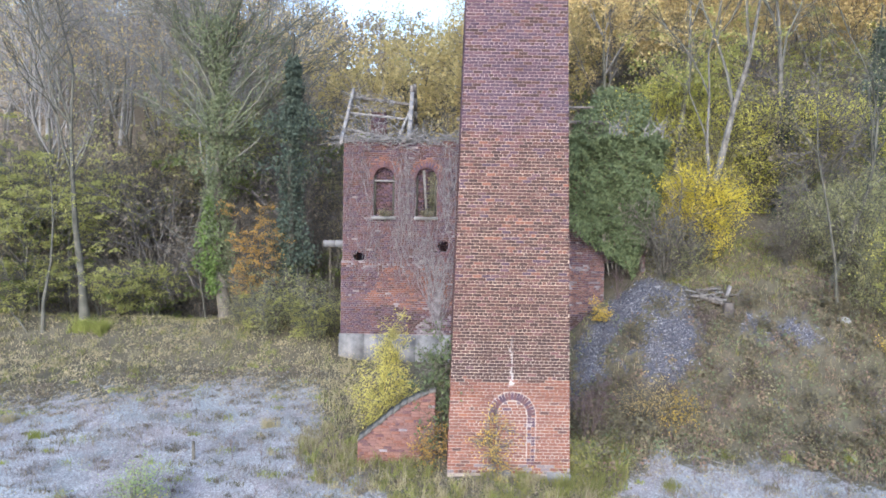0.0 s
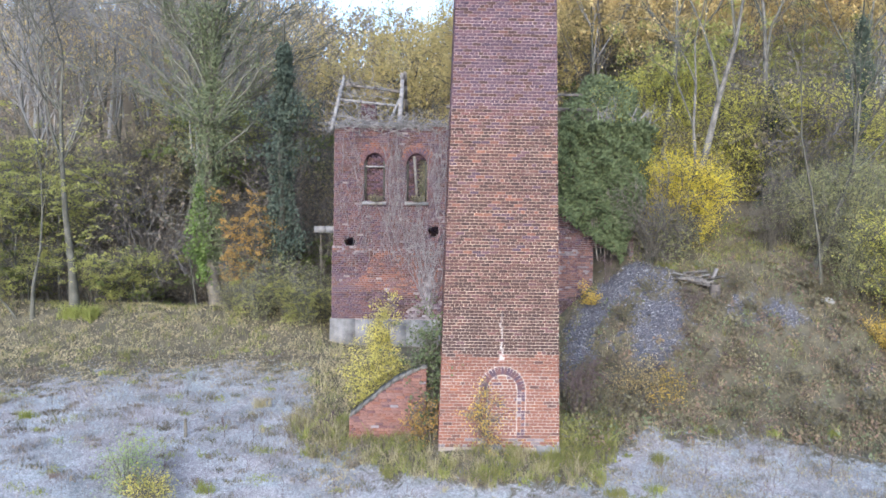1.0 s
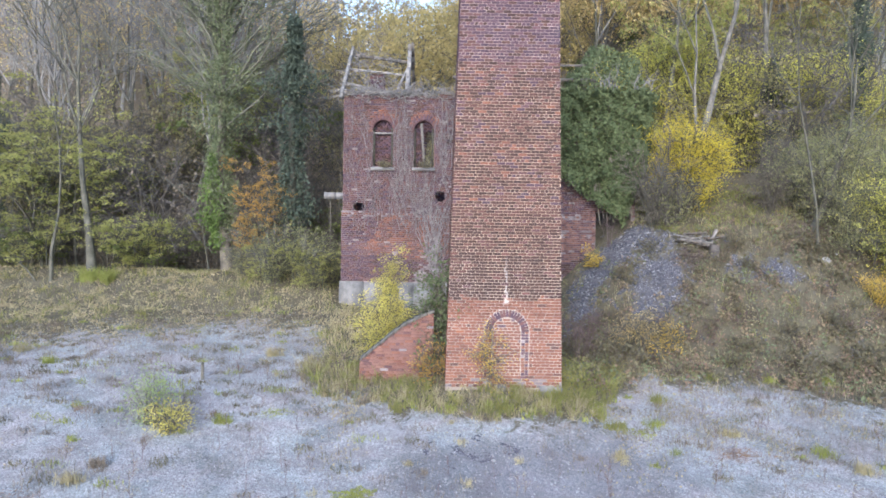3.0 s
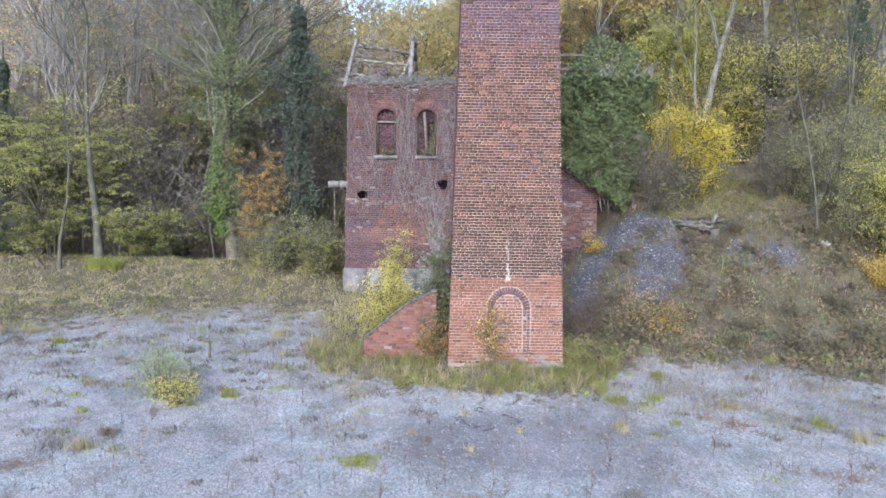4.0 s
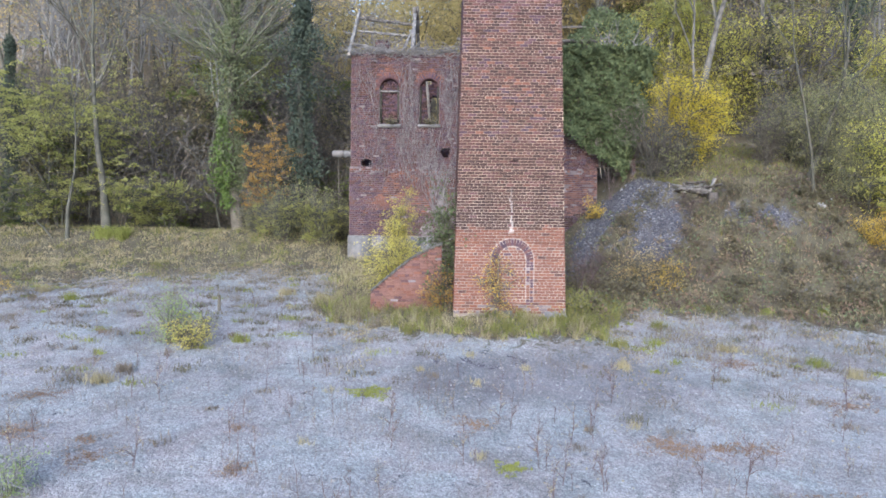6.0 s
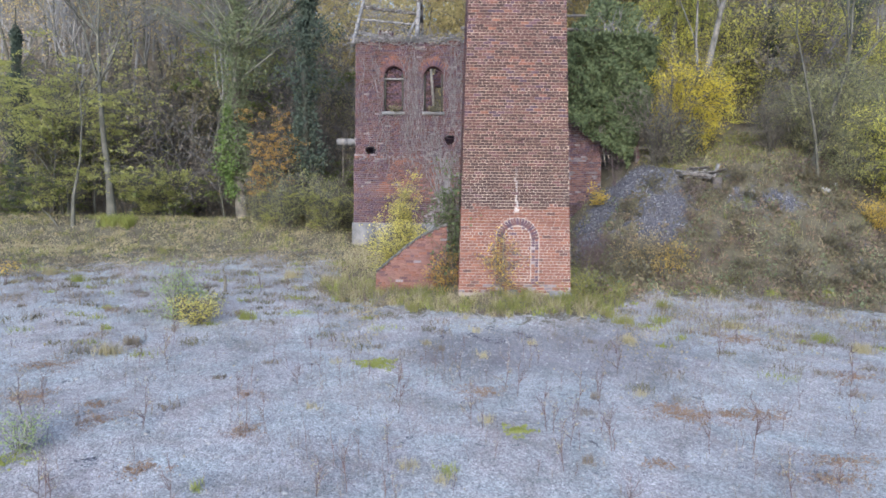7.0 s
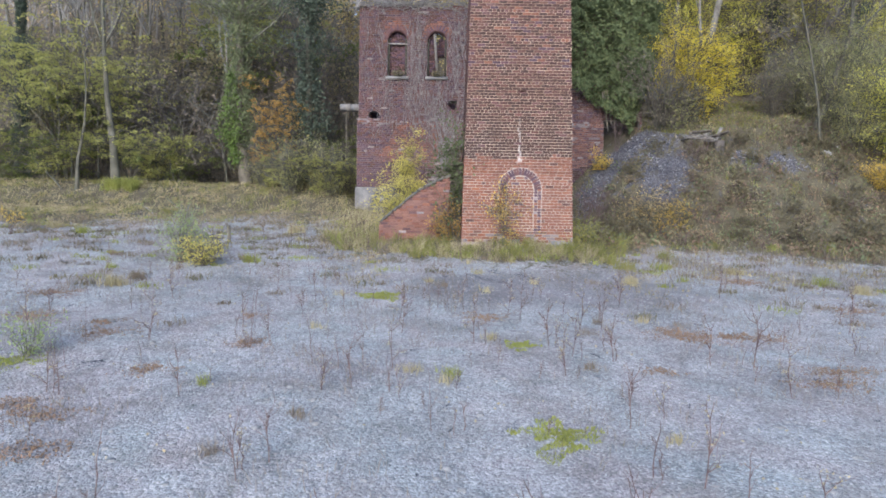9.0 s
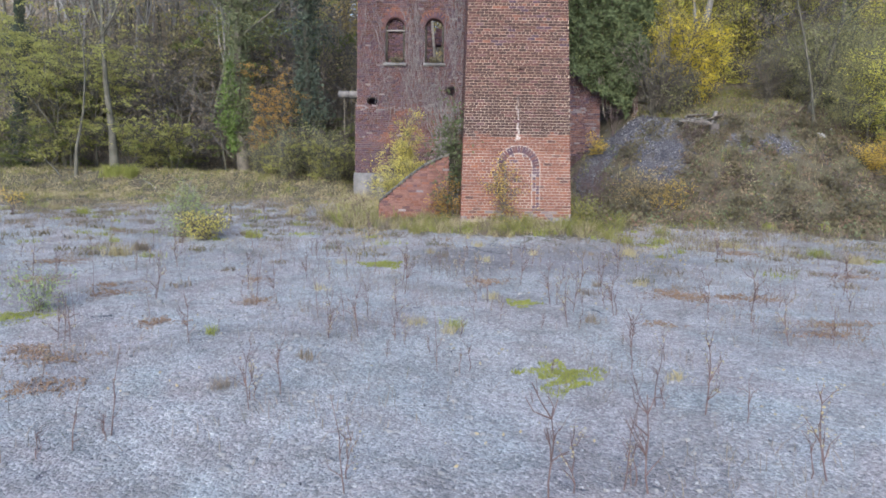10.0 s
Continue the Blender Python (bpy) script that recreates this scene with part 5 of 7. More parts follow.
scatter("ochre", [(-12.5, 43), (-21, 45), (-15.5, 46), (-24, 47), (-29, 47), (-27.5, 42), (-18.5, 53), (7.5, 48)], 0.95, 1.3)
scatter("oak", [(2.0, 42), (5.5, 47), (4.5, 38), (-1.5, 49), (7, 51), (-23, 55), (-20, 56), (3, 56), (-32, 57), (-3.2, 41.5), (10.5, 42)], 0.95, 1.2)
scatter("golden", [(8.2, 35.8), (12.4, 36.8), (16.6, 36.6), (20.8, 37.0), (24.4, 37.5), (10.2, 40.5), (14.6, 41), (18.6, 41.4), (22.6, 42), (27, 43), (12.5, 46), (17.5, 46.5), (23, 47), (7.6, 44)], 0.74, 0.92)
scatter("mass", [(12.9, 34.6), (17.6, 32.6), (20.4, 31.6), (11.0, 34.5), (23.0, 33.5)], 0.85, 1.05)
scatter("mass", [(17.0, 22.5)], 0.72, 0.74)
scatter("goldmass", [(17.2, 31.4), (21.0, 31.2), (6.0, 37.5), (-5.4, 38), (0.5, 38.5), (-22, 36)], 0.85, 1.2)
scatter("willow", [(17.2, 25.6), (18.8, 27.4), (20.5, 25), (16.6, 27.6), (14.6, 26.6), (15.2, 23.4), (16.6, 23.6)], 0.72, 1.0)
scatter("lime", [(-4.95, 27.2), (-6.0, 27.6), (-7.3, 27.9)], 0.55, 0.75)
scatter("lime", [(17.9, 24.4), (16.6, 21.9)], 1.0, 1.1)
scatter("bramble", [(-6.4, 29.1), (-7.6, 29.2)], 1.2, 1.4)
scatter("bramble", [(-5.3, 27.3), (-8.4, 28.2), (-6.0, 28.6), (-4.7, 28.2), (17.2, 22.6), (18.4, 23.8), (16.4, 24.0), (9.4, 26.2)], 0.7, 1.2)


# far wood along the hill: trunks, twigs and leaf clumps that nobody could count
def far_wood():
    g = Geo()
    n = 560
    x, y = place.uniform(-52, 54, n), place.uniform(46, 80, n)
    z = land(x, y)
    gap = smooth(-24, -17, x) * smooth(6, 1, x)
    h = place.uniform(7, 11, n) * (1 - 0.42 * gap)
    top = np.stack([x + place.normal(0, 0.8, n), y, z + h], 1)
    g.sticks(np.stack([x, y, z - 0.3], 1), top, place.uniform(0.08, 0.18, n), 0.02, 0)
    k = 24
    f = np.repeat(place.uniform(0.12, 0.98, n * k)[:, None], 3, 1)
    root = np.repeat(np.stack([x, y, z], 1), k, 0)
    tip = np.repeat(top, k, 0)
    p0 = root * (1 - f) + tip * f
    d = place.normal(0, 1, (n * k, 3)) + [0, 0, 1.0]
    d /= np.linalg.norm(d, axis=1)[:, None]
    g.sticks(p0, p0 + d * place.uniform(0.8, 2.4, (n * k, 1)), 0.035, 0.010, 0)
    per = 150
    mats = place.choice([1, 2, 3, 4], n, p=[0.36, 0.26, 0.22, 0.16])
    mats = np.where((x < -6) & (place.random(n) < 0.55), 3, mats)
    mats = np.where((x > 4) & (place.random(n) < 0.62), 2, mats)
    j = place.integers(0, n * k // n, (n, per))
    q = (p0 + d * 1.2).reshape(n, k, 3)[np.arange(n)[:, None], j].reshape(-1, 3)
    cx = q + place.normal(0, 0.42, (n * per, 3))
    mm = np.repeat(mats, per)
    mm = np.where((np.repeat(x, per) < -12) & (place.random(n * per) < 0.6), 0, mm)
    for m in (1, 2, 3, 4):
        g.leaves(cx[mm == m], 0.31, 0.3, m, 0.75)
    ob = part("far_wood", g.mesh("far_wood"), [TWIG, LEAF["olive"], LEAF["gold"], LEAF["brown"], LEAF["yellowgreen"]], None, "distant autumn woodland covering the hillside", "stuff")
    tagged(ob, category="woodland")


far_wood()

# copper beech sapling
make_bush("beech_sapling", "young beech with copper-orange leaves in layers", "tree", BARK_DARK, "copper", -8.2, 29.6, "", twig_bark=TWIG_DARK,
          height=6.9, width=1.6, stems=7, twigs=34, leaves=11000, leaf_size=0.065, low=0.3, spray=0.26, layered=True, twig_reach=0.55, seed=41)
# bright yellow shrub beside the ivy
make_bush("yellow_shrub", "bright yellow-leaved hornbeam shrub", "bush", BARK_GREY, "yellow", 10.25, 27.2, "", twig_bark=TWIG_DARK,
          height=4.4, width=3.6, stems=24, twigs=26, leaves=26000, leaf_size=0.07, low=0.3, sigma=0.13, seed=42)
# bare grey shrubs in front of the ivy
elder = make_bush("bare_shrub", "leafless grey elder shrub at the ivy's foot", "bush", BARK_GREY, "brown", 8.6, 25.9, "bare shrubs by the ivy", twig_bark=BARK_DARK,
                  height=4.0, width=3.4, stems=16, twigs=20, leaves=600, leaf_size=0.08, seed=43)
again(elder, 9.6, 26.4, 70, 0.7)
again(elder, 13.3, 25.9, 150, 0.7)
again(elder, 14.9, 24.9, 220, 0.6)
# birches on the bank
for x, y, lx, seed, h, r in ((10.5, 27.7, 0.06, 44, 18, 0.25), (11.0, 27.6, 0.05, 49, 14, 0.14), (11.5, 33.2, 0.02, 45, 18, 0.22), (16.1, 31.2, -0.09, 46, 18, 0.25), (20.6, 33.0, 0.03, 57, 17, 0.2)):
    make_tree("silver_birch", "leaning grey-barked birch with thin dark branches", "tree", BARK_PALE, "gold", x, y, "birches on the bank",
              height=h, radius=r, levels=3, spread=0.45, up=0.08, kids=(1, 2, 2), lean=(lx, 0), leaves=900, leaf_size=0.12, sigma=0.5, low=0.5, seed=seed)
make_tree("bare_sapling", "tall thin pale sapling on the mound", "tree", BARK_GREY, "", 14.1, 23.7, "saplings on the mound", twig_bark=BARK_GREY, height=16.0, radius=0.06, levels=2, spread=0.35, up=0.1, kids=(1, 2), seed=47)
make_tree("bare_sapling", "thin bare leaning sapling on the mound", "tree", BARK_GREY, "", 15.3, 22.2, "saplings on the mound", twig_bark=BARK_GREY, height=3.6, radius=0.03, levels=1, spread=0.4, up=0.1, kids=(1,), lean=(-0.1, 0), seed=48)
make_tree("leaning_willow", "leaning grey willow trunk with bare whippy branches", "tree", BARK_GREY, "greygreen", 14.2, 24.6, "", twig_bark=BARK_GREY,
          height=11, radius=0.15, levels=3, spread=0.5, up=0.08, kids=(2, 2, 2), lean=(0.42, 0), leaves=1200, leaf_size=0.08, sigma=0.35, low=0.25, seed=58)

# dead limbs lying in the wood
for p, q, r in (((-13.6, 30.2, 7.4), (-10.4, 29.6, 4.9), 0.04), ((-18.6, 28.0, 3.4), (-16.9, 27.2, 2.1), 0.05), ((-12.6, 30.6, 6.3), (-9.6, 30.4, 6.6), 0.045), ((12.88, 20.23, 0.71), (13.07, 18.88, -0.02), 0.03), ((14.49, 20.41, 0.72), (13.08, 20.23, 0.46), 0.025)):
    limb = thing("fallen_branch", "dead pale branch leaning in the undergrowth", "branch", q, "fallen branches")
    g = Geo()
    p, q = np.array(p), np.array(q)
    ts = np.linspace(0, 1, 7)
    pts = (p - q)[None] * ts[:, None] + rng.normal(0, 0.06, (7, 3)) * ts[:, None]
    pts[0] += [0, 0, land(q[0], q[1]) - q[2] - 0.05]
    g.tube(pts, np.linspace(r, r * 0.3, 7), 6)
    g.sticks(pts[2:6], pts[2:6] + rng.normal(0, 0.5, (4, 3)), r * 0.4, 0.006)
    part("limb", g.mesh("limb"), BARK_GREY, limb)

# ---- ivy over the end of the ruin ----
ivy = thing("ivy_mass", "dense dark green ivy smothering the end of the ruined wall", "ivy", (6.5, 26.6, 5.0))
rng = np.random.default_rng(51)


def ivy_shell(n, lo, hi, front):
    """Leaves over the lumpy front, end and top of a block."""
    u, v = rng.uniform(0, 1, n), rng.uniform(0, 1, n)
    x = lo[0] + (hi[0] - lo[0]) * u
    z = lo[2] + (hi[2] - lo[2]) * v
    lump = 0.22 * np.sin(x * 2.9 + np.sin(z * 1.7)) * np.sin(z * 2.3 + np.sin(x * 1.9)) + 0.17 * np.sin(x * 5.3 + 2 * np.sin(z * 1.3)) * np.sin(z * 4.9 + 2 * np.sin(x * 2.1)) + 0.09 * np.sin(x * 11.3 + 3 * np.sin(z * 3.1)) * np.sin(z * 9.7 + 3 * np.sin(x * 3.7))
    y = front - lump + np.abs(rng.normal(0, 0.10, n)) + 0.9 * np.maximum(u - 0.8, 0) * 5 * np.maximum(u - 0.8, 0) * 5
    return np.stack([x, y, z], 1)


g = Geo()
c = ivy_shell(27000, (4.3, 0, 4.7), (8.75, 0, 10.35), 26.10)
low_edge = np.where(c[:, 0] < 7.4, 6.6 - np.maximum(c[:, 0] - 5.15, -0.3) * 0.68, 4.6 + (c[:, 0] - 7.4) * 2.6)
c = c[(c[:, 2] > np.maximum(low_edge, 4.9) + rng.normal(0, 0.12, len(c))) & (c[:, 2] < 10.3 + 0.12 * np.sin(c[:, 0] * 4) + rng.normal(0, 0.06, len(c)))]
top_n = 5000
tx = rng.uniform(4.3, 8.9, top_n)
ty = rng.uniform(26.2, 29.5, top_n)
cap = np.stack([tx, ty, 10.2 + 0.1 * np.sin(tx * 4) + 0.12 * np.sin(ty * 3) + rng.normal(0, 0.08, top_n)], 1)
th = rng.normal(0, 1, (9000, 3))
th /= np.linalg.norm(th, axis=1)[:, None]
dome = np.array([7.3, 29.2, 10.2]) + th * ([1.85, 1.2, 2.5] + 0.22 * np.sin(th[:, [0]] * 7) * np.sin(th[:, [2]] * 6)) * rng.uniform(0.85, 1.05, (9000, 1))
dome = dome[dome[:, 2] > 10.0]
end = np.stack([8.7 + 0.15 * rng.normal(0, 1, 4000), rng.uniform(27.0, 29.5, 4000), rng.uniform(7.0, 10.3, 4000)], 1)
allc = np.concatenate([c, end]) - [6.5, 26.6, 5.0]
g.leaves(allc, 0.11, droop=0.9, aspect=0.9)
part("foliage", g.mesh("foliage"), LEAF["ivy"], ivy, "", "stuff")
# top leaves take a paler green: the lit top is put into their colour
g = Geo()
g.leaves(np.concatenate([cap, dome]) - [6.5, 26.6, 5.0], 0.11, droop=0.9, aspect=0.9)
part("top_growth", g.mesh("top_growth"), LEAF["ivy_top"], ivy, "arching ivy growth on top, painted paler as the lit top", "stuff")
g = Geo()
for k in range(16):
    x = rng.uniform(6.3, 8.0)
    p = np.array([x - 6.5, 26.42 - 26.6, rng.uniform(4.6, 6) - 5.0])
    g.tube([p, p + [rng.normal(0, 0.2), 0.0, 1.5], p + [rng.normal(0, 0.4), 0.0, 3.5]], [0.022, 0.018, 0.01], 5)
part("root_stem", g.mesh("root_stem"), BARK_DARK, ivy, "dark ivy stems under the leaves", "stuff")
g = Geo()
for k in range(18):
    p = np.array([rng.normal(6.75 if k % 2 else 8.2, 0.2), rng.uniform(26.2, 26.9), 10.25]) - [6.5, 26.6, 5.0]
    d = np.array([rng.normal(0.0 if k % 2 else 0.4, 0.3), rng.normal(-0.2, 0.2), rng.uniform(0.3, 1.2)])
    q = p + d * 0.5 + rng.normal(0, 0.08, 3)
    g.tube([p, q, p + d + rng.normal(0, 0.1, 3)], [0.026, 0.018, 0.008], 4)
    g.tube([q, q + rng.normal(0, 0.22, 3) + [0, -0.05, 0.15]], [0.022, 0.009], 4)
part("bare_stem", g.mesh("bare_stem"), TIMBER, ivy, "bleached bare ivy stems", "stuff")

# ---- dead creeper over the front wall ----
vine = thing("dead_creeper", "leafless grey creeper stems fanning over the brick front", "creeper", (0.0, 26.6, 2.4))
g = Geo()
rng = np.random.default_rng(61)


def creeper(x, z, length, drift, r):
    pts = []
    for k in range(int(length / 0.25) + 2):
        pts.append((x, HY - 26.6 - 0.03 - (0.05 if z < 5.25 else 0.0) - abs(rng.normal(0, 0.015)), z - 2.4))
        drift = 0.85 * drift + rng.normal(0, 0.12)
        x += drift * 0.25 + rng.normal(0, 0.05)
        z += 0.25 * rng.uniform(0.7, 1.1)
        if z > 10.0 or x < HX0 + 0.05 or (house_gap(x, z) and rng.random() < 0.9) or math.hypot(x - 0.03, z - 5.9) < 0.3:
            break
    n = len(pts)
    if n > 2:
        g.tube(pts, np.linspace(r, r * 0.4, n), 4)


for k in range(46):
    creeper(rng.normal(-0.2, 0.14), rng.uniform(2.4, 3.6), rng.uniform(2.5, 7.5), rng.uniform(-0.34, 0.30), rng.uniform(0.012, 0.024))
for k in range(330):
    x = rng.choice([rng.normal(-1.5, 0.35), rng.normal(0.25, 0.5), rng.normal(-0.9, 1.3), rng.uniform(-3.9, -2.6), rng.uniform(-3.9, 1.2)], p=[0.2, 0.28, 0.22, 0.12, 0.18])
    z = rng.uniform(4.0, 9.0)
    if not window_gap(x, z, 0.05) and not window_gap(x, z + 1, 0.0):
        creeper(x, z, rng.uniform(0.8, 2.8), rng.normal(0, 0.2), rng.uniform(0.008, 0.017))
part("creeper_stem", g.mesh("creeper_stem"), VINE, vine, "", "stuff")
g = Geo()
for k in range(380):
    x = rng.uniform(-4.0, 1.2)
    p = np.array([x, HY - 26.6 - 0.1 + abs(rng.normal(0, 0.25)), 10.0 + abs(rng.normal(0, 0.10 + 0.06 * (x > -0.8))) - 2.4])
    d = rng.normal(0, 1, 3) * [0.5, 0.25, 0.28]
    g.tube([p, p + d * 0.5 + rng.normal(0, 0.06, 3), p + d + rng.normal(0, 0.09, 3)], [0.017, 0.013, 0.007], 4)
for k in range(300):
    x = rng.uniform(-4.0, -1.7)
    y = rng.uniform(26.8, 28.9)
    p = np.array([x, y - 26.6, 10.0 + (y - 26.6) * 1.03 - 2.4 + rng.normal(0, 0.05)])
    d = rng.normal(0, 1, 3) * [0.35, 0.25, 0.3]
    if rng.random() < (0.95 if x < -3.4 else 0.35) or y < 27.3:
        g.tube([p, p + d * 0.5 + rng.normal(0, 0.06, 3), p + d], [0.015, 0.011, 0.006], 4)
part("tangle", g.mesh("tangle"), TIMBER, vine, "pale tangle of dead stems on the wall top", "stuff")

for wx, w in WINDOWS:
    y0 = HY - 0.02
    make_bush("sill_growth", "small tuft of brown-green weeds on the window sill", "weeds", BARK_DARK, "bramble", wx + 0.05, y0, "weeds on the sills", dz=SILL - 0.02 - float(land(wx + 0.05, y0)),
              height=0.34, width=0.8, stems=9, twigs=8, leaves=420, leaf_size=0.06, low=0.0, sigma=0.06, radius=0.006, seed=62)

# ---- low growth ----
rng = np.random.default_rng(71)


def spots(n, x0, x1, y0, y1, keep):
    x, y = rng.uniform(x0, x1, n), rng.uniform(y0, y1, n)
    k = rng.random(n) < keep(x, y)
    return x[k], y[k]


def stuff(name, geo, mats, label, category):
    ob = part(name, geo.mesh(name), mats, None, label, "stuff")
    return tagged(ob, category=category)


clear_of_house = lambda x, y: ~((x > CX - 1.6) & (x < CX + 1.6) & (y > CY - 1.62) & (y < CY + 1.6)) & ~((y > 18.2) & (y < 18.7) & (x > -2.1) & (x < 0.3)) & ~((x > HX0 - 0.1) & (x < HX1) & (y > HY - 0.1))

def clumped(n, per, x0, x1, y0, y1, keep, lo, hi):
    """Points in clumps: x, y, and a number from 0 to 1 that a clump's points share, but for a few strays."""
    cx, cy = spots(n, x0, x1, y0, y1, keep)
    j = np.repeat(np.arange(len(cx)), per)
    wide = rng.uniform(lo, hi, len(cx))[j]
    x, y = cx[j] + rng.normal(0, 1, len(j)) * wide, cy[j] + rng.normal(0, 1, len(j)) * wide
    m = np.where(rng.random(len(j)) < 0.18, rng.random(len(j)), rng.random(len(cx))[j])
    ok = clear_of_house(x, y)
    return x[ok], y[ok], m[ok]


# grass round the stack, in tufts


def tufts(x, y, s):
    return np.clip(0.5 + 0.9 * np.sin(x * 3.1 * s + 2.2 * np.sin(y * 1.7 * s)) * np.sin(y * 3.7 * s + 1.6 * np.sin(x * 2.3 * s)), 0.05, 1)


def sward(x, y):
    """1 inside the patch of rough grass about the stack's foot, with a crisp ragged edge."""
    edge = np.interp(x, [-4.4, -4.1, -3.7, -3.1, -2.2, -1.45, -0.9, 0, 1, 2.8, 4.2, 5.1, 5.8], [20.5, 18.5, 17.75, 17.2, 16.8, 16.5, 16.25, 16.0, 15.85, 15.85, 16.15, 17.5, 19.6])
    edge = edge + 0.16 * wobble(x, 4.0) + 0.08 * np.sin(x * 17 + 3 * np.sin(x * 5))
    return smooth(-0.05, 0.3, y - edge) * (np.abs(x - 0.8) < 4.9)


g = Geo()
cx, cy = spots(2300, -4.6, 5.8, 15.3, 20.6, lambda x, y: sward(x, y) * clear_of_house(x, y) * (1 - 0.75 * smooth(18.9, 20.2, y)) * (0.3 + 0.7 * tufts(x, y, 0.8)))
n = len(cx)
brown = smooth(-2.3, -3.3, cx)
lush = smooth(2.9, 3.6, cx) * smooth(16.4, 17.2, cy)
pick = rng.random(n)
sort_of = np.where(pick < 0.36 + 0.3 * lush - 0.24 * brown, 0, np.where(pick < 0.66 - 0.05 * brown, 1, np.where(pick < 0.86, 2, 3)))
high = rng.uniform(0.10, 0.27, n) * (1 + 0.5 * brown * rng.random(n)) + 0.22 * (rng.random(n) < 0.10)
wide = rng.uniform(0.04, 0.13, n)
for sort, width, count in ((0, 0.019, 38), (1, 0.014, 34), (2, 0.013, 26), (3, 0.024, 26)):
    j = np.repeat(np.flatnonzero(sort_of == sort), count)
    x, y = cx[j] + rng.normal(0, 1, len(j)) * wide[j], cy[j] + rng.normal(0, 1, len(j)) * wide[j]
    k = clear_of_house(x, y)
    g.blades(on_land(x[k], y[k]), high[j][k] * rng.uniform(0.6, 1.2, int(k.sum())), width, 0.85, sort)
x, y = spots(26000, -4.6, 5.8, 15.3, 20.6, lambda x, y: sward(x, y) * clear_of_house(x, y) * 0.5)
k = rng.random(len(x)) < 0.4
low_leaf = on_land(x, y) + [0, 0, 0.06] + rng.normal(0, 0.04, (len(x), 3))
g.leaves(low_leaf[k], 0.06, 0.0, 5, 0.7)
g.leaves(low_leaf[~k], 0.055, 0.0, 4, 0.7)
stuff("grass", g, [LEAF["grass"], LEAF["straw"], LEAF["dry_stem"], LEAF["moss"], LEAF["bramble"], LEAF["brown"]], "rough green and straw-coloured grass round the stack", "grass")

# dry grass and leaf litter on the bank and before the ruin
g = Geo()
x, y, m = clumped(5200, 17, -24, -1.5, 18.5, 29.6, lambda x, y: np.clip(1 - 1.1 * gravel_share(x, y), 0, 1) * clear_of_house(x, y) * (0.35 + 0.65 * tufts(x, y, 0.6)), 0.08, 0.22)
r = on_land(x, y)
green = smooth(0.2, 0.9, np.sin(x * 0.8 + 1.5) * np.sin(y * 1.1 + x * 0.3)) * 0.3 + 0.16 * smooth(26.5, 27.6, y) + 0.07
g.blades(r[m < 0.40], 0.15, 0.015, 1.1, 0)
k = (m > 0.40) & (m < 0.46 + green)
g.blades(r[k], 0.17, 0.02, 0.9, 1)
k = (m > 0.46 + green) & (m < 0.50 + green)
g.blades(r[k], 0.20, 0.014, 0.9, 3)
k = m > 0.50 + green
g.leaves(r[k] + [0, 0, 0.03] + rng.normal(0, 0.03, (int(k.sum()), 3)), 0.08, 0.0, 2, 0.7, 0.4)
stuff("bank_growth", g, [LEAF["straw"], LEAF["grass"], LEAF["litter"], LEAF["dry_stem"]], "dry grass, brambles and fallen leaves on the bank", "grass")
g = Geo()
x, y = spots(2600, -5.4, -2.4, 17.4, 26.3, lambda x, y: (1 - gravel_share(x, y)) * clear_of_house(x, y) * tufts(x, y, 0.8) * 0.9)
g.blades(on_land(x, y), 0.48, 0.013, 0.6, 0)
stuff("tall_dry_grass", g, [LEAF["straw"]], "tall bleached grass beside the ruin", "grass")

# dead stems and brambles on the mound
g = Geo()
x, y, m = clumped(4600, 20, 3.7, 20, 17.0, 29.5, lambda x, y: clear_of_house(x, y) * np.clip(1.30 - slate_share(x, y) * 2.0, 0.04, 1) * np.clip(1.5 - 2.2 * gravel_share(x, y), 0, 1) * (0.3 + 0.7 * tufts(x, y, 0.7)), 0.08, 0.2)
r = on_land(x, y)
upper = smooth(24.3, 25.6, y)
low = 1 - upper
k = m < 0.13
g.blades(r[k], 0.26 - 0.10 * upper[k], 0.012, 0.8, 0)
k = (m > 0.13) & (m < 0.22)
g.blades(r[k], 0.22, 0.013, 0.9, 1)
k = (m > 0.22) & (m < 0.27 + 0.30 * upper)
g.blades(r[k], 0.18, 0.022, 0.9, 2)
k = (m > 0.27 + 0.30 * upper) & (m < 0.27 + 0.50 * upper)
g.blades(r[k], 0.14, 0.022, 0.9, 6)
height = np.abs(rng.normal(0, 0.20, len(x))) * (1 - 0.5 * upper)
for lo, hi, size, mat in ((0.30, 0.56, 0.12, 3), (0.56, 0.74, 0.095, 4), (0.74, 0.85, 0.10, 1), (0.85, 1.0, 0.085, 5)):
    k = (m > lo) & (m < hi) & (rng.random(len(x)) > 0.72 * upper)
    g.leaves(r[k] + height[k][:, None] * [0, 0, 1], size, 0.0, mat, 0.7)
stuff("mound_growth", g, [LEAF["dry_stem"], LEAF["olive_brown"], LEAF["grass"], LEAF["bramble"], LEAF["ivy_olive"], LEAF["rust"], LEAF["moss"]], "dead willowherb, bramble and thin grass over the spoil mound", "undergrowth")

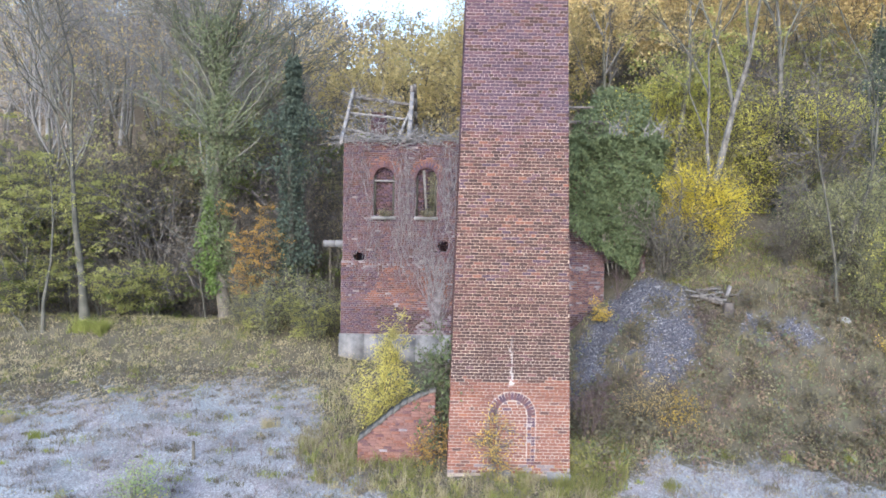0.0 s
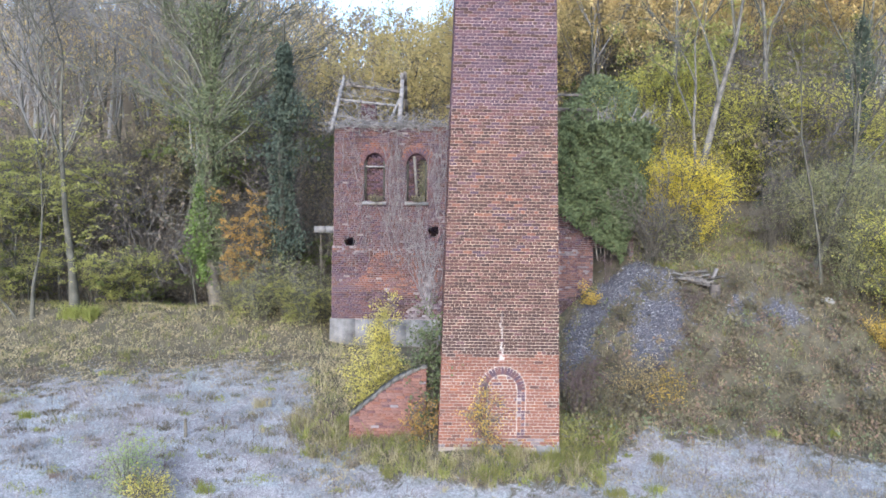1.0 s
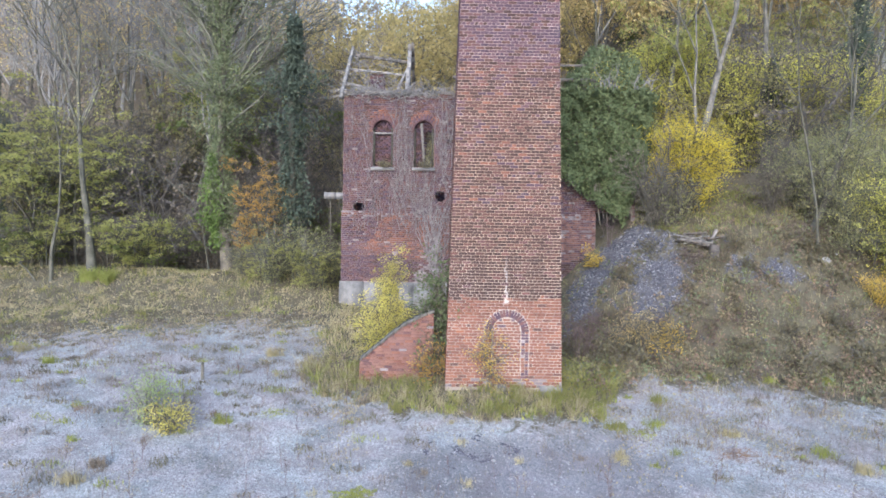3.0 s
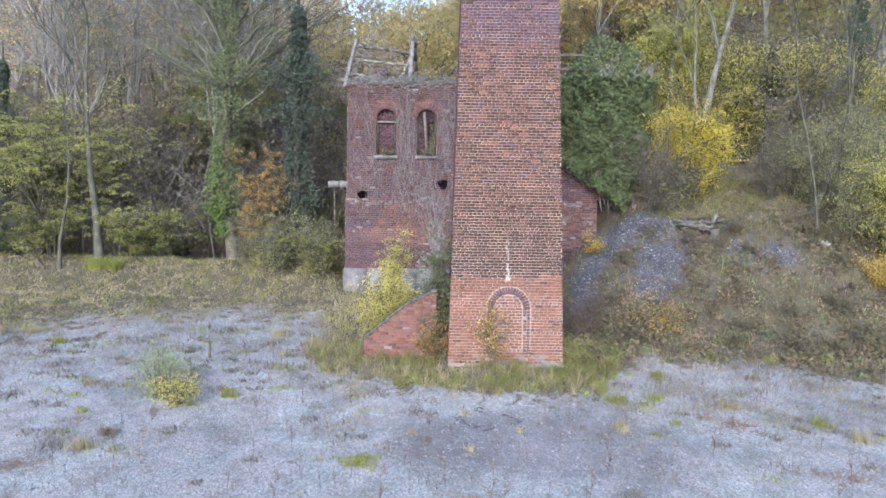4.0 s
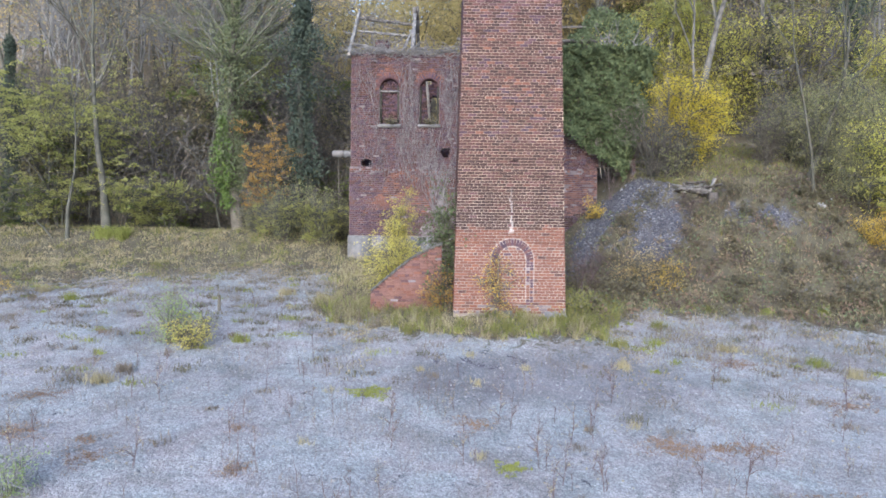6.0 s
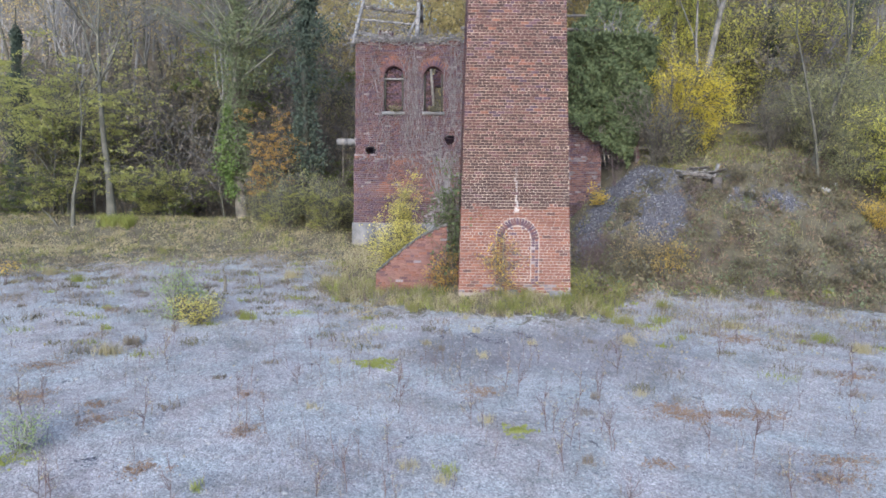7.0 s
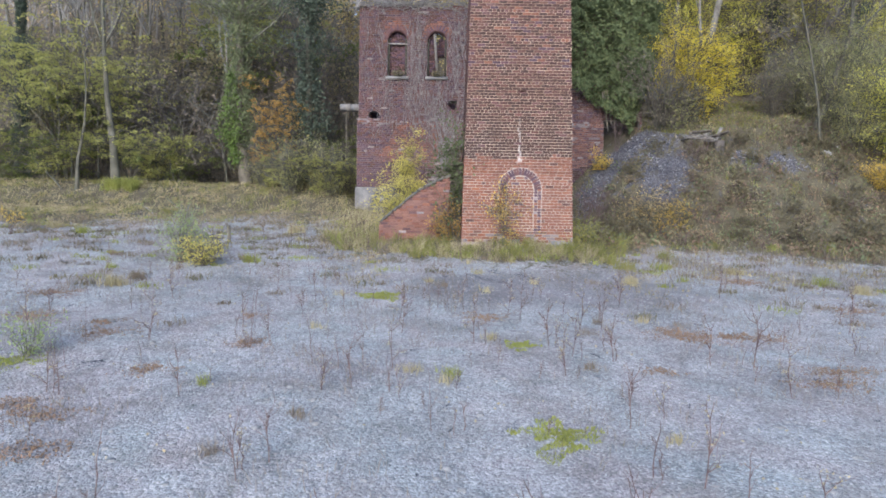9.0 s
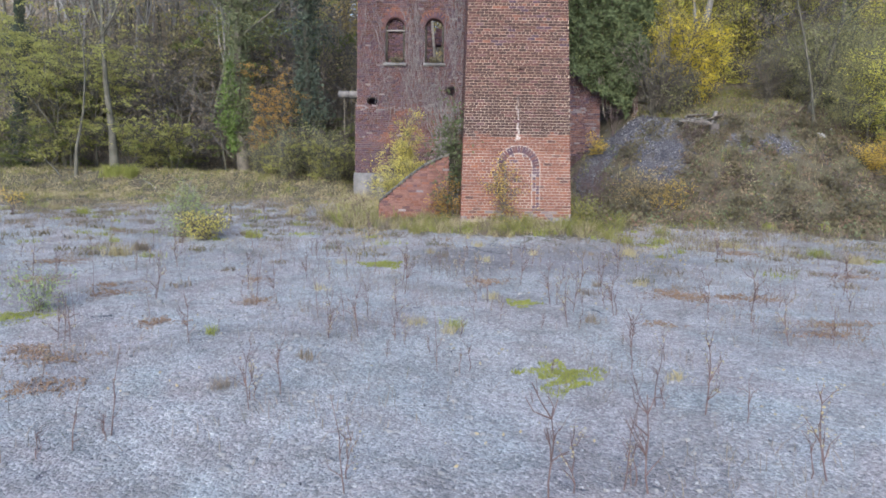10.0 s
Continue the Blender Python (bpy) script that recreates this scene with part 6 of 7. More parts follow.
# taller tussocks in clumps over the mound
g = Geo()
x, y = spots(34000, 4.2, 20, 18.2, 27.5, lambda x, y: clear_of_house(x, y) * np.clip(1 - slate_share(x, y) * 1.6, 0.0, 1) * (1 - gravel_share(x, y)) * tufts(x, y, 1.5) ** 3)
r = on_land(x, y)
m = rng.random(len(x)) * 0.5 + 0.5 * (0.5 + 0.5 * np.sin(x * 1.9 + 2 * np.sin(y * 1.3)) * np.sin(y * 2.3 + x))
k = m < 0.36
g.blades(r[k], 0.30, 0.013, 0.6, 0)
k = (m > 0.36) & (m < 0.56)
g.blades(r[k], 0.27, 0.015, 0.7, 1)
k = (m > 0.56) & (m < 0.72)
g.blades(r[k], 0.30, 0.012, 0.6, 2)
k = m > 0.72
g.leaves(r[k] + np.abs(rng.normal(0, 0.12, (int(k.sum()), 1))) * [0, 0, 1], 0.06, 0.0, 3, 0.7)
stuff("mound_tussocks", g, [LEAF["dry_stem"], LEAF["bramble"], LEAF["straw"], LEAF["ivy_olive"]], "clumped grass and bramble tussocks on the spoil mound", "undergrowth")

# loose stones and slate chips


def stones(geo, x, y, size, mats):
    """Irregular flat-topped stones, half sunk."""
    n = len(x)
    base = np.array([(-1, -1, -0.4), (1, -1, -0.4), (1, 1, -0.4), (-1, 1, -0.4), (-0.7, -0.8, 0.5), (0.8, -0.6, 0.4), (0.7, 0.8, 0.6), (-0.8, 0.6, 0.45)])
    v = base[None] + rng.normal(0, 0.2, (n, 8, 3))
    a0 = rng.uniform(0, 6.28, n)[:, None]
    v = np.stack([v[..., 0] * np.cos(a0) - v[..., 1] * np.sin(a0), v[..., 0] * np.sin(a0) + v[..., 1] * np.cos(a0), v[..., 2] * 0.7], -1)
    v = on_land(x, y)[:, None, :] + v * size[:, None, None]
    f = np.array([(0, 1, 5, 4), (1, 2, 6, 5), (2, 3, 7, 6), (3, 0, 4, 7), (4, 5, 6, 7)])
    for m in np.unique(mats):
        k = mats == m
        geo.put(v[k].reshape(-1, 3), (np.arange(k.sum())[:, None, None] * 8 + f[None]).reshape(-1, 4), int(m))


def chips(geo, x, y, size, mat):
    """Small sharp chips: low skewed pyramids."""
    n = len(x)
    a0 = rng.uniform(0, 6.28, (n, 1)) + np.arange(4)[None] * 1.571 + rng.normal(0, 0.25, (n, 4))
    r = size[:, None] * rng.uniform(0.6, 1.3, (n, 4))
    v = np.zeros((n, 5, 3))
    v[:, :4, 0], v[:, :4, 1], v[:, :4, 2] = r * np.cos(a0), r * np.sin(a0), -0.15 * size[:, None]
    v[:, 4] = np.stack([rng.normal(0, 0.35, n) * size, rng.normal(0, 0.35, n) * size, rng.uniform(0.35, 0.9, n) * size], 1)
    v += on_land(x, y)[:, None, :]
    f = np.array([(0, 1, 4, 4), (1, 2, 4, 4), (2, 3, 4, 4), (3, 0, 4, 4)])[:, :3]
    geo.put(v.reshape(-1, 3), (np.arange(n)[:, None, None] * 5 + f[None]).reshape(-1, 3), mat)


g = Geo()
x, y = spots(7500, -16, 16, -1, 25, gravel_share)
stones(g, x, y, np.minimum(rng.gamma(2.0, 0.009, len(x)) + 0.008, 0.05), (rng.random(len(x)) < 0.12).astype(int))
stuff("loose_stones", g, [CHIP, STONE], "loose grey slate chips and pale stones on the yard", "stones")
g = Geo()
x, y = spots(34000, -9, 10, 1.0, 14, lambda x, y: gravel_share(x, y) * (np.abs(x + 0.3) < 0.68 * y + 2.5) * smooth(15.5, 8, y))
chips(g, x, y, np.minimum(rng.gamma(2.2, 0.0048, len(x)) + 0.005, 0.03), 0)
x, y = spots(26000, -16, 14, 11, 26, gravel_share)
chips(g, x, y, np.minimum(rng.gamma(2.5, 0.007, len(x)) + 0.008, 0.04), 0)
stuff("gravel_chips", g, [CHIPS], "small sharp grey slate chips strewn over the yard", "stones")
g = Geo()
x, y = spots(27000, 4.4, 14.5, 20.5, 27.5, lambda x, y: np.clip(slate_share(x, y) * 1.3 - 0.38, 0, 1))
chips(g, x, y, np.minimum(rng.gamma(2.0, 0.016, len(x)) + 0.012, 0.08), 0)
stuff("slate_spoil", g, [SPOIL], "dark purple-grey slate spoil on the mound", "stones")

# ---- shrubs about the stack ----
make_bush("yellow_sapling", "narrow willow sapling with yellow autumn leaves", "bush", BARK_DARK, "sallow", -1.55, 21.0, "",
          height=3.6, width=0.75, stems=9, twigs=50, leaves=13000, leaf_size=0.05, low=0.05, sigma=0.06, radius=0.016, twig_reach=0.4, seed=81)
make_bush("yellowing_shrub", "low yellow-green sallow shrub before the ruin", "bush", BARK_DARK, "sallow", -1.72, 20.4, "",
          height=2.1, width=2.05, stems=16, twigs=26, leaves=10000, leaf_size=0.055, low=0.05, sigma=0.07, radius=0.014, seed=82)
make_bush("dark_shrub", "narrow dark evergreen shrub in the gap beside the stack", "bush", BARK_DARK, "ivy", 0.02, 18.6, "",
                  height=3.5, width=0.5, stems=6, twigs=22, leaves=2600, leaf_size=0.10, low=0.30, sigma=0.10, radius=0.035, seed=83)
make_bush("bramble_spray", "orange-leaved bramble spray in front of the buttress", "bush", BARK_DARK, "copper", -0.25, 18.0, "",
          height=1.5, width=0.9, stems=6, twigs=14, leaves=1000, leaf_size=0.06, low=0.1, sigma=0.10, radius=0.010, seed=84)
make_bush("sprig", "thin amber-leaved sprig before the bricked-up arch", "bush", BARK_DARK, "amber", 1.42, 17.22, "",
          height=2.2, width=0.45, stems=5, twigs=16, leaves=1400, leaf_size=0.042, low=0.42, sigma=0.08, radius=0.010, seed=85)
make_bush("mound_shrub", "small hawthorn shrub with yellow leaves at the mound's foot", "bush", BARK_DARK, "amber", 7.35, 20.5, "shrubs at the mound's foot",
          height=1.5, width=1.2, stems=11, twigs=16, leaves=1200, leaf_size=0.05, low=0.35, sigma=0.14, radius=0.014, seed=86)
again(make_bush("mound_shrub", "small half-bare shrub with pale yellow leaves", "bush", BARK_DARK, "gold", 6.6, 20.7, "shrubs at the mound's foot",
                height=1.9, width=1.2, stems=11, twigs=16, leaves=1100, leaf_size=0.05, low=0.35, sigma=0.14, radius=0.014, seed=87), 6.15, 21.1, 120, 0.65)
make_bush("orange_bush", "orange-yellow leaved bush on the mound's shoulder", "bush", BARK_DARK, "amber", 15.5, 21.8, "",
          height=1.5, width=1.9, stems=12, twigs=18, leaves=5200, leaf_size=0.05, low=0.15, sigma=0.09, twig_reach=0.8, radius=0.014, seed=88)
make_bush("yellow_sprig", "thin brown-stemmed sprig with a yellow-orange leafy top in the gravel", "bush", STEM_RED, "amber", -13.71, 18.74, "",
          height=1.0, width=0.5, stems=6, twigs=8, leaves=260, leaf_size=0.05, low=0.7, sigma=0.07, radius=0.008, twig_reach=0.6, seed=96)
make_bush("orange_sprig", "low orange-leaved bush at the foot of the ruin", "bush", BARK_DARK, "amber", 6.2, 25.7, "",
          height=0.8, width=1.3, stems=8, twigs=10, leaves=900, leaf_size=0.06, low=0.1, sigma=0.10, radius=0.012, seed=89)
stems_r = make_bush("dead_shrub", "thin dark leafless stems beside the stack", "bush", STEM_RED, "", 4.4, 19.6, "dead stems beside the stack", twig_bark=STEM_RED,
                    height=2.4, width=1.4, stems=10, twigs=4, leaves=0, low=0.5, radius=0.014, twig_reach=0.7, seed=90)
again(stems_r, 4.9, 20.6, 80, 0.9)
again(stems_r, -2.9, 18.3, 200, 0.5)
again(stems_r, 6.9, 26.1, 30, 0.7)
make_bush("green_clump", "fresh green fern clump beside the stack", "fern", BARK_DARK, "grass", 3.85, 17.9, "",
          height=0.9, width=1.1, stems=22, twigs=10, leaves=3000, leaf_size=0.06, low=0.0, sigma=0.10, radius=0.008, seed=91)
make_bush("yard_bush", "green and yellow buddleia growing in the gravel", "bush", BARK_DARK, "feather", -7.15, 15.5, "", twig_bark=TWIG,
          height=1.55, width=1.5, stems=22, twigs=5, leaves=2100, leaf_size=0.05, low=0.1, sigma=0.12, radius=0.012, seed=92)
make_bush("yard_bush", "low yellow-leaved sallow growing in the gravel", "bush", BARK_DARK, "sallow", -6.45, 15.0, "",
          height=0.9, width=1.1, stems=12, twigs=16, leaves=1500, leaf_size=0.048, low=0.2, sigma=0.10, radius=0.008, seed=93)
make_bush("yard_bush", "small green and yellow sallow in the gravel", "bush", BARK_DARK, "feather", -6.75, 8.3, "", twig_bark=TWIG,
          height=0.85, width=1.1, stems=11, twigs=5, leaves=620, leaf_size=0.045, low=0.1, sigma=0.10, radius=0.007, seed=94)

# knee-high dead scrub all over the mound
scrub = [make_bush("mound_scrub", lab, "bush", BARK_DARK, leaf, 9.5, 21.2, "dead scrub on the mound", twig_bark=bark,
                   height=0.75, width=1.2, stems=7, twigs=5, leaves=n, leaf_size=0.075, low=0.1, sigma=0.10, radius=0.007, seed=s)
         for lab, leaf, bark, n, s in (("knee-high brown dead scrub on the spoil mound", "dry_stem", STEM_RED, 110, 101), ("low grey-green bramble on the spoil mound", "bramble", TWIG_DARK, 260, 102),
                                       ("low brown bramble with fading leaves", "olive_brown", STEM_RED, 150, 103), ("pale dry grass and bramble tussock", "straw", STEM_RED, 130, 105))]
rng = np.random.default_rng(104)
k = 0
while k < 120:
    x, y = rng.uniform(4.2, 17), rng.uniform(19.2, 25.2)
    if slate_share(x, y) > 0.55 * rng.random() + 0.2 or (y > 24.3 and rng.random() < 0.8):
        continue
    m = Matrix.Translation(at(x, y)) @ Matrix.Rotation(rng.uniform(0, 6.28), 4, "Z") @ Matrix.Scale(rng.uniform(0.6, 1.25), 4)
    if k < 4:
        scrub[k].matrix_world = m
    else:
        copy_thing(scrub[int(rng.choice(4, p=[0.30, 0.35, 0.27, 0.08]))], m)
    k += 1

# ---- dead weeds standing in the yard ----
def weed_mesh(height, arms, bend, seed, seeds=0):
    global rng
    rng = np.random.default_rng(seed)
    g = Geo()
    t = np.linspace(0, 1, 6)
    pts = np.stack([bend * height * t ** 2 + rng.normal(0, 0.012, 6), rng.normal(0, 0.015, 6), height * t - 0.03], 1)
    g.tube(pts, np.linspace(0.009, 0.004, 6), 5)
    for k in range(arms):
        i = int(rng.integers(1, 5))
        d = rng.normal(0, 0.5, 3) + [0, 0, 1.1]
        d *= height * rng.uniform(0.2, 0.42) / np.linalg.norm(d)
        g.tube([pts[i], pts[i] + d * 0.5 + rng.normal(0, 0.02, 3), pts[i] + d], [0.007, 0.005, 0.0035], 4)
        for _ in range(2):
            e = d * 0.4 + rng.normal(0, 0.06, 3)
            g.sticks([pts[i] + d * 0.7], [pts[i] + d * 0.7 + e], 0.003, 0.002)
        if seeds:
            c = pts[i] + d * rng.uniform(0.45, 1.25, (seeds, 1)) + rng.normal(0, 0.025, (seeds, 3))
            g.leaves(c, 0.03, 0.3, 1, 0.7)
    return g.mesh("weed")


weeds = []
for k, (h, arms, bend) in enumerate(((0.7, 3, 0.1), (0.95, 7, -0.1), (0.5, 2, 0.25), (0.85, 9, 0.05), (0.6, 5, -0.2), (1.1, 2, 0.15), (0.45, 6, 0.0))):
    w = part("dead_weed", weed_mesh(h, arms, bend, 200 + k, 9 if k in (1, 4) else 0), [WEED, LEAF["straw"]], None)
    tagged(w, "bare reddish-brown dead weed stem standing in the gravel", "weed", "dead weeds in the yard")
    weeds.append(w)
SPOTS = [(2.02, 5.15), (2.5, 4.91), (2.93, 3.59), (1.36, 3.32), (0.74, 3.29), (-1.19, 3.23), (-3.6, 4.11), (-3.81, 3.92), (-5.6, 7.03), (-5.22, 9.1), (-2.19, 5.22), (-2.43, 5.04),
         (-3.47, 9.0), (-3.31, 13.58), (-2.74, 13.35), (0.25, 9.48), (1.94, 8.65), (2.45, 8.65), (1.63, 9.24), (-0.17, 11.52), (-0.71, 12.23), (7.04, 14.54), (8.38, 12.03), (5.41, 7.57), (4.79, 8.77), (-1.97, 7.16), (1.18, 3.36)]
rng = np.random.default_rng(77)
SPOTS += [(x + rng.normal(0, 0.13), y + rng.normal(0, 0.13)) for x, y in SPOTS]
for x, y in zip(rng.normal(0.0, 7.5, 330), rng.uniform(5.5, 18.8, 330)):
    if gravel_share(x, y) > 0.8 and rng.random() < 0.75:
        SPOTS.append((x, y))
for k, (x, y) in enumerate(SPOTS):
    m = Matrix.Translation(at(x, y)) @ Matrix.Rotation(rng.uniform(0, 6.28), 4, "Z") @ Matrix.Scale(rng.uniform(0.65, 1.1) * (1.0 if k < 54 else 0.85), 4)
    if k < len(weeds):
        weeds[k].matrix_world = m
    else:
        copy_thing(weeds[k % len(weeds)], m)

# moss cushions, rust-brown leaf drifts and small tufts on the gravel


def patch(name, label, category, leaf, x, y, rx, ry, n, size, tall, group):
    t = rng.random(n) ** 0.62
    a0 = rng.uniform(0, 6.28, n)
    edge = 0.72 + 0.22 * np.sin(a0 * 3 + x) + 0.18 * np.sin(a0 * 5 + y) + 0.14 * np.sin(a0 * 11 + 3 * x)
    px, py = x + rx * t * edge * np.cos(a0), y + ry * t * edge * np.sin(a0)
    g = Geo()
    broken = np.sin(px * 9 + 2 * np.sin(py * 7)) * np.sin(py * 11 + 1.5 * np.sin(px * 8)) > -1.1 + 1.0 * t + 0.3 * rng.normal(0, 0.6, n)
    px, py = px[broken], py[broken]
    n = len(px)
    root = on_land(px, py) - np.array(at(x, y))
    if tall:
        g.blades(root, tall, size, 0.6)
    else:
        g.leaves(root + [0, 0, 0.015] + rng.normal(0, 0.01, (n, 3)), size, 0.0)
    ob = part(name, g.mesh(name), LEAF[leaf], None, "", "stuff")
    ob.location = at(x, y)
    tagged(ob, label, category, group)


for x, y, rx, ry, n in ((1.18, 6.04, 0.55, 0.65, 2300), (1.04, 9.3, 0.36, 0.32, 1100), (-1.67, 12.5, 0.6, 0.45, 1700), (0.6, 6.2, 0.1, 0.1, 80), (-6.9, 8.0, 0.7, 0.4, 700), (-4.2, 16.3, 0.6, 0.4, 300), (-9.5, 16.5, 0.5, 0.3, 300), (5.2, 15.6, 0.5, 0.4, 400), (-13.2, 21, 0.6, 0.4, 300)):
    patch("moss_cushion", "bright yellow-green moss cushion on the gravel", "moss", "moss", x, y, rx, ry, n, 0.016, 0.035, "moss on the gravel")
for x, y, rx, ry in ((4.23, 10.1, 0.7, 0.45), (5.6, 8, 0.7, 0.3), (-6.15, 9.44, 0.6, 0.4), (0.48, 11.06, 0.5, 0.4), (-3.56, 9.16, 0.4, 0.3), (-5.3, 6.3, 0.5, 0.35), (5.6, 10.3, 0.6, 0.3), (8.5, 12.2, 0.7, 0.4), (7.2, 14.6, 0.7, 0.4), (-8.5, 12, 0.7, 0.4), (3.99, 10.36, 0.55, 0.4), (5.01, 10.26, 0.4, 0.25), (6.09, 8.56, 0.7, 0.3), (-6.46, 10.12, 0.35, 0.25), (-4.74, 7.88, 0.4, 0.3), (-5.83, 6.6, 0.5, 0.35), (-4.91, 5.34, 0.5, 0.4), (-7.97, 10.47, 0.6, 0.4), (3.12, 8.31, 0.3, 0.2), (-3.91, 10.61, 0.3, 0.25)):
    patch("leaf_drift", "rust-brown dead leaves caught on the gravel", "leaves", "rust", x, y, rx * 1.35, ry * 1.3, int(160 + 2200 * rx * ry), 0.034, 0.0, "leaf drifts on the gravel")
rng = np.random.default_rng(78)
for k in range(46):
    x, y = rng.normal(0, 7), rng.uniform(4.5, 20)
    if gravel_share(x, y) > 0.6:
        patch("weed_tuft", "small tuft of dry grass in the gravel", "grass", ["straw", "moss", "straw", "dry_stem", "straw", "rust", "brown"][k % 7], x, y, 0.24, 0.2, 80, 0.009, 0.13, "tufts in the gravel")

for x, y, rx, ry in ((-14.73, 27.34, 0.6, 0.35), (-13.9, 27.2, 0.35, 0.3)):
    patch("grass_tussock", "bright green grass tussock on the bank", "grass", "moss", x, y, rx, ry, 800, 0.02, 0.44, "grass tussocks on the bank")
for x, y, leaf in ((4.56, 15.73, "grass"), (6.17, 17.54, "grass"), (5.62, 16.06, "moss"), (4.26, 14.29, "straw"), (7.38, 15.57, "straw"), (8.40, 19.27, "grass"), (10.19, 19.28, "moss"), (11.41, 19.56, "grass"), (11.99, 19.30, "moss"), (4.03, 17.04, "grass"), (9.28, 14.77, "moss"), (9.80, 14.02, "straw"), (-11.84, 19.39, "moss"), (-13.32, 20.40, "straw"), (-5.35, 15.67, "moss"), (-7.55, 12.64, "straw"), (-7.29, 13.31, "dry_stem"), (-3.61, 19.34, "straw"), (-5.29, 20.49, "straw")):
    patch("grass_tussock", "ragged tussock of grass and weeds at the yard's edge", "grass", leaf, x, y, rng.uniform(0.3, 0.5), rng.uniform(0.22, 0.35), 260, 0.011, rng.uniform(0.16, 0.28), "tussocks about the yard")
g = Geo()
x, y = spots(60000, -22, -1.8, 13, 27, lambda x, y: gravel_share(x, y) * (1 - gravel_share(x, y + 3.4)) * (0.25 + 0.75 * tufts(x, y, 0.5)) * smooth(0.0, 1.0, (1 - gravel_share(x, y + 1.7)) + 0.35))
r = on_land(x, y)
m = rng.random(len(x))
k = m < 0.62
g.leaves(r[k] + [0, 0, 0.02], 0.065, 0.0, 0, 0.7, 0.4)
k = (m > 0.62) & (m < 0.82)
g.blades(r[k], 0.12, 0.014, 0.9, 1)
k = m > 0.82
g.blades(r[k], 0.13, 0.012, 0.8, 2)
x, y = spots(42000, 3.6, 18, 11.5, 20.5, lambda x, y: smooth(11.0, 18.5, y) * gravel_share(x, y) * tufts(x, y, 0.55) * tufts(x + 3, y, 0.21))
r = on_land(x, y)
m = rng.random(len(x))
k = m < 0.42
g.blades(r[k], 0.15, 0.012, 0.8, 2)
k = (m > 0.42) & (m < 0.80)
g.leaves(r[k] + [0, 0, 0.02], 0.055, 0.0, 0, 0.7, 0.4)
k = (m > 0.80) & (m < 0.92)
g.blades(r[k], 0.10, 0.014, 0.9, 3)
k = m > 0.92
g.blades(r[k], 0.14, 0.012, 0.9, 1)
stuff("edge_litter", g, [LEAF["litter"], LEAF["straw"], LEAF["dry_stem"], LEAF["grass"]], "fallen leaves and dry stems straying onto the gravel's edge", "litter")

# flat mats of dead weed and moss on the far gravel, thinning out towards the open yard
g = Geo()
cx, cy = spots(1500, -17, 15, 8, 26, lambda x, y: (gravel_share(x, y) > 0.35) * (0.05 + 0.95 * smooth(11, 20, y)) * (x < 0) + (gravel_share(x, y) > 0.35) * 0.35 * (x > 3) * smooth(9, 16, y))
per = 46
size = rng.uniform(0.10, 0.34, len(cx))
kind_of = rng.choice(4, len(cx), p=[0.36, 0.22, 0.24, 0.18])
j = np.repeat(np.arange(len(cx)), per)
x, y = cx[j] + rng.normal(0, 0.75, len(j)) * size[j], cy[j] + rng.normal(0, 0.45, len(j)) * size[j]
for mat in range(4):
    k = kind_of[j] == mat
    g.blades(on_land(x[k], y[k]), 0.05 + 0.22 * size[j][k], 0.017, 0.9, mat)
stuff("gravel_weeds", g, [LEAF["dry_stem"], LEAF["bramble"], LEAF["brown"], LEAF["moss"]], "flat dead weeds and moss on the gravel", "weeds")

# wiry brown weed haze between the stems, too fine to count
g = Geo()
n = 44000
x, y = rng.uniform(-17, 15, n), 25 - 22 * rng.random(n) ** 1.25
clump = np.sin(x * 1.3 + 2 * np.sin(y * 0.6)) * np.sin(y * 1.1 + x * 0.4) + rng.normal(0, 0.3, n) + 0.6 * smooth(14, 20, y)
k = (gravel_share(x, y) > 0.5) & (clump > 0.40)
g.blades(on_land(x[k], y[k]), 0.17, 0.008, 0.7, 0)
k = (gravel_share(x, y) > 0.5) & (clump < -0.45) & (rng.random(n) < 0.12 + 0.88 * smooth(12, 17, y))
g.leaves(on_land(x[k], y[k]) + [0, 0, 0.02], 0.045, 0.0, 1)
stuff("yard_litter", g, [LEAF["dry_stem"], LEAF["litter"]], "thin dead stems and scattered leaves over the gravel", "litter")

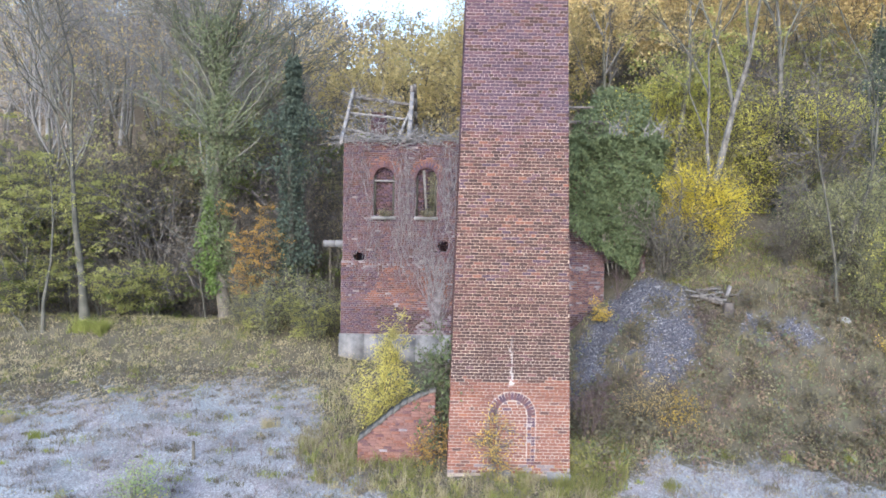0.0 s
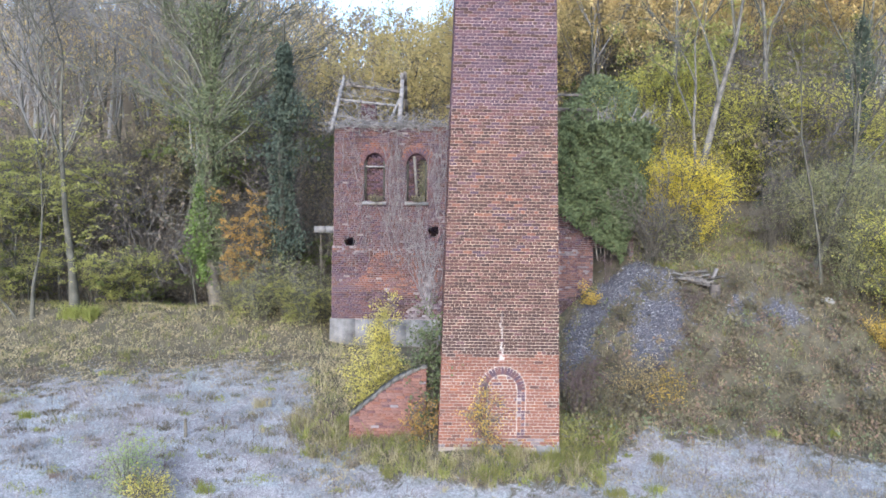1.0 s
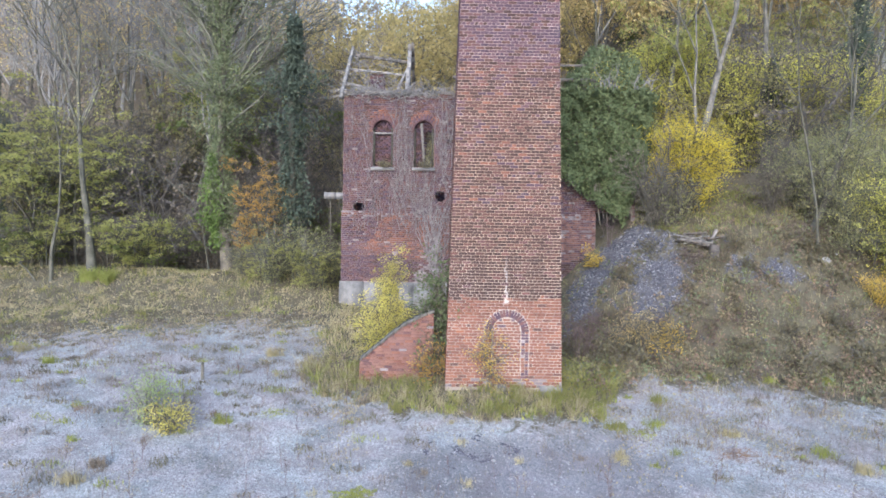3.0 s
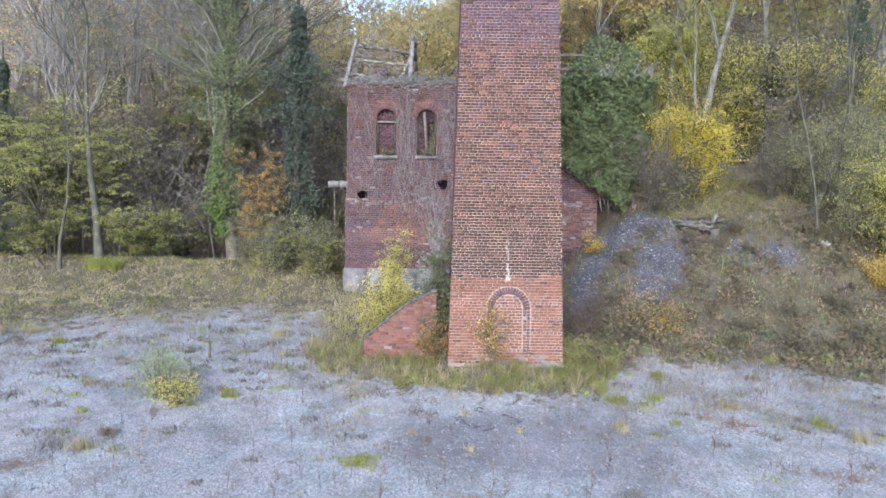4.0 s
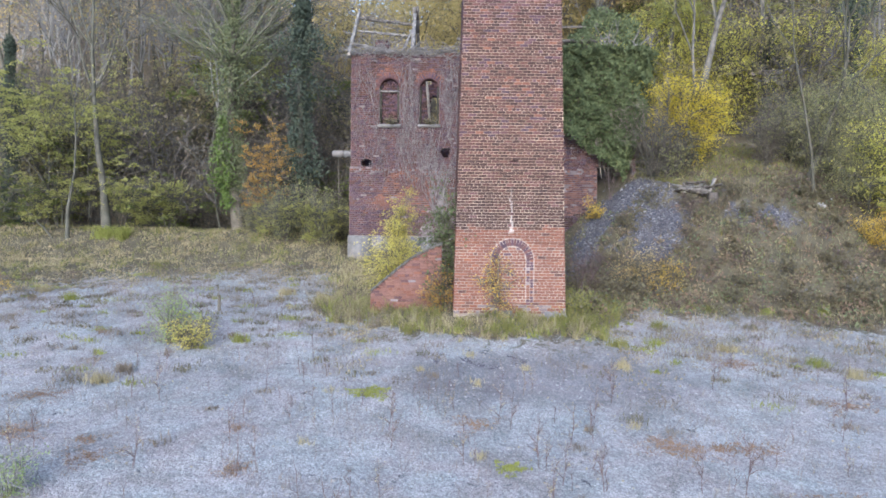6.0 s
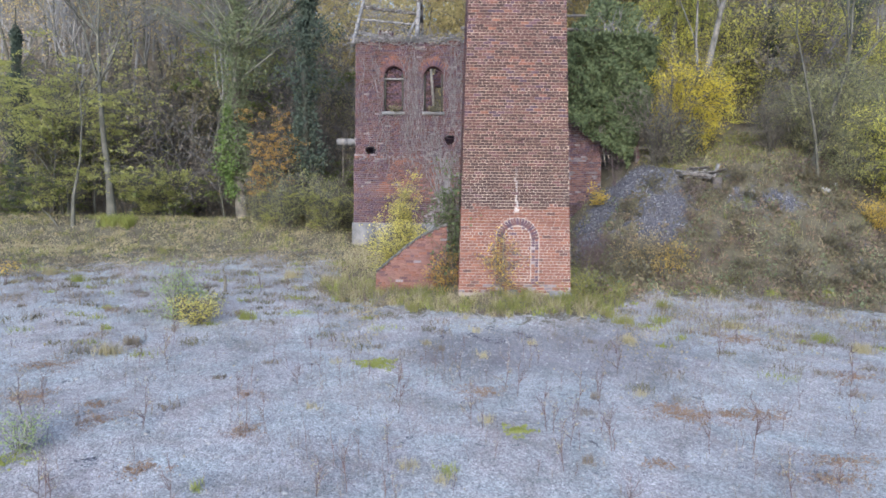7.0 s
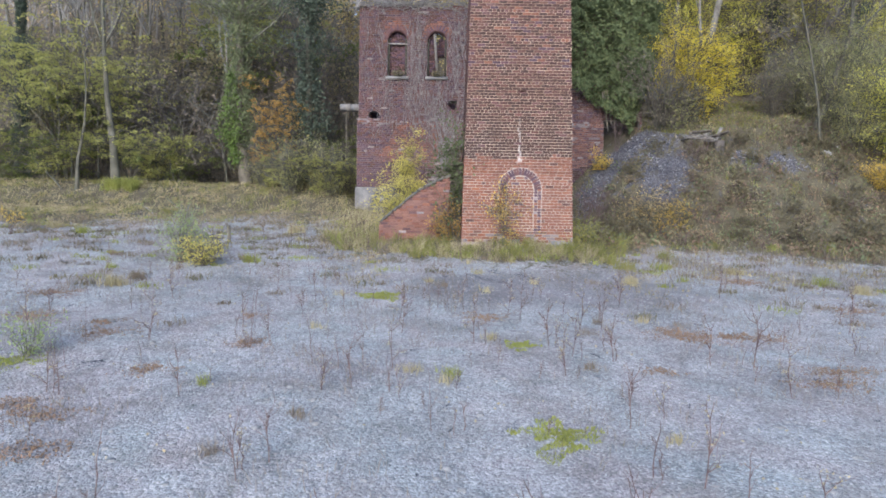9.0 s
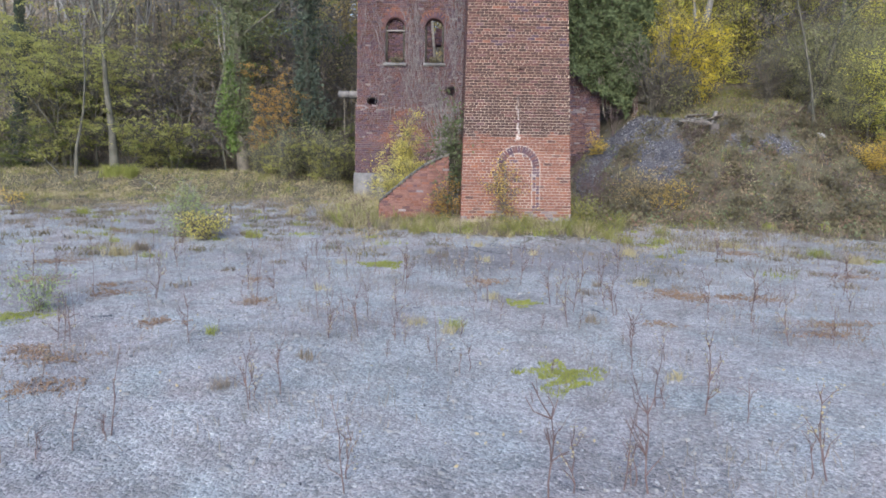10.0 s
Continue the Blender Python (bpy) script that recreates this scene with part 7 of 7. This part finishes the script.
# ---- debris on the mound ----
pile = thing("plank_pile", "collapsed pile of bleached boards on the mound", "planks", at(9.85, 24.4, -0.2))
rng = np.random.default_rng(95)
for k in range(18):
    g = Geo()
    l = rng.uniform(0.7, 1.5)
    for a0 in np.linspace(0, l, 5)[:-1]:
        g.box((a0, -0.07, -0.015), (a0 + l / 4, 0.07, 0.015), 0, True, 0.006)
    ob = part("plank", g.mesh("plank"), TIMBER if k % 3 == 1 else TIMBER_DARK, pile)
    ob.matrix_local = pose(rng.uniform(-0.95, 0.1), rng.uniform(-0.3, 0.35), 0.14 + 0.024 * k, rng.uniform(-40, 60), rng.normal(0, 10), rng.normal(0, 24))
g = Geo()
g.box((0, 0, 0), (0.09, 0.09, 0.75), 0, True, 0.01)
post = part("stake", g.mesh("stake"), TIMBER, pile)
post.matrix_local = pose(0.30, -0.25, 0.05, 0, 22, 0)
g = Geo()
for a0 in np.linspace(0, 6.283, 13)[:-1]:
    a1 = a0 + 6.283 / 12
    g.put([(0.2 * math.cos(a0), 0.2 * math.sin(a0), 0), (0.2 * math.cos(a1), 0.2 * math.sin(a1), 0), (0.19 * math.cos(a1), 0.19 * math.sin(a1), 0.55), (0.19 * math.cos(a0), 0.19 * math.sin(a0), 0.55)], [(0, 1, 2, 3)])
    g.put([(0.19 * math.cos(a0), 0.19 * math.sin(a0), 0.55), (0.19 * math.cos(a1), 0.19 * math.sin(a1), 0.55), (0.1 * math.cos(a1), 0.1 * math.sin(a1), 0.5), (0.1 * math.cos(a0), 0.1 * math.sin(a0), 0.5)], [(0, 1, 2, 3)])
drum = part("stone_block", g.mesh("stone_block"), RUST, None)
drum.location = at(10.25, 23.8, -0.08)
tagged(drum, "small weathered grey drum half sunk in the mound", "drum")
for k, (x, y, s) in enumerate(((14.08, 23.25, 0.22), (14.6, 23.5, 0.13))):
    bm = bmesh.new()
    bmesh.ops.create_icosphere(bm, subdivisions=2, radius=s)
    for v in bm.verts:
        v.co *= 1 + 0.35 * noise.noise(v.co * 5 + Vector((k * 3.1, 0, 0)))
        v.co.z *= 0.6
    ob = part("boulder", bm, STONE, None)
    ob.location = at(x, y, s * 0.15)
    tagged(ob, "pale angular stone lying in the grass", "stone", "loose boulders")
# a charred stub post in the yard
g = Geo()
g.tube([(0, 0, -0.1), (0.01, 0, 0.25), (0.0, 0.01, 0.5)], [0.05, 0.048, 0.04], 8)
ob = part("stub_post", g.mesh("stub_post"), BARK_DARK, None)
ob.location = at(-6.85, 18.4)
tagged(ob, "short dark rotten post standing in the gravel", "post")
